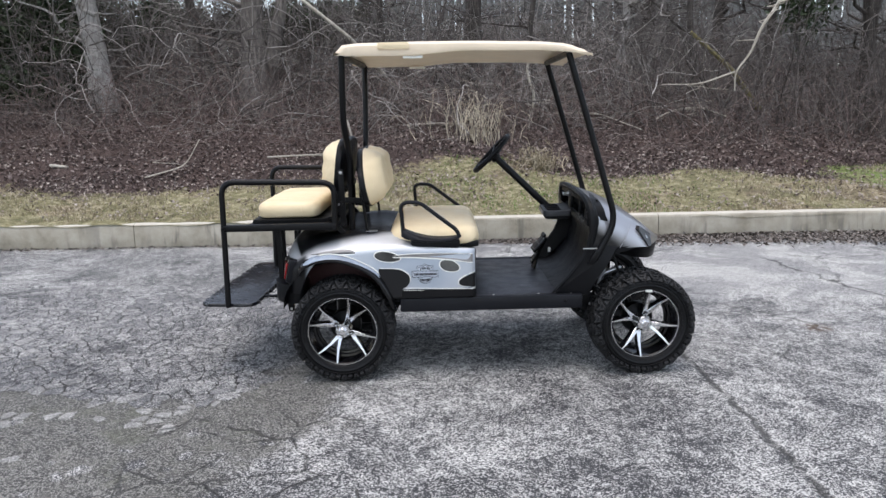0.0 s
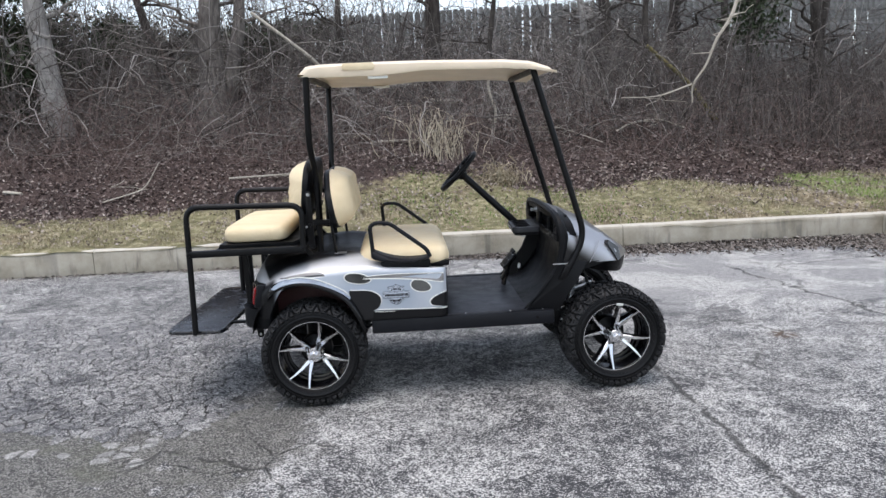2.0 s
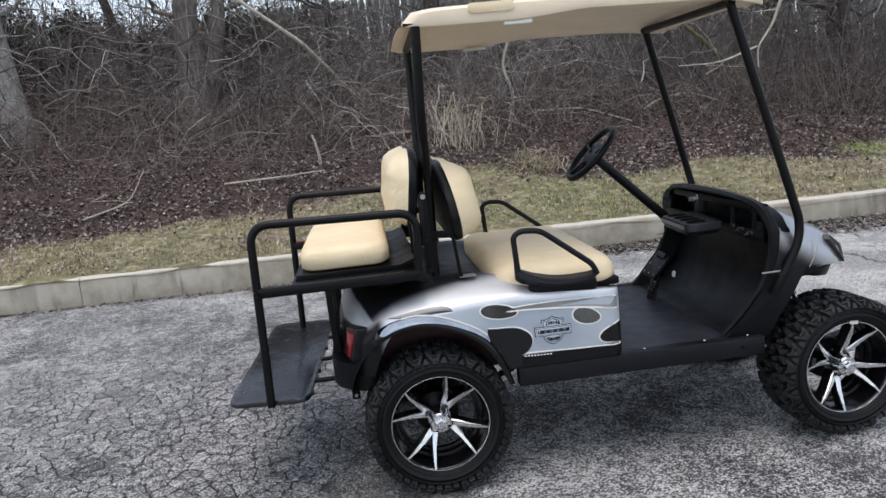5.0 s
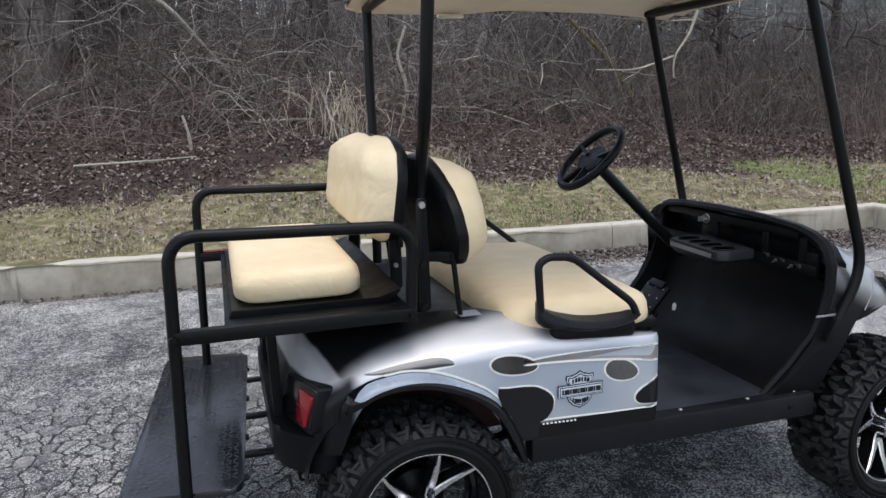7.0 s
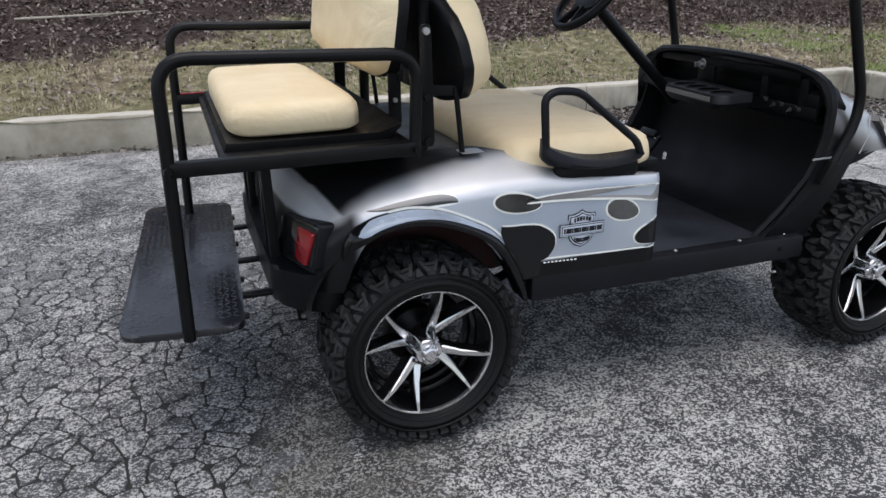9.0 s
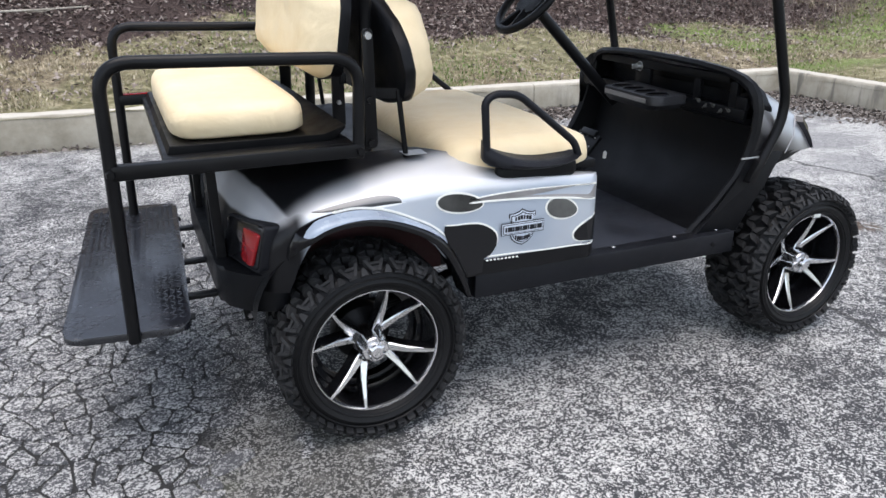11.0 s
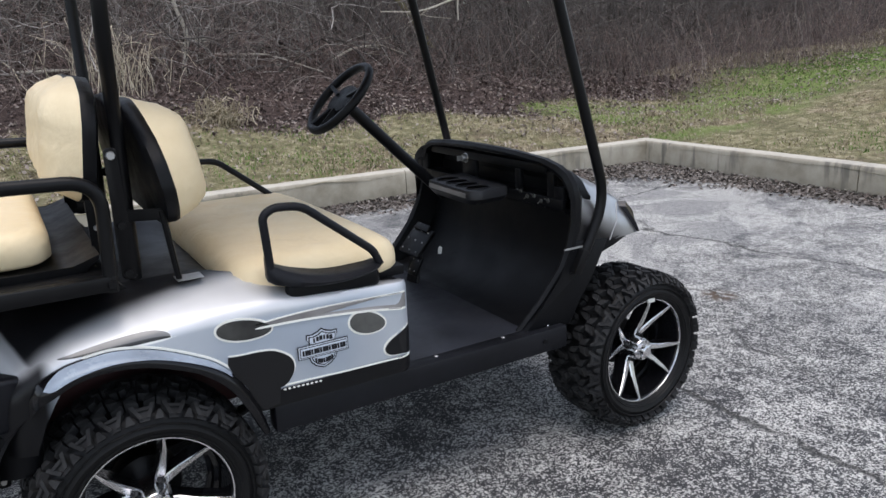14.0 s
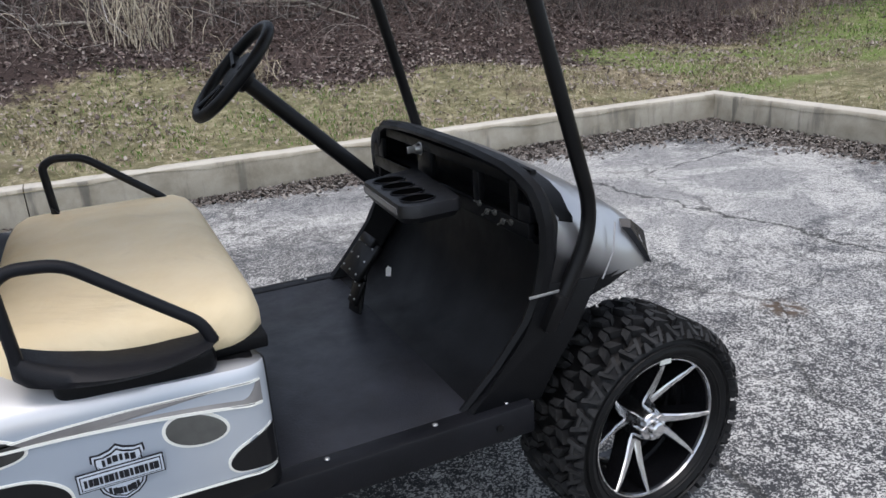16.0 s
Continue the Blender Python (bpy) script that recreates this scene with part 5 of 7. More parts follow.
def hip_restraints():
    for s in (-1, 1):
        # the driver's side sits a little further in and forward
        y, f = (s * 0.557, -0.008) if s < 0 else (0.445, 0.038)
        bm = bmesh.new()
        loop = fillet([(0.358 + f, y, 0.82), (0.348 + f, y, 0.980), (0.378 + f, y, 0.998), (0.452 + f, y, 0.993), (0.648 + f, y, 0.84), (0.664 + f, y, 0.80)], 0.03)
        tube(bm, loop, 0.0112, 12)
        rest = part("hip_restraint", bm, GREY_PLASTIC, cart, "charcoal hooped hip restraint")
        rows = []
        for i in range(19):
            t = i / 18
            x = 0.346 + 0.326 * t + f
            dip = 0.045 * math.sin(math.pi * min(1, t * 1.05)) ** 0.6
            top = 0.868 - 0.062 * t - dip * (1 - 0.35 * t)
            low = 0.800 - 0.032 * math.sin(math.pi * t) ** 0.5 + 0.01 * (1 - t)
            w = 0.016 + 0.040 * math.sin(math.pi * t) ** 0.5
            q = abs(y)
            rows.append([(x, s * (q + w * 0.55), low + 0.006), (x, s * (q + w * 0.62), (low + top) / 2), (x, s * (q + w * 0.3), top - 0.003), (x, s * q, top), (x, s * (q - w), top + 0.004), (x, s * (q - w * 1.1), low + 0.008), (x, s * q, low)])
        bm = bmesh.new()
        loft(bm, rows, closed=True, caps=True)
        part("restraint_tray", bm, GREY_PLASTIC, rest, angle=60)
        bm = bmesh.new()
        box(bm, (0.395 + f, y * 0.97 - 0.02, 0.735), (0.665 + f, y * 0.97 + 0.02, 0.792), 0.018, 3)
        part("restraint_base", bm, BLACK_PLASTIC, rest)


def rear_seat_kit():
    for s in (-1, 1):
        y, f = (-0.543, 0.0) if s < 0 else (0.508, 0.045)
        bm = bmesh.new()
        tube(bm, fillet([(-0.634 + f, y, 0.435), (-0.622 + f, y, 1.128), (-0.014 + f, y, 1.113), (-0.024 + f, y, 0.855)], 0.075, 8), 0.0160, 12)
        rail = part("grab_rail", bm, BLACK_STEEL, cart, "bent black tube grab rail")
        bm = bmesh.new()
        box(bm, (-0.626 + f, y - 0.016, 0.858), (-0.012 + f, y + 0.016, 0.894), 0.004)
        part("lower_rail", bm, BLACK_STEEL, rail)
        if s > 0:
            bm = bmesh.new()
            box(bm, (-0.565, y - 0.012, 0.8945), (-0.42, y + 0.012, 0.8985), 0.001)
            part("reflector_strip", bm, RED_LENS, rail, "red reflector strip")
        for x, z in ((-0.628 + f, 0.876), (-0.022 + f, 0.876)):
            bm = bmesh.new()
            bmesh.ops.create_cone(bm, cap_ends=True, segments=6, radius1=0.012, radius2=0.010, depth=0.010, matrix=Matrix.Translation((x, y + s * 0.021, z)) @ Matrix.Rotation(radians(90), 4, 'X'))
            part("rail_bolt", bm, BLACK_STEEL, rail)
    bm = bmesh.new()
    box(bm, (-0.505, -0.525, 0.858), (-0.02, 0.492, 0.886), 0.004)
    slab(bm, [(-0.495, 0.882), (-0.07, 0.882), (-0.03, 0.916), (-0.03, 0.926), (-0.09, 0.903), (-0.485, 0.908)], -0.452, 0.452, 0.002)
    part("seat_deck", bm, BLACK_STEEL, cart, "black steel deck under the rear seat")
    for s in (-1, 1):
        for pts, w in (([(-0.385, s * 0.31, 0.87), (-0.375, s * 0.31, 0.50)], 0.03), ([(-0.378, s * 0.20, 0.87), (-0.378, s * 0.20, 0.50)], 0.025), ([(-0.05, s * 0.40, 0.88), (0.02, s * 0.40, 0.80)], 0.03)):
            bm = bmesh.new()
            tube(bm, pts, 0.014, 8, flat=(w, w))
            part("seat_leg", bm, BLACK_STEEL, cart)
    # foot platform
    bm = bmesh.new()
    slab(bm, rounded([(-0.805, -0.50), (-0.52, -0.535), (-0.49, -0.50), (-0.432, 0.575), (-0.465, 0.60), (-0.742, 0.64)], 0.05), 0.430, 0.450, 0.006, 'z')
    foot = part("foot_platform", bm, TREAD_PLATE, cart, "black tread-plate foot platform")
    bm = bmesh.new()
    for i in range(15):
        for j in range(50):
            y = -0.47 + j * 0.0212
            x = -0.775 + i * 0.0188 + (y + 0.47) * 0.052
            a = 45 if (i + j) % 2 else -45
            box(bm, (-0.008, -0.0022, 0), (0.008, 0.0022, 0.0010), 0, m=Matrix.Translation((x, y, 0.450)) @ Matrix.Rotation(radians(a), 4, 'Z'))
    part("tread_studs", bm, TREAD_PLATE, foot)
    for y in (-0.32, -0.04, 0.30):
        bm = bmesh.new()
        box(bm, (-0.50 + (y + 0.5) * 0.05, y - 0.014, 0.432), (-0.36, y + 0.014, 0.446), 0.003)
        part("platform_arm", bm, BLACK_STEEL, foot)
    for y in (-0.46, -0.20, 0.12, 0.42):
        bm = bmesh.new()
        bmesh.ops.create_cone(bm, cap_ends=True, segments=6, radius1=0.010, radius2=0.009, depth=0.012, matrix=Matrix.Translation((-0.485 + (y + 0.5) * 0.05, y, 0.440)) @ Matrix.Rotation(radians(90), 4, 'Y'))
        part("platform_bolt", bm, BLACK_STEEL, foot)
    # rear bumper
    bm = bmesh.new()
    slab(bm, rounded([(-0.40, -0.40), (-0.32, -0.50), (-0.22, -0.525), (-0.22, 0.525), (-0.32, 0.50), (-0.40, 0.40)], 0.05), 0.437, 0.545, 0.012, 'z')
    part("rear_bumper", bm, BLACK_PLASTIC, cart, "black moulded rear bumper")
    for s in (-1, 1):
        bm = bmesh.new()
        slab(bm, rounded([(-0.350, 0.48), (-0.298, 0.48), (-0.306, 0.355), (-0.334, 0.355)], 0.006), s * 0.36 - 0.012, s * 0.36 + 0.012, 0.003)
        hitch = part("hitch_bracket", bm, BLACK_STEEL, cart)
        for z in (0.372, 0.435):
            bm = bmesh.new()
            bmesh.ops.create_cone(bm, cap_ends=True, segments=8, radius1=0.008, radius2=0.007, depth=0.008, matrix=Matrix.Translation((-0.32, s * 0.375, z)) @ Matrix.Rotation(radians(90), 4, 'X'))
            part("hitch_bolt", bm, STEEL, hitch)
    # uprights and brackets between the two seat backs
    for s in (-1, 1):
        line = [(0.055, -0.53, 1.775), (0.044, -0.50, 1.42), (0.058, -0.385, 1.25), (0.052, -0.372, 0.83)] if s < 0 else [(0.088, 0.42, 1.775), (0.083, 0.40, 1.45), (0.080, 0.355, 1.28), (0.072, 0.35, 0.83)]
        bm = bmesh.new()
        tube(bm, fillet(line, 0.08, 6), 0.0175, 12)
        part("roof_upright", bm, BLACK_STEEL, cart, "bent black roof upright")
        # flat bar beside the rail's end, with its bolts
        bm = bmesh.new()
        slab(bm, rounded([(0.006, 0.87), (0.040, 0.87), (0.034, 1.18), (0.006, 1.18)], 0.012), s * 0.508, s * 0.518, 0.002)
        bar = part("bracket_bar", bm, BLACK_STEEL, cart)
        for z, mt in ((1.163, STEEL), (1.0, BLACK_STEEL), (0.885, BLACK_STEEL)):
            bm = bmesh.new()
            bmesh.ops.create_cone(bm, cap_ends=True, segments=8, radius1=0.011, radius2=0.009, depth=0.010, matrix=Matrix.Translation((0.02, s * 0.522, z)) @ Matrix.Rotation(radians(90), 4, 'X'))
            part("bracket_bolt", bm, mt, bar)
        # inner post behind the rear seat back
        bm = bmesh.new()
        slab(bm, rounded([(-0.035, 0.90), (0.0, 0.90), (0.0, 1.16), (-0.035, 1.16)], 0.008), s * 0.35 - 0.005, s * 0.35 + 0.005, 0.002)
        post = part("seat_post", bm, BLACK_STEEL, cart)
        for z in (0.97, 1.07):
            bm = bmesh.new()
            bmesh.ops.create_cone(bm, cap_ends=True, segments=8, radius1=0.007, radius2=0.006, depth=0.008, matrix=Matrix.Translation((-0.018, s * 0.359, z)) @ Matrix.Rotation(radians(90), 4, 'X'))
            part("post_bolt", bm, STEEL, post)
        bm = bmesh.new()
        tube(bm, [(0.125, s * 0.45, 1.01), (0.145, s * 0.45, 0.82)], 0.008, 8)
        part("back_strut", bm, BLACK_STEEL, cart)
        bm = bmesh.new()
        tube(bm, [(0.02, s * 0.40, 1.0), (0.14, s * 0.45, 1.0)], 0.01, 8, flat=(0.012, 0.03))
        part("back_strut", bm, BLACK_STEEL, cart)
    bm = bmesh.new()
    box(bm, (-0.01, -0.36, 1.02), (0.006, 0.36, 1.05), 0.003)
    part("cross_bar", bm, BLACK_STEEL, cart)


def tail_lamps():
    for s in (-1, 1):
        corner = [Vector((x, s * y, z)) for x, y, z in ((-0.275, 0.528, 0.69), (-0.300, 0.522, 0.566), (-0.356, 0.285, 0.550), (-0.338, 0.315, 0.668))]
        out = Vector((-0.93, s * 0.33, 0.14)).normalized()
        def at(u, v, d):
            top = corner[3].lerp(corner[0], u)
            low = corner[2].lerp(corner[1], u)
            return low.lerp(top, v) + out * d
        def plate(outl, d0, d1, mt, name, label, par, bev=0.005):
            bm = bmesh.new()
            a = [bm.verts.new(at(u, v, d1)) for u, v in outl]
            b = [bm.verts.new(at(u, v, d0)) for u, v in outl]
            fs = [bm.faces.new(a), bm.faces.new(b[::-1])]
            for k in range(len(a)):
                fs.append(bm.faces.new((a[k], b[k], b[(k + 1) % len(a)], a[(k + 1) % len(a)])))
            bmesh.ops.bevel(bm, geom=list(fs[0].edges), offset=bev, segments=2, profile=0.5, affect='EDGES')
            return part(name, bm, mt, par, label)
        shell = plate(rounded([(0, 0), (1, 0), (1, 1), (0, 1)], 0.12), -0.04, 0.014, GLOSS_BLACK, "tail_lamp", "red tail lamp in a black housing", cart)
        plate(rounded([(-0.03, -0.05), (1.03, -0.05), (1.03, 1.05), (-0.03, 1.05)], 0.12), -0.04, 0.009, GREY_PLASTIC, "bezel", "grey lamp bezel", shell, 0.003)
        plate(rounded([(0.60, 0.16), (0.90, 0.06), (0.97, 0.82), (0.56, 0.88)], 0.06), 0.0, 0.022, RED_LENS, "lens", "clear red lens", shell, 0.003)
        plate([(0.60, 0.50), (0.94, 0.42), (0.945, 0.445), (0.60, 0.525)], 0.02, 0.0245, RED_LENS, "lens_rib", "", shell, 0.001)


def roof():
    # x, top height at the centre, edge height, underside edge height
    table = [(0.03, 1.805, 1.79, 1.780), (0.07, 1.842, 1.825, 1.772), (0.16, 1.850, 1.832, 1.768), (0.45, 1.850, 1.836, 1.766), (0.70, 1.848, 1.834, 1.785),
             (1.10, 1.838, 1.822, 1.778), (1.25, 1.826, 1.808, 1.768), (1.36, 1.795, 1.775, 1.752), (1.40, 1.765, 1.756, 1.748)]
    rows = []
    for i in range(36):
        x = 0.03 + 1.37 * i / 35
        zt, ze, zu = lerp_table(table, x)
        w = 0.522 * (1 - 0.10 * max(0, (0.10 - (x - 0.03)) / 0.10) ** 2 - 0.10 * max(0, (x - 1.25) / 0.15) ** 2)
        row = []
        for k in range(17):
            u = -1 + 2 * k / 16
            y = w * u
            z = ze + (zt - ze) * (1 - u * u) ** 0.6 - (0.012 * smooth01((abs(u) - 0.9) / 0.1))
            if 0.70 < abs(u) < 0.86:
                z -= 0.010
            row.append((x, y, float(z)))
        row += [(x, w + 0.004, zu + 0.012), (x, w - 0.002, zu), (x, w - 0.012, zu + 0.003)]
        for k in range(9):
            u = 1 - k / 4
            row.append((x, (w - 0.02) * u, zu + 0.008 + 0.022 * (1 - u * u)))
        row += [(x, -w + 0.012, zu + 0.003), (x, -w + 0.002, zu), (x, -w - 0.004, zu + 0.012)]
        rows.append(row)
    bm = bmesh.new()
    loft(bm, rows, closed=True, caps=True)
    top = part("roof", bm, ROOF_TAN, cart, "tan moulded plastic roof", angle=55)
    for s in (-1, 1):
        bm = bmesh.new()
        slab(bm, rounded([(0.265, 1.80), (0.43, 1.80), (0.43, 1.835), (0.265, 1.835)], 0.012), s * 0.518, s * 0.533, 0.004)
        part("roof_grip", bm, VINYL, top, "darker tan grip recess")
        bm = bmesh.new()
        box(bm, (0.395, s * 0.50 - 0.012, 1.752), (0.50, s * 0.50 + 0.012, 1.766), 0.004)
        part("roof_handle", bm, DECAL_PALE, top, "small pale assist handle")
        # front struts
        bm = bmesh.new()
        y = s * 0.515
        f = 0.0 if s < 0 else 0.035
        tube(bm, fillet([(1.275 + f * 0.4, -0.462 if s < 0 else 0.42, 1.765), (1.533 + f, -0.50 if s < 0 else 0.515, 0.86), (1.413 + f, y + s * 0.022 + 0.028, 0.645)], 0.09, 8), 0.0175, 12)
        strut = part("front_strut", bm, BLACK_STEEL, cart, "bent black windscreen strut")
        bm = bmesh.new()
        slab(bm, rounded([(1.378, 0.63), (1.41, 0.625), (1.445, 0.70), (1.42, 0.71)], 0.008), s * 0.528 + 0.028, s * 0.556 + 0.028, 0.003)
        part("strut_foot", bm, BLACK_STEEL, strut)
    bm = bmesh.new()
    tube(bm, [(1.275, -0.475, 1.765), (1.288, 0.44, 1.765)], 0.0165, 12)
    part("roof_crossbar", bm, BLACK_STEEL, cart)
    bm = bmesh.new()
    tube(bm, [(0.075, -0.49, 1.775), (0.10, 0.44, 1.775)], 0.0165, 12)
    part("roof_crossbar", bm, BLACK_STEEL, cart)


# ---- wheels ----
TYRE = [(0.192, -0.096), (0.200, -0.112), (0.222, -0.122), (0.248, -0.121), (0.265, -0.112), (0.2745, -0.098), (0.278, -0.07), (0.279, 0.0),
        (0.278, 0.07), (0.2745, 0.098), (0.265, 0.112), (0.248, 0.121), (0.222, 0.122), (0.200, 0.112), (0.192, 0.096)]


def tyre_at(s):
    """A place and its outward direction on the tyre's cross-section; s is the length along it from the middle of the tread."""
    pts = [Vector(p) for p in TYRE]
    mid = 7
    way = 1 if s > 0 else -1
    left, i = abs(s), mid
    while 0 < i < len(pts) - 1:
        d = (pts[i + way] - pts[i]).length
        if left <= d:
            break
        left -= d
        i += way
    j = max(0, min(len(pts) - 1, i + way))
    d = (pts[j] - pts[i]).normalized()
    p = pts[i] + d * left
    n = Vector((d.y, -d.x)) * (1 if way > 0 else -1)
    if n.dot(Vector((p.x - 0.2, p.y * 0.6))) < 0:
        n = -n
    return p, n


def lug(bm, poly, turn, h):
    """A raised block on the tyre: poly in (metres round the tread, metres across it)."""
    top, low = [], []
    cu = sum(p[0] for p in poly) / len(poly)
    cv = sum(p[1] for p in poly) / len(poly)
    for u, v in poly:
        for out, hh, k in ((top, h, 0.93), (low, -0.012, 1.0)):
            uu, vv = cu + (u - cu) * k, cv + (v - cv) * k
            p, n = tyre_at(vv)
            q = p + n * hh
            t = turn + uu / 0.279
            out.append(bm.verts.new((q.x * math.cos(t), q.y, q.x * math.sin(t))))
    bm.faces.new(top)
    n = len(poly)
    for k in range(n):
        bm.faces.new((top[k], low[k], low[(k + 1) % n], top[(k + 1) % n]))


def wheel_meshes():
    me = {}
    bm = bmesh.new()
    revolve(bm, [(r - 0.009 if r > 0.24 else r, y * (0.95 if r > 0.24 else 1)) for r, y in TYRE] + [(0.19, 0.09), (0.19, -0.09)], 72, closed=True)
    for r, y in ((0.236, -0.1225), (0.207, -0.116)):
        revolve(bm, [(r - 0.003, y + 0.002), (r - 0.001, y - 0.002), (r + 0.001, y - 0.002), (r + 0.003, y + 0.002)], 72)
    me["tyre"] = mesh_of("tyre", bm, SHADED_CARCASS)
    bm = bmesh.new()
    N = 24
    for i in range(N):
        t = 2 * math.pi * i / N
        for s in (-1, 1):
            k = 0 if s < 0 else math.pi / N
            # A-shaped shoulder blocks: a low wedge framed by two legs and a bar
            lug(bm, [(-0.020, s * 0.099), (-0.013, s * 0.132), (0.013, s * 0.132), (0.020, s * 0.099)][::s], t + k, 0.0065)
            lug(bm, [(-0.0300, s * 0.094), (-0.0190, s * 0.094), (-0.0020, s * 0.124), (-0.0130, s * 0.124)][::s], t + k, 0.0125)
            lug(bm, [(0.0190, s * 0.094), (0.0300, s * 0.094), (0.0130, s * 0.124), (0.0020, s * 0.124)][::s], t + k, 0.0125)
            lug(bm, [(-0.016, s * 0.100), (0.016, s * 0.100), (0.013, s * 0.109), (-0.013, s * 0.109)][::s], t + k, 0.0120)
            # wedge between, then the mid and centre chevrons in two rows
            lug(bm, [(-0.004, s * 0.112), (0.004, s * 0.112), (0.013, s * 0.131), (-0.013, s * 0.131)][::s], t + k + math.pi / N, 0.0095)
            lug(bm, [(-0.0315, s * 0.088), (-0.002, s * 0.072), (-0.002, s * 0.046), (-0.0215, s * 0.058)][::s], t + k + math.pi / N, 0.0120)
            lug(bm, [(0.002, s * 0.072), (0.0315, s * 0.088), (0.0215, s * 0.058), (0.002, s * 0.046)][::s], t + k + math.pi / N, 0.0120)
            lug(bm, [(-0.0285, s * 0.050), (-0.002, s * 0.034), (-0.002, s * 0.004), (-0.019, s * 0.014)][::s], t + k, 0.0110)
            lug(bm, [(0.002, s * 0.034), (0.0285, s * 0.050), (0.019, s * 0.014), (0.002, s * 0.004)][::s], t + k, 0.0110)
    me["tread"] = mesh_of("tread", bm, RUBBER, smooth=False)
    bm = bmesh.new()
    revolve(bm, [(0.190, -0.094), (0.186, -0.090), (0.183, -0.05), (0.176, -0.03), (0.174, 0.09), (0.19, 0.094)], 64)
    revolve(bm, [(0.174, -0.01), (0.163, -0.008), (0.162, 0.02), (0.152, 0.022), (0.151, 0.034)], 56)
    me["rim"] = mesh_of("rim", bm, GLOSS_BLACK)
    bm = bmesh.new()
    revolve(bm, [(0.1865, -0.097), (0.1885, -0.1025), (0.192, -0.1025), (0.194, -0.098), (0.192, -0.094), (0.188, -0.094)], 72, closed=True)
    me["rim_lip"] = mesh_of("rim_lip", bm, CHROME)
    # two spokes part from one root; each has a bright tapered face and a deep black web
    def blade(side, lift, deep, grow, name, material):
        """A tapered bar from the root (radius 0.05) to the lip, 18 degrees to one side."""
        bm = bmesh.new()
        a0, a1 = radians(7.0) * side, radians(18.5) * side
        rows = []
        for r, half, y, t in ((0.040, 0.0066, -0.046, 0.0), (0.060, 0.0088, -0.052, 0.10), (0.110, 0.0066, -0.072, 0.48), (0.160, 0.0045, -0.092, 0.82), (0.1885, 0.0030, -0.1005, 1.0)):
            k = a0 + (a1 - a0) * t ** 0.9
            u, v = math.cos(k), math.sin(k)
            h = half + grow
            p = [(r * u - h * v * q, r * v + h * u * q) for q in (-1, 1)]
            w = [(r * u - h * 1.5 * v * q, r * v + h * 1.5 * u * q) for q in (-1, 1)]
            rows.append([(p[0][0], y + lift, p[0][1]), (p[1][0], y + lift, p[1][1]), (w[1][0], y + lift + deep, w[1][1]), (w[0][0], y + lift + deep, w[0][1])])
        loft(bm, rows, closed=True, caps=True)
        return mesh_of(name, bm, material, smooth=False)
    me["spoke"] = [blade(q, 0.0, 0.004, 0.0, "spoke", CHROME) for q in (-1, 1)]
    me["spoke_web"] = [blade(q, 0.0035, 0.050, 0.0006, "spoke_web", GLOSS_BLACK) for q in (-1, 1)]
    # hub barrel, scalloped where the four nuts sit
    bm = bmesh.new()
    rows = []
    for y, k in ((0.03, 1.05), (-0.080, 0.86), (-0.088, 0.82), (-0.092, 0.74), (-0.092, 0.2)):
        ring = []
        for i in range(64):
            t = 2 * math.pi * i / 64
            r = (0.050 - 0.016 * max(0.0, math.cos(4 * t)) ** 3) * k
            ring.append((r * math.cos(t), y, r * math.sin(t)))
        rows.append(ring)
    loft(bm, rows, closed=True)
    me["hub"] = mesh_of("hub", bm, CHROME, angle=45)
    bm = bmesh.new()
    revolve(bm, [(0.0, -0.112), (0.016, -0.112), (0.021, -0.108), (0.023, -0.098), (0.026, -0.088)], 28)
    for i in range(6):
        t = 2 * math.pi * i / 6
        bmesh.ops.create_uvsphere(bm, u_segments=8, v_segments=6, radius=0.0055, matrix=Matrix.Translation((0.0225 * math.cos(t), -0.103, 0.0225 * math.sin(t))))
    me["centre_cap"] = mesh_of("centre_cap", bm, CHROME)
    bm = bmesh.new()
    revolve(bm, [(0.0, -0.052), (0.0065, -0.052), (0.0095, -0.047), (0.0095, -0.01)], 6)
    revolve(bm, [(0.0125, -0.06), (0.0145, -0.062), (0.0155, -0.03)], 16)
    me["lug_nut"] = mesh_of("lug_nut", bm, GLOSS_BLACK)
    bm = bmesh.new()
    revolve(bm, [(0.03, 0.03), (0.085, 0.03), (0.09, 0.04), (0.09, 0.08), (0.04, 0.085)], 32)
    me["brake_drum"] = mesh_of("brake_drum", bm, BLACK_STEEL)
    return me


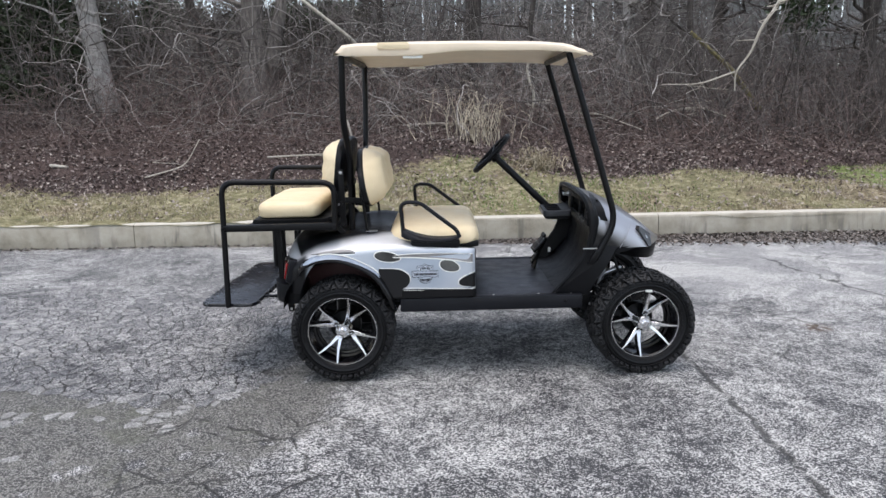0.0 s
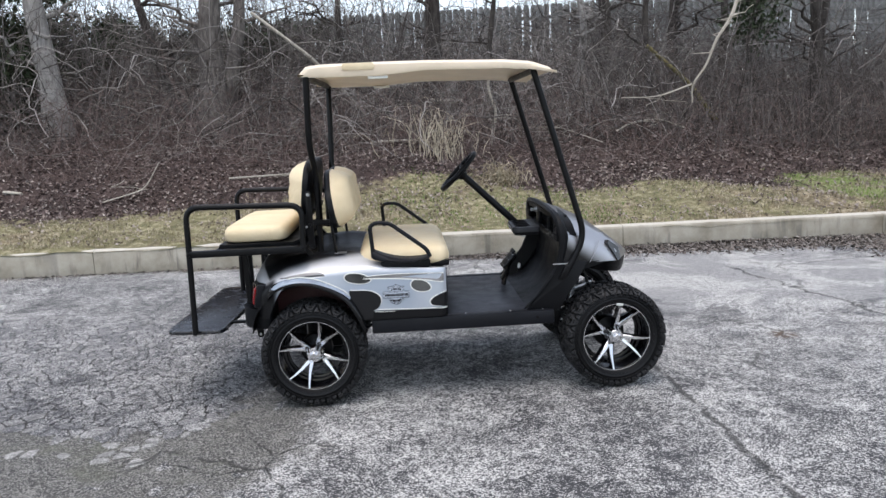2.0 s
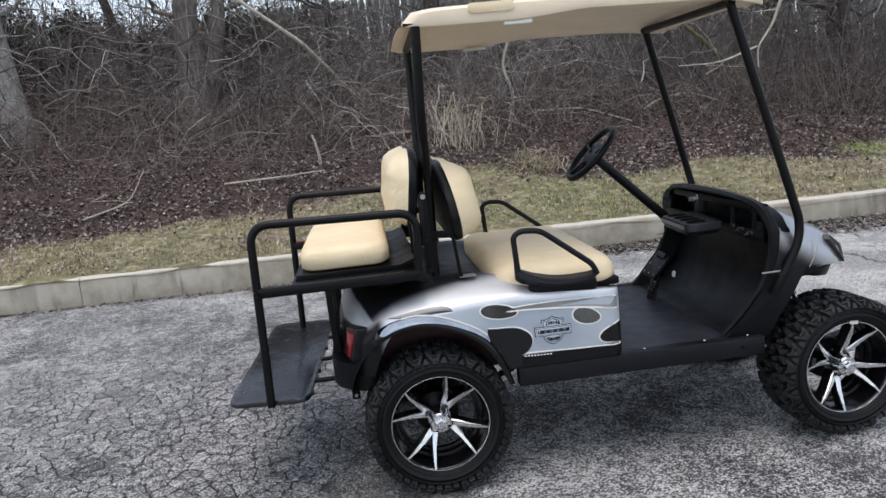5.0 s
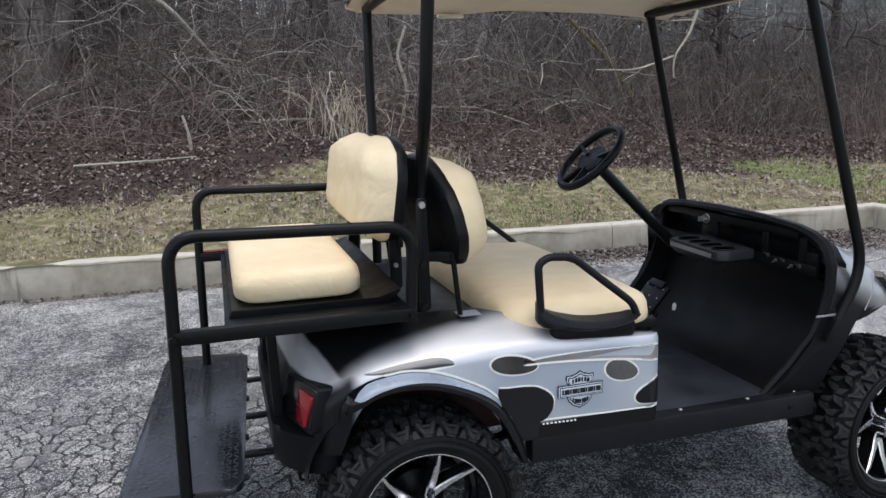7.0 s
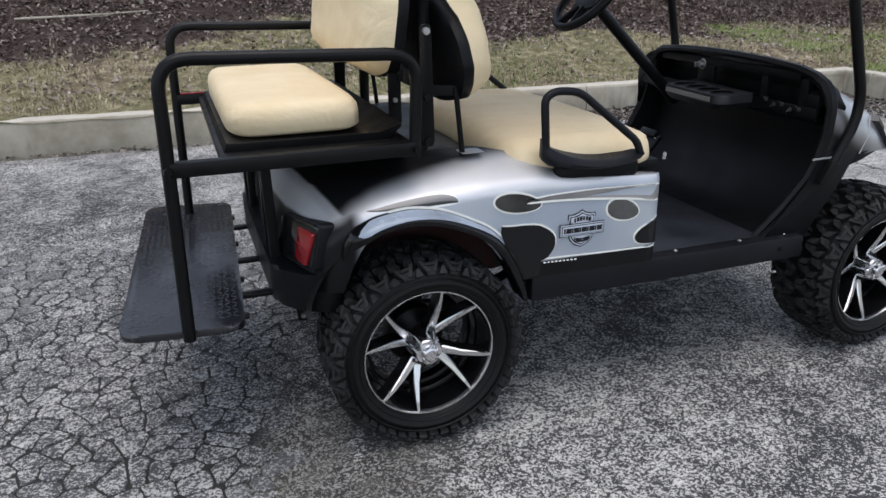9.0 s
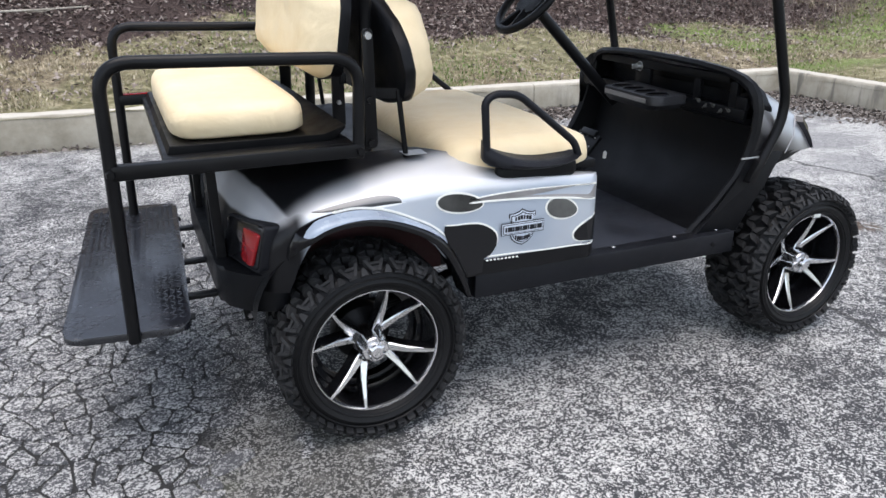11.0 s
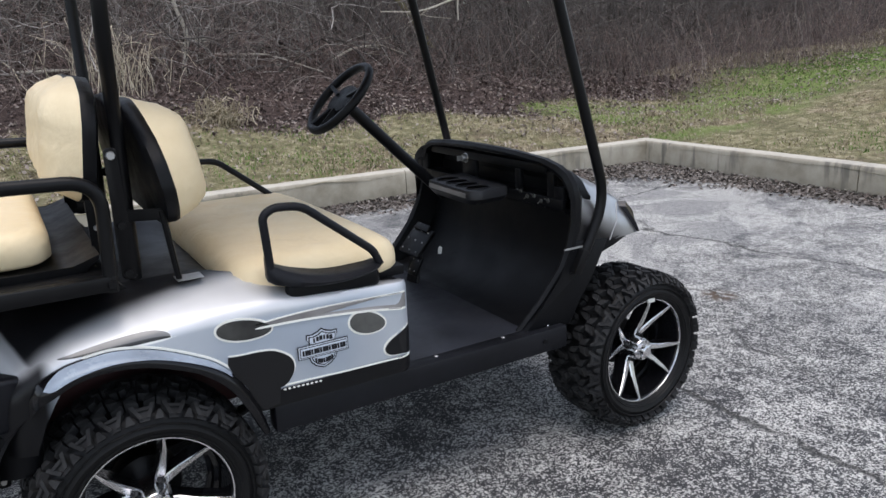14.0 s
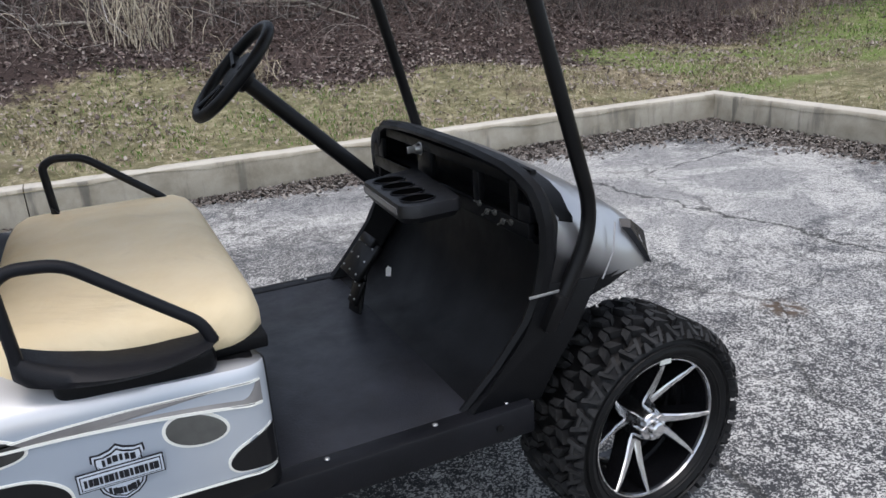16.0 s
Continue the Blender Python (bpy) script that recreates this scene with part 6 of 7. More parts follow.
def wheels():
    me = wheel_meshes()
    for x, s, steer, spin in ((-0.004, -1, 0, 30), (1.670, -1, 3, 24), (-0.004, 1, 0, 31), (1.670, 1, 3, 52)):
        hub = new("wheel")
        hub.empty_display_size = 0.1
        hub.parent = cart
        flip = Matrix.Identity(4) if s < 0 else Matrix.Rotation(math.pi, 4, 'Z')
        hub.matrix_basis = Matrix.Translation((x, s * 0.478, 0.288)) @ Matrix.Rotation(radians(steer), 4, 'Z') @ flip @ Matrix.Rotation(radians(spin), 4, 'Y')
        tagged(hub, "black and machined alloy wheel with a knobbly tyre")
        for k in ("tyre", "tread", "rim", "rim_lip", "hub", "centre_cap", "brake_drum"):
            share(k, me[k], hub)
        for i in range(8):
            r = Matrix.Rotation(math.pi / 2 * (i // 2), 4, 'Y')
            share("spoke", me["spoke"][i % 2], hub, r)
            share("spoke_web", me["spoke_web"][i % 2], hub, r)
        if x > 1 and s < 0:
            bm = bmesh.new()
            box(bm, (0.182, -0.1065, -0.018), (0.197, -0.1035, 0.018), 0.001, m=Matrix.Rotation(radians(-109), 4, 'Y'))
            part("rim_sticker", bm, DECAL_PALE, hub, "small pale sticker on the rim")
        for i in range(4):
            r = Matrix.Rotation(2 * math.pi * i / 4, 4, 'Y') @ Matrix.Translation((0.039, 0, 0))
            share("lug_nut", me["lug_nut"], hub, r)


def running_gear():
    bm = bmesh.new()
    tube(bm, [(0, -0.44, 0.288), (0, 0.44, 0.288)], 0.032, 12)
    box(bm, (-0.10, -0.12, 0.19), (0.14, 0.10, 0.39), 0.04)
    part("rear_axle", bm, BLACK_STEEL, cart)
    bm = bmesh.new()
    tube(bm, [(1.664, -0.42, 0.30), (1.664, 0.42, 0.30)], 0.025, 10)
    part("front_axle", bm, BLACK_STEEL, cart)
    for s in (-1, 1):
        for x0, x1 in ((-0.26, 0.34), (1.40, 1.90)):
            bm = bmesh.new()
            xm = 0.0 if x0 < 0 else 1.664
            pts = [(x0 + (x1 - x0) * i / 10, s * 0.34, 0.35 + 0.06 * ((i - 5) / 5) ** 2 - 0.02) for i in range(11)]
            for q in range(3):
                tube(bm, [(x * (1 - q * 0.12) + xm * q * 0.12, y, z - q * 0.012) for x, y, z in pts], 0.006, 8, flat=(0.05, 0.010))
            part("leaf_spring", bm, BLACK_STEEL, cart)
        bm = bmesh.new()
        x, top = 1.62, (1.54, s * 0.34, 0.66)
        low = Vector((1.64, s * 0.38, 0.34))
        tube(bm, [low, low.lerp(Vector(top), 0.55)], 0.022, 12)
        tube(bm, [low.lerp(Vector(top), 0.5), top], 0.008, 8)
        part("shock_absorber", bm, BLACK_STEEL, cart, "black shock absorber with bright rod")
        bm = bmesh.new()
        tube(bm, [(1.52, s * 0.30, 0.62), (1.44, s * 0.40, 0.42), (1.40, s * 0.42, 0.36)], 0.014, 8)
        tube(bm, [(1.44, s * 0.32, 0.50), (1.60, s * 0.32, 0.56)], 0.012, 8)
        part("lift_bracket", bm, STEEL, cart, "grey lift kit bracket")
        bm = bmesh.new()
        slab(bm, [(1.30, 0.43), (1.42, 0.43), (1.40, 0.33), (1.36, 0.33)], s * 0.40 - 0.02, s * 0.40 + 0.02, 0.004)
        part("spring_hanger", bm, BLACK_STEEL, cart)


def shifted(build, dx, dy=0.0):
    """Builds some parts of the cart and sets them dx, dy from where they are drawn."""
    had = set(cart.children)
    build()
    for ob in set(cart.children) - had:
        ob.location += Vector((dx, dy, 0))


shifted(rear_body, -0.014)
shifted(side_graphics, -0.014)
sills_and_floor()
front_cowl()
hood()
steering_and_pedals()
seats()
hip_restraints()
rear_seat_kit()
tail_lamps()
shifted(roof, -0.018, -0.028)
wheels()
running_gear()


# ---- woods on the bank ----
rng = np.random.default_rng(11)
TWIG = vary_material("bare_twigs", [(0.045, 0.040, 0.036), (0.13, 0.115, 0.106), (0.30, 0.277, 0.256), (0.07, 0.061, 0.056), (0.52, 0.485, 0.45), (0.155, 0.139, 0.129)])
CANE = vary_material("dead_canes", [(0.15, 0.10, 0.09), (0.26, 0.20, 0.18), (0.11, 0.08, 0.072), (0.36, 0.31, 0.28)])
LEAF = vary_material("dry_leaves", [(0.055, 0.040, 0.036), (0.135, 0.097, 0.087), (0.25, 0.20, 0.182), (0.09, 0.066, 0.06), (0.16, 0.12, 0.108), (0.30, 0.26, 0.235), (0.105, 0.078, 0.07)], 0.8)
BLADE = vary_material("winter_grass", [(0.29, 0.240, 0.155), (0.47, 0.400, 0.29), (0.20, 0.170, 0.095), (0.60, 0.525, 0.40), (0.33, 0.275, 0.185)], 0.75)
PALE_LEAF = vary_material("bleached_leaves", [(0.20, 0.155, 0.13), (0.42, 0.37, 0.33), (0.30, 0.25, 0.215), (0.14, 0.105, 0.09), (0.36, 0.31, 0.27)], 0.8)
KERB_LEAF = vary_material("dusty_leaves", [(0.05, 0.042, 0.037), (0.17, 0.145, 0.128), (0.34, 0.31, 0.28), (0.09, 0.075, 0.066), (0.14, 0.11, 0.095)], 0.85)
GREEN_BLADE = vary_material("green_grass", [(0.10, 0.20, 0.035), (0.16, 0.255, 0.055), (0.085, 0.165, 0.03), (0.26, 0.29, 0.11)], 0.7)
STRAW = vary_material("pale_straw", [(0.52, 0.45, 0.33), (0.66, 0.59, 0.46), (0.40, 0.33, 0.24)], 0.8)
NEEDLE = vary_material("evergreen_leaves", [(0.020, 0.035, 0.014), (0.035, 0.052, 0.022), (0.05, 0.062, 0.034)], 0.6)
PALE_BARK = bark_material("pale_grey_bark", (0.15, 0.14, 0.13), (0.44, 0.418, 0.39))
GREY_BARK = bark_material("grey_brown_bark", (0.05, 0.044, 0.039), (0.25, 0.222, 0.20))
DARK_BARK = bark_material("dark_bark", (0.02, 0.017, 0.015), (0.105, 0.092, 0.082))
DEAD_WOOD = bark_material("bleached_dead_wood", (0.30, 0.27, 0.22), (0.56, 0.52, 0.45))
FENCE_WOOD = worn("grey_weathered_boards", (0.17, 0.172, 0.166), 0.9, vary=0.6, bump=0.5, scale=40)

# TWIG in darker tones: the shade among the trees put into colour
SHADED_TWIG = vary_material("shaded_twigs", [(0.033, 0.029, 0.026), (0.095, 0.081, 0.074), (0.20, 0.18, 0.166), (0.055, 0.047, 0.043), (0.135, 0.118, 0.108)])


def place(a, b):
    """World x, y of a place a beyond the rear kerb and b along it from the corner."""
    return CORNER.x + b * ALONG.x - a * DOWN.x, CORNER.y + b * ALONG.y - a * DOWN.y


def stuff(name, me, label, category):
    return tagged(new(name, me), label, category, kind="stuff")


def flakes(n, x, y, z, size, material, name, curl=0.35, flat=0.5, long=1.5):
    """Small bent leaves at the given places, each of two facets."""
    yaw = rng.uniform(0, 2 * np.pi, n)
    tip = rng.normal(0, flat, n)
    roll = rng.normal(0, flat, n)
    s = size * rng.uniform(0.6, 1.35, n)
    d = np.stack([np.cos(yaw) * np.cos(tip), np.sin(yaw) * np.cos(tip), np.sin(tip)], -1)
    side = np.stack([-np.sin(yaw) * np.cos(roll), np.cos(yaw) * np.cos(roll), np.sin(roll)], -1)
    up = np.cross(d, side)
    c = np.stack([x, y, z], -1)
    k = (s * long / 2)[:, None]
    w = (s / 2)[:, None]
    cu = (s * curl * rng.uniform(-0.3, 1, n))[:, None]
    V = np.stack([c - d * k, c + side * w + up * cu - d * k * 0.1, c + d * k, c - side * w + up * cu - d * k * 0.1], 1)
    i = np.arange(n * 4).reshape(n, 4)
    F = np.concatenate([i[:, [0, 1, 2]], i[:, [0, 2, 3]]])
    return arrays_mesh(name, V.reshape(-1, 3), F, material)


def blades(n, x, y, z, h, material, name):
    """Upright grass blades, each one bent triangle pair."""
    yaw = rng.uniform(0, 2 * np.pi, n)
    lean = rng.normal(0, 0.55, (n, 2))
    hh = h * rng.uniform(0.45, 1.3, n)
    w = 0.0035 + 0.004 * rng.random(n)
    c = np.stack([x, y, z - 0.005], -1)
    side = np.stack([np.cos(yaw), np.sin(yaw), 0 * yaw], -1) * w[:, None]
    mid = c + np.stack([lean[:, 0] * hh * 0.35, lean[:, 1] * hh * 0.35, hh * 0.6], -1)
    top = c + np.stack([lean[:, 0] * hh, lean[:, 1] * hh, hh * np.maximum(0.35, 1 - 0.3 * (lean ** 2).sum(1))], -1)
    V = np.stack([c - side, c + side, mid + side * 0.7, mid - side * 0.7, top], 1)
    i = np.arange(n * 5).reshape(n, 5)
    F = np.concatenate([i[:, [0, 1, 2]], i[:, [0, 2, 3]], i[:, [3, 2, 4]]])
    return arrays_mesh(name, V.reshape(-1, 3), F, material)


def fence():
    """Board fence along the top of the bank."""
    x0, y0 = place(10.6, -22.0)
    root = thing("board_fence", (x0, y0, float(bank(x0, y0))), "weathered grey wooden board fence along the bank's top", "fence")
    s = 0.0
    shapes = []
    for v in range(4):
        bm = bmesh.new()
        slab(bm, [(-0.075, -2.6), (0.075, -2.6), (0.074, -0.05 - 0.01 * v), (0.045, 0.0), (-0.045, 0.0), (-0.074, -0.05 - 0.01 * v)], -0.01, 0.01)
        shapes.append(mesh_of("picket", bm, FENCE_WOOD, False))
    tops = [(-20, 3.75), (-9, 3.86), (-5.8, 3.92), (-4.2, 3.95), (-2.0, 4.17), (1.7, 4.24), (6.2, 4.3), (12, 4.23), (30, 4.1)]
    zb = float(bank(x0, y0))
    i = 0
    while s < 40:
        gap = 0.030 if rng.random() < 0.22 else 0.006 * rng.random()
        x, y = place(10.6, -22.0 + s)
        m = Matrix.Translation((x - x0, y - y0, lerp_table(tops, x)[0] - zb + rng.normal(0, 0.012))) @ Matrix.Rotation(math.atan2(ALONG.y, ALONG.x), 4, 'Z') @ Matrix.Rotation(rng.normal(0, 0.010), 4, 'Y')
        share("picket", shapes[i % 4], root, m)
        s += 0.152 + gap
        i += 1
    for h in (0.3, 1.3):
        bm = bmesh.new()
        pts = []
        for k in range(41):
            x, y = place(10.64, -22 + k)
            pts.append((x - x0, y - y0, lerp_table(tops, x)[0] - zb - h))
        tube(bm, pts, 0.03, 6, flat=(0.04, 0.09))
        part("fence_rail", bm, FENCE_WOOD, root)


def stem(bm, base, top, r0, r1, wob=0.12, n=9, sides=9, seed=0, flare=1.35):
    """A tapered, slightly crooked trunk or limb; returns its centre line."""
    a, b = Vector(base), Vector(top)
    pts, rs = [], []
    for i in range(n):
        t = i / (n - 1)
        p = a.lerp(b, t)
        k = wob * math.sin(math.pi * t)
        p += Vector((noise.noise(Vector((seed, t * 2.3, 1.0))) * k * 2, noise.noise(Vector((t * 2.3, seed, 4.0))) * k * 2, 0))
        pts.append(p)
        rs.append((r0 + (r1 - r0) * t) * (1 + (flare - 1) * max(0, 1 - t * 6) + 0.06 * noise.noise(Vector((t * 9, seed, 2)))))
    tube(bm, pts, rs, sides)
    return pts, rs


def tree(x, y, r, lean, height, material, label, seed, limbs=9, broken=False):
    rnd = random.Random(seed)
    z = float(bank(x, y)) - 0.08
    root = thing("tree", (x, y, z), label, "tree", "bare trees on the bank")
    bm = bmesh.new()
    top = (lean[0] * height, lean[1] * height, height)
    pts, rs = stem(bm, (0, 0, 0), top, r, r * (0.8 if broken else 0.35), 0.10 * height / 4, 14, 12, seed)
    if broken:
        for k in range(7):
            a = 2 * math.pi * k / 7
            p = pts[-1] + Vector((math.cos(a), math.sin(a), 0)) * rs[-1] * 0.6
            tube(bm, [p, p + Vector((0.05 * math.cos(a), 0.05 * math.sin(a), 0.15 + 0.35 * rnd.random()))], [0.06, 0.01], 6)
    part("trunk", bm, material, root)
    for k in range(limbs):
        i = rnd.randrange(3, len(pts) - 1)
        a = rnd.uniform(0, 2 * math.pi)
        L = rnd.uniform(0.6, 1.7) * (0.6 + r * 2)
        q = pts[i] + Vector((math.cos(a) * L, math.sin(a) * L * 0.7, L * rnd.uniform(0.1, 0.9)))
        bm = bmesh.new()
        lp, lr = stem(bm, pts[i], q, min(rs[i] * 0.45, 0.05), 0.008, 0.25, 8, 6, seed * 7 + k, 1.0)
        for _ in range(5):
            j = rnd.randrange(2, 7)
            b = rnd.uniform(0, 2 * math.pi)
            M = rnd.uniform(0.25, 0.8)
            stem(bm, lp[j], lp[j] + Vector((math.cos(b) * M, math.sin(b) * M, M * rnd.uniform(-0.2, 0.8))), lr[j] * 0.6, 0.003, 0.15, 5, 4, seed + k * 5 + j, 1.0)
        part("limb", bm, material, root)


def trees():
    for x, y, r, lean, h, m, label, seed, limbs, broken in (
            (-5.50, 9.4, 0.22, (-0.085, 0.0), 5.5, PALE_BARK, "leaning pale grey tree trunk among brambles", 3, 10, False),
            (-2.80, 9.5, 0.27, (0.035, 0.02), 5.0, GREY_BARK, "thick knotted dark tree trunk", 5, 10, False),
            (-2.66, 9.75, 0.15, (0.20, 0.0), 5.0, GREY_BARK, "forked dark tree trunk beside a thicker one", 6, 9, False),
            (1.25, 10.2, 0.18, (0.03, 0.0), 5.5, DARK_BARK, "dark bare tree trunk on the bank", 8, 10, False),
            (-3.75, 10.9, 0.11, (-0.30, 0.0), 4.5, DARK_BARK, "slender bare tree by the fence", 12, 9, False),
            (-0.6, 10.8, 0.075, (0.05, 0.0), 5.0, DARK_BARK, "slender bare tree by the fence", 14, 8, False),
            (2.4, 9.2, 0.06, (-0.03, 0.0), 4.5, DARK_BARK, "thin crooked sapling with bare limbs", 17, 8, False),
            (4.1, 10.5, 0.085, (0.04, 0.0), 5.2, PALE_BARK, "slender pale bare tree on the bank", 19, 9, False),
            (5.4, 9.6, 0.07, (-0.06, 0.0), 5.0, DARK_BARK, "slender bare tree on the bank", 21, 9, False),
            (8.6, 9.6, 0.12, (-0.04, 0.0), 5.5, DARK_BARK, "dark bare tree at the wood's edge", 23, 10, False),
            (7.2, 10.9, 0.10, (0.05, 0.0), 5.5, DARK_BARK, "dark bare tree at the wood's edge", 27, 10, False),
            (-8.4, 11.3, 0.13, (0.05, 0.0), 5.6, DARK_BARK, "dark tree trunk beside evergreens", 29, 9, False),
            (11.5, 10.0, 0.11, (0.02, 0.0), 5.5, DARK_BARK, "dark bare tree at the wood's edge", 31, 10, False),
            (5.0, 11.6, 0.16, (-0.02, 0.0), 5.0, DARK_BARK, "dark ivy-grown trunk before the fence", 37, 10, False),
            (6.6, 11.9, 0.13, (0.03, 0.0), 5.0, DARK_BARK, "dark trunk before the fence", 39, 10, False),
            (9.8, 11.6, 0.16, (0.0, 0.0), 5.0, DARK_BARK, "dark trunk before the fence", 41, 10, False),
            (14.0, 8.5, 0.10, (-0.03, 0.0), 5.5, DARK_BARK, "dark bare tree at the wood's edge", 33, 10, False)):
        tree(x, y, r, lean, h, m, label, seed, limbs, broken)


def saplings(n, a0, a1, b0, b1, h0, h1, name, label, branches=7, r0=0.006, r1=0.022, material=None):
    a, b = rng.uniform(a0, a1, n), rng.uniform(b0, b1, n)
    x, y = place(a, b)
    z = bank(x, y)
    h = rng.uniform(h0, h1, n)
    k = 7
    t = np.linspace(0, 1, k)
    lean = rng.normal(0, 0.24, (n, 2))
    wob = rng.normal(0, 0.13, (n, k, 2)).cumsum(1) * t[None, :, None]
    P = np.zeros((n, k, 3))
    P[:, :, 0] = x[:, None] + lean[:, :1] * h[:, None] * t + wob[:, :, 0]
    P[:, :, 1] = y[:, None] + lean[:, 1:] * h[:, None] * t + wob[:, :, 1]
    P[:, :, 2] = z[:, None] - 0.05 + h[:, None] * t
    r = rng.uniform(0, 1, n) ** 2 * (r1 - r0) + r0
    R = r[:, None] * (1 - 0.75 * t)[None, :]
    # side shoots
    m = n * branches
    who = np.repeat(np.arange(n), branches)
    at = rng.integers(1, k - 1, m)
    base = P[who, at]
    yaw = rng.uniform(0, 2 * np.pi, m)
    L = rng.uniform(0.2, 0.55, m) * (0.4 + h[who] * 0.28)
    kk = 4
    tt = np.linspace(0, 1, kk)
    Q = np.zeros((m, kk, 3))
    rise = rng.uniform(-0.1, 1.0, m)
    jit = rng.normal(0, 0.07, (m, kk, 3)).cumsum(1) * tt[None, :, None]
    Q[:, :, 0] = base[:, None, 0] + (np.cos(yaw) * L)[:, None] * tt
    Q[:, :, 1] = base[:, None, 1] + (np.sin(yaw) * L)[:, None] * tt
    Q[:, :, 2] = base[:, None, 2] + (L * rise)[:, None] * tt ** 1.3
    Q += jit
    S = (R[who, at] * 0.6)[:, None] * (1 - 0.7 * tt)[None, :] + 0.0012
    me1 = twigs_mesh(name, P, R, material or TWIG, 4)
    me2 = twigs_mesh(name + "_shoots", Q, S, material or TWIG, 3)
    stuff(name, me1, label, "saplings")
    stuff("sapling_shoots", me2, "fine bare shoots of the saplings on the bank", "twigs")


def brambles(n, a0, a1, b0, b1, name, label, size=1.0, material=None, up=1.0):
    a, b = rng.uniform(a0, a1, n), rng.uniform(b0, b1, n)
    x, y = place(a, b)
    z = bank(x, y)
    L = rng.uniform(0.5, 2.0, n) * size
    H = rng.uniform(0.15, 0.75, n) * size * up
    yaw = rng.uniform(0, 2 * np.pi, n)
    k = 7
    t = np.linspace(0, 1, k)
    arc = np.sin(np.pi * t[None, :] * rng.uniform(0.55, 1.0, n)[:, None])
    P = np.zeros((n, k, 3))
    jit = rng.normal(0, 0.045, (n, k, 3)).cumsum(1) * t[None, :, None]
    P[:, :, 0] = x[:, None] + (np.cos(yaw) * L)[:, None] * t
    P[:, :, 1] = y[:, None] + (np.sin(yaw) * L * 0.7)[:, None] * t
    P[:, :, 2] = z[:, None] - 0.02 + H[:, None] * arc * 1.6 + (np.sin(yaw) * L * 0.7 * 0.25)[:, None] * t
    P += jit
    R = rng.uniform(0.0025, 0.0075, n)[:, None] * size * (1 - 0.6 * t)[None, :]
    stuff(name, twigs_mesh(name, P, R, material or CANE, 3), label, "brambles")


def vines(n, a0, a1, b0, b1, name, label, high, material, r0=0.003, r1=0.015):
    """Long crooked vines that wander and sag through one another."""
    a, b = rng.uniform(a0, a1, n), rng.uniform(b0, b1, n)
    x, y = place(a, b)
    k = 11
    step = rng.uniform(0.12, 0.34, n)
    yaw = rng.uniform(0, 2 * np.pi, n)
    dip = rng.normal(0.25, 0.55, n)
    P = np.zeros((n, k, 3))
    P[:, 0] = np.stack([x, y, bank(x, y) + high * rng.random(n) ** 1.6], -1)
    for i in range(1, k):
        yaw = yaw + rng.normal(0, 0.42, n)
        dip = dip * 0.86 - 0.10 + rng.normal(0, 0.30, n)
        P[:, i, 0] = P[:, i - 1, 0] + np.cos(yaw) * np.cos(dip) * step
        P[:, i, 1] = P[:, i - 1, 1] + np.sin(yaw) * np.cos(dip) * step * 0.7
        P[:, i, 2] = np.maximum(P[:, i - 1, 2] + np.sin(dip) * step, bank(P[:, i, 0], P[:, i, 1]) + 0.01)
    R = (r0 + (r1 - r0) * rng.random(n) ** 3)[:, None] * (1 - 0.6 * np.linspace(0, 1, k))[None, :]
    stuff(name, twigs_mesh(name, P, R, material, 3), label, "vines")


def litter(n, a0, a1, b0, b1, size, name, label, keep=None, lift=0.012, flat=0.5, material=None):
    a, b = rng.uniform(a0, a1, n), rng.uniform(b0, b1, n)
    x, y = place(a, b)
    if keep is not None:
        ok = keep(x, y, a, b)
        x, y = x[ok], y[ok]
    z = bank(x, y) + 0.02 * np.sin(7 * x + 3 * y) * np.sin(5 * y - 2 * x) + lift * (1 + rng.random(len(x)))
    stuff(name, flakes(len(x), x, y, z, size, material or LEAF, name, flat=flat), label, "leaves")


def kerb_litter():
    """Blown leaves heaped along the foot of the kerbs."""
    n = 14000
    b = rng.uniform(-5.2, 0, n)
    heap = np.clip((b + 5.2) / 2.0, 0, 1)
    a = -np.abs(rng.normal(0, 0.13, n)) * (0.35 + heap + 1.6 * np.exp(b / 0.7)) - 0.01
    x, y = place(a, b)
    z = 0.006 + 0.05 * heap * np.exp(a / 0.09) * rng.random(n)
    a2 = -np.abs(rng.uniform(0, 7.5, n))
    b2 = -np.abs(rng.normal(0, 0.12, n)) * (0.5 + np.clip(1.6 + a2 / 2.5, 0, 1.4) + 1.6 * np.exp(a2 / 0.7)) - 0.01
    x2, y2 = place(a2, b2)
    z2 = 0.006 + 0.04 * np.exp(b2 / 0.1) * rng.random(n)
    far_ = rng.normal(0, 0.2, 700)
    x4, y4 = place(-np.abs(far_) * 0.3 - 0.01, rng.uniform(-16, -5, 700))
    X, Y = np.concatenate([x, x2, x4]), np.concatenate([y, y2, y4])
    Z = np.concatenate([z, z2, np.full(700, 0.008)])
    stuff("kerb_leaves", flakes(len(X), X, Y, Z, 0.029, KERB_LEAF, "kerb_leaves", flat=0.45), "drift of dry brown leaves along the kerb foot", "leaves")


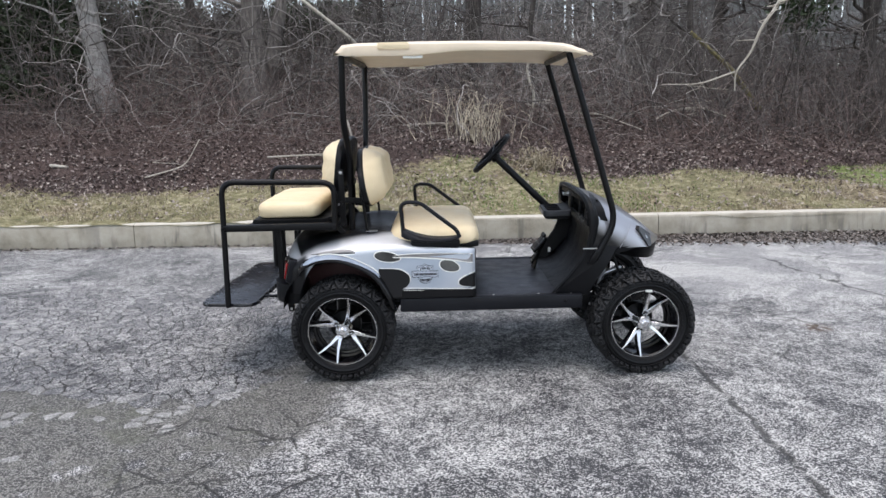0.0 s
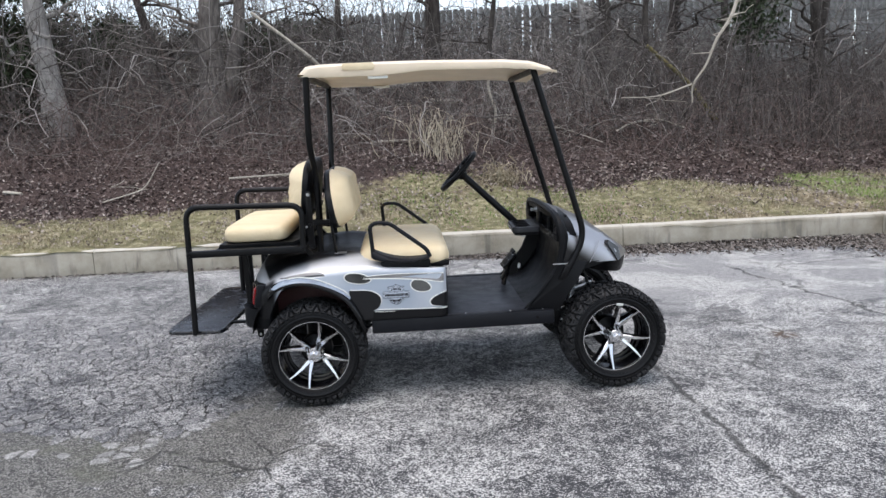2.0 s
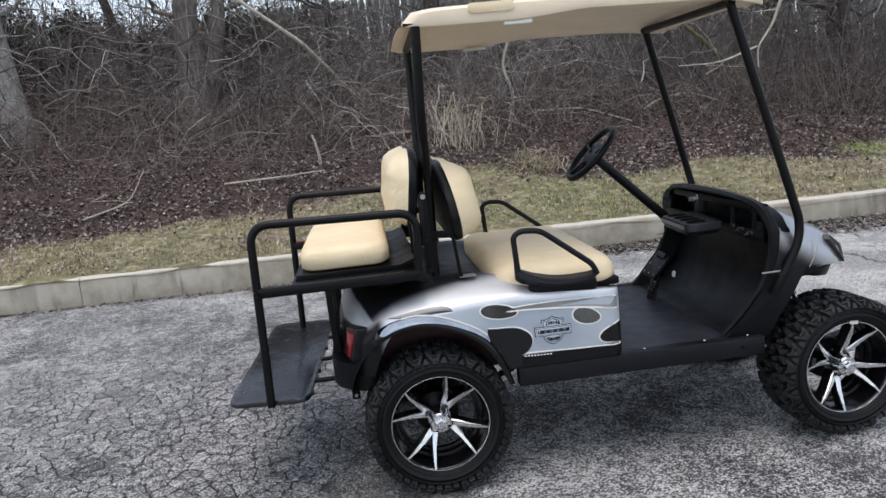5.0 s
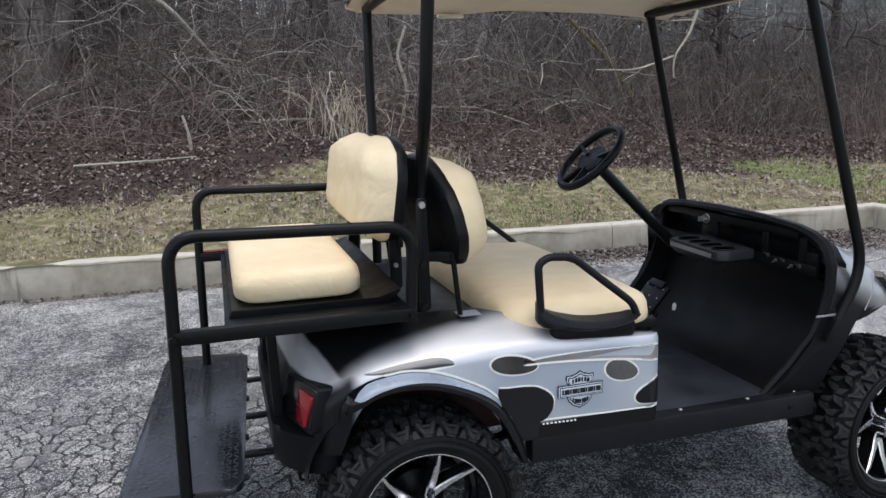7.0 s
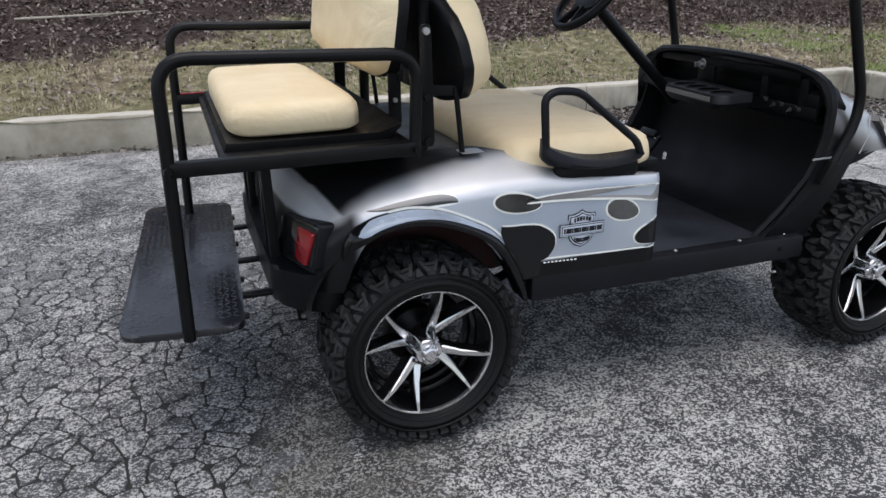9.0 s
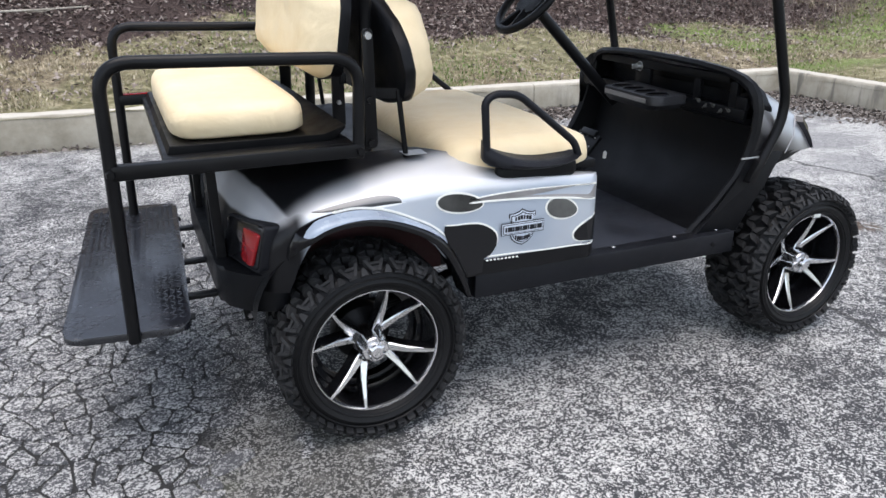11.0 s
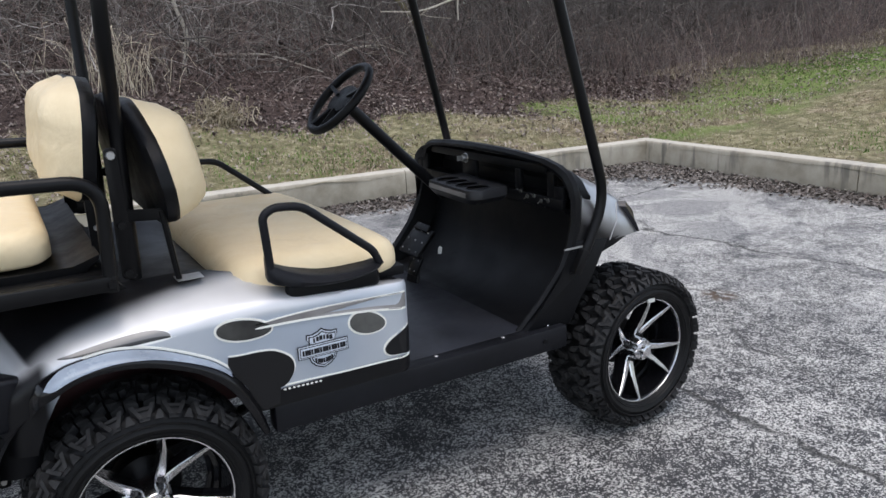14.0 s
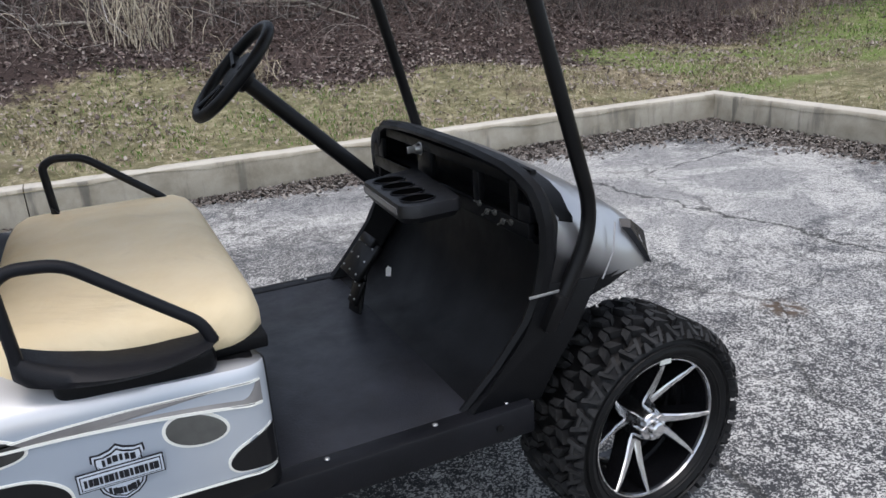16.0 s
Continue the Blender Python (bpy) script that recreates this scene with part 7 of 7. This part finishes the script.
def turf():
    n = 170000
    a, b = rng.uniform(0.16, 4.2, n), rng.uniform(-17, 9, n)
    x, y = place(a, b)
    k = turfness(x, y) * np.clip(0.5 + 0.45 * np.sin(2.1 * x + 1.3 * y) * np.sin(1.7 * y - 0.9 * x) + 0.35 * np.sin(5.3 * x - 3.1 * y) * np.sin(4.7 * y + 2.2 * x), 0.08, 1)
    ok = rng.random(n) < k
    x, y = x[ok], y[ok]
    z = bank(x, y) + 0.02 * np.sin(7 * x + 3 * y) * np.sin(5 * y - 2 * x)
    green = (np.sin(0.6 * x + 0.4) + rng.normal(0, 0.5, len(x)) + 0.9 * smooth01((x - 4.8) / 1.5)) > 0.98
    for name, pick, mt, lab in (("turf", ~green, BLADE, "short straw-coloured winter grass"), ("green_turf", green, GREEN_BLADE, "short green winter grass")):
        stuff(name, blades(int(pick.sum()), x[pick], y[pick], z[pick], 0.040, mt, name), lab, "grass")
    n = 90000
    a, b = rng.uniform(-7, 5.5, n), rng.uniform(0.2, 11, n)
    x, y = place(a, b)
    k = turfness(x, y) * np.where(a < 0.2, 1.0, 0.9) * np.clip(0.5 + 0.4 * np.sin(1.3 * x + 2.3 * y) * np.sin(1.1 * y - 1.9 * x) + 0.4 * np.sin(4.3 * x - 3.7 * y) * np.sin(5.1 * y + 1.2 * x), 0.06, 1)
    ok = rng.random(n) < np.clip(k, 0, 1)
    x, y = x[ok], y[ok]
    z = bank(x, y) + 0.02 * np.sin(7 * x + 3 * y) * np.sin(5 * y - 2 * x)
    green = (1.0 * np.sin(0.9 * x + 0.8 * y) + 0.6 * np.sin(2.3 * x - 1.7 * y) + 1.6 * np.exp(-((outside(x, y)[0] - 0.85) / 0.65) ** 2) - 0.5 + rng.normal(0, 0.4, len(x))) > 0.72
    for name, pick, mt, lab in (("verge_turf", ~green, BLADE, "straw-coloured grass of the verge"), ("verge_green_turf", green, GREEN_BLADE, "fresh green grass of the verge")):
        stuff(name, blades(int(pick.sum()), x[pick], y[pick], z[pick], 0.036, mt, name), lab, "grass")


def clump(x, y, n, h, spread, name, label, material):
    """A tussock of dead stalks that fan out and droop."""
    yaw = rng.uniform(0, 2 * np.pi, n)
    L = rng.uniform(0.35, 1, n) * spread
    H = rng.uniform(0.5, 1.1, n) * h
    t = np.linspace(0, 1, 6)
    P = np.zeros((n, 6, 3))
    bx, by = x + rng.normal(0, spread * 0.42, n), y + rng.normal(0, spread * 0.25, n)
    P[:, :, 0] = bx[:, None] + (np.cos(yaw) * L)[:, None] * 0.6 * t ** 1.6
    P[:, :, 1] = by[:, None] + (np.sin(yaw) * L * 0.6)[:, None] * 0.6 * t ** 1.6
    P[:, :, 2] = bank(bx, by)[:, None] - 0.05 + H[:, None] * np.sin(np.pi * rng.uniform(0.45, 0.85, n)[:, None] * t[None, :])
    P += rng.normal(0, 0.045, (n, 6, 3)).cumsum(1) * np.array([1, 1, 0.8])
    R = rng.uniform(0.003, 0.0085, n)[:, None] * (1 - 0.5 * t)[None, :]
    stuff(name, twigs_mesh(name, P, R, material, 3), label, "dead grass")


def fallen_wood():
    def stick(pts, r0, r1, name, label, material, sides=7, twigs=0, seed=0):
        base = Vector(pts[0])
        root = thing(name, base, label, "branch")
        bm = bmesh.new()
        P = fillet([Vector(p) - base for p in pts], 0.15, 3)
        rs = [r0 + (r1 - r0) * i / (len(P) - 1) for i in range(len(P))]
        tube(bm, P, rs, sides)
        part("stick", bm, material, root)
        rnd = random.Random(seed)
        for _ in range(twigs):
            i = rnd.randrange(1, len(P) - 1)
            b = rnd.uniform(0, 6.28)
            M = rnd.uniform(0.2, 0.6)
            bm = bmesh.new()
            stem(bm, P[i], P[i] + Vector((math.cos(b) * M, math.sin(b) * M * 0.4, M * rnd.uniform(-0.5, 0.6))), rs[i] * 0.5, 0.003, 0.2, 6, 5, seed + i, 1.0)
            part("twig", bm, material, root)
    def on(x, y, h=0.0):
        return (x, y, float(bank(x, y)) + h)
    stick([(5.2, 4.9, 4.14), (4.57, 4.45, 2.60), (4.35, 4.4, 2.34), (4.25, 4.4, 2.04), (4.07, 4.4, 1.84), (4.08, 4.4, 1.62)], 0.022, 0.008, "hanging_branch", "bleached hanging dead branch over the grass", DEAD_WOOD, twigs=5, seed=4)
    stick([(4.07, 4.4, 1.84), (3.68, 4.45, 1.705), (3.245, 4.5, 1.716)], 0.011, 0.005, "hanging_branch", "thin bleached dead branch", DEAD_WOOD, twigs=2, seed=6)
    stick([(-1.80, 8.5, 3.47), (-0.89, 8.5, 2.73), (0.0, 9.7, float(bank(0.0, 9.7)) - 0.03)], 0.026, 0.034, "leaning_pole", "pale peeled pole leaning in the brambles", DEAD_WOOD)
    stick([(4.9, 8.5, 2.68), (5.63, 8.5, 2.04), (6.2, 8.5, float(bank(6.2, 8.5)) - 0.03)], 0.035, 0.05, "mossy_pole", "mossy yellow-green leaning pole", bark_material("mossy_bark", (0.11, 0.095, 0.045), (0.26, 0.22, 0.11)))
    stick([on(1.2, 10.0, 0.06), on(1.8, 9.9, 0.07)], 0.06, 0.05, "fallen_log", "pale fallen log on leaf litter", DEAD_WOOD, 9)
    stick([on(0.1, 7.9, 0.05), on(0.7, 7.7, 0.12), on(1.2, 7.9, 0.06)], 0.02, 0.01, "fallen_branch", "pale fallen branch on leaf litter", DEAD_WOOD, twigs=3, seed=9)
    stick([(2.2, 8.1, 2.5), (2.05, 8.1, 2.1), (2.2, 8.05, 1.65), (2.07, 8.0, float(bank(2.07, 8.0)) - 0.04)], 0.02, 0.03, "dead_sapling", "crooked bleached dead sapling", DEAD_WOOD, twigs=3, seed=12)
    stick([on(4.2, 8.0, 0.05), on(4.45, 7.9, 0.22), on(4.9, 7.9, 0.2), on(5.3, 7.8, 0.03)], 0.018, 0.012, "fallen_branch", "curved pale fallen branch", DEAD_WOOD, twigs=2, seed=15)
    stick([on(-2.0, 6.7, 0.03), on(-1.2, 6.5, 0.08), on(-0.7, 6.7, 0.02)], 0.014, 0.008, "fallen_branch", "thin pale fallen branch", DEAD_WOOD, twigs=3, seed=18)
    stick([on(-0.76, 7.1, -0.03), on(-0.77, 7.1, 0.2), on(-0.83, 7.1, 0.42)], 0.022, 0.016, "dead_stump", "slim bleached dead stump", DEAD_WOOD)
    stick([on(-5.2, 6.6, 0.03), on(-4.9, 6.5, 0.03)], 0.025, 0.02, "fallen_branch", "short pale fallen branch", DEAD_WOOD)
    stick([on(-3.6, 6.0, 0.02), on(-3.1, 6.3, 0.1), on(-2.9, 6.4, 0.45)], 0.012, 0.006, "dead_shoot", "pale dead shoot on the grass", DEAD_WOOD, twigs=2, seed=22)
    stick([on(2.6, 8.6, 0.03), on(3.3, 8.2, 0.12), on(3.9, 7.7, 0.03)], 0.016, 0.01, "fallen_branch", "pale fallen branch in the brambles", DEAD_WOOD, twigs=2, seed=25)


def evergreens():
    for x, y, z0, z1, w, n, name in ((-7.2, 10.2, 0.2, 4.0, 1.0, 21000, "evergreen_shrub"), (-6.6, 13.6, 0.2, 1.4, 1.9, 9000, "evergreen_shrub"), (-2.6, 13.9, 0.1, 1.2, 1.6, 6000, "evergreen_shrub"), (7.4, 9.8, 1.5, 2.4, 0.3, 900, "evergreen_shrub")):
        root = thing(name, (x, y, float(bank(x, y))), "dark green evergreen shrub in the wood's edge", "shrub", "evergreen shrubs")
        bm = bmesh.new()
        stem(bm, (0, 0, -0.1), (0.1, 0, z1), 0.07, 0.02, 0.2, 9, 7, int(x * 3))
        part("stem", bm, DARK_BARK, root)
        cl = 46
        cx = rng.normal(0, w * 0.5, (cl, 2))
        cz = rng.uniform(z0, z1, cl)
        who = rng.integers(0, cl, n)
        px = cx[who, 0] + rng.normal(0, 0.22, n)
        py = cx[who, 1] + rng.normal(0, 0.22, n)
        pz = cz[who] + rng.normal(0, 0.16, n)
        ob = new("foliage", flakes(n, px, py, pz, 0.065, NEEDLE, "foliage", flat=0.9, long=1.9))
        ob.parent = root


fence()
trees()
fallen_wood()
evergreens()
saplings(60, 5.0, 10.2, -19, -7, 2.0, 4.4, "saplings", "thicket of bare grey saplings on the bank", 9)
saplings(55, 5.5, 10.2, -7, 7, 2.0, 4.2, "saplings", "thicket of bare grey saplings on the bank", 8, 0.005, 0.016)
saplings(240, 3.4, 9.5, -19, 9, 0.6, 1.7, "undergrowth", "dense bare undergrowth stems on the bank", 7, 0.003, 0.009, SHADED_TWIG)
saplings(420, 16.0, 34.0, 4, 40, 6.0, 10.0, "far_woods", "bare woods beyond the board fence", 10, 0.02, 0.11, SHADED_TWIG)
saplings(120, 11.2, 16.0, -19, 12, 2.5, 5.0, "far_saplings", "bare saplings beyond the board fence", 9, 0.008, 0.03)
saplings(330, 3.8, 11.0, -2, 16, 1.0, 3.4, "corner_saplings", "bare saplings above the corner of the lot", 9, 0.004, 0.014, SHADED_TWIG)
brambles(3000, 3.0, 9.5, -19, 4, "brambles", "tangle of arching dead brambles on the bank", 0.9)
brambles(1300, 4.6, 9.5, -18, -5, "tall_brambles", "high tangle of grey vines and brambles", 1.35, SHADED_TWIG, 1.7)
brambles(900, 4.0, 10.0, -5, 0, "grey_brambles", "tangle of grey vines and brambles", 1.1, TWIG, 1.2)
brambles(2600, 3.0, 9.8, -1.5, 12, "corner_brambles", "brown tangle above the corner of the lot", 1.0, SHADED_TWIG, 1.5)
brambles(1500, 1.5, 4.2, 2.2, 13, "verge_brambles", "brown dead weeds along the verge's edge", 0.62, CANE, 1.3)
vines(1500, 4.2, 10.3, -18, -11.5, "dark_vines", "matted vines under the evergreens with shade in their colour", 1.9, SHADED_TWIG)
vines(1200, 4.2, 10.3, -12, -6, "grey_vines", "matted grey vines hanging over the bank", 1.5, TWIG)
vines(1000, 3.6, 10.3, -7, -2, "grey_vines", "matted grey vines hanging over the bank", 1.0, TWIG)
vines(1700, 3.6, 10.3, -2.5, 9, "dark_vines", "matted vines above the corner of the lot with shade in their colour", 1.6, SHADED_TWIG)
vines(300, 6.0, 10.3, -5, 10, "high_vines", "grey vines climbing before the board fence", 2.6, SHADED_TWIG)
vines(1600, 2.6, 8.0, -18, 8, "dead_runners", "low brown runners over the leaf litter", 0.35, CANE, 0.0025, 0.006)
clump(1.15, 7.4, 85, 0.70, 0.75, "straw_tussock", "pale tangle of dead bent stalks", STRAW)
clump(1.95, 5.9, 140, 0.26, 0.32, "grass_tussock", "yellow-green grass tussock", BLADE)
litter(60000, 1.3, 8.5, -18, 6, 0.036, "leaf_litter", "thick brown leaf litter covering the bank", lambda x, y, a, b: rng.random(len(x)) > turfness(x, y) * 0.93)
litter(17000, 0.2, 3.5, -17, 10, 0.030, "scattered_leaves", "dry leaves scattered over the grass", lambda x, y, a, b: rng.random(len(x)) < 0.25 + 0.75 * (np.sin(1.9 * x + 0.6) * np.sin(2.7 * y + 0.9 * x) > 0.15), 0.02, 0.5, PALE_LEAF)
litter(20000, 0.9, 7.5, 1, 13, 0.036, "corner_litter", "brown leaf litter above the corner of the lot", lambda x, y, a, b: rng.random(len(x)) > turfness(x, y) * 0.95)
kerb_litter()
turf()
a_, b_ = rng.uniform(0.9, 3.4, 9000), rng.uniform(3.2, 13, 9000)
x_, y_ = place(a_, b_)
keep_ = turfness(x_, y_) < 0.75
x_, y_ = x_[keep_], y_[keep_]
stuff("dry_grass", blades(len(x_), x_, y_, bank(x_, y_), 0.13, BLADE, "dry_grass"), "taller dry tan grass at the verge's edge", "grass")
broken_asphalt(ground)
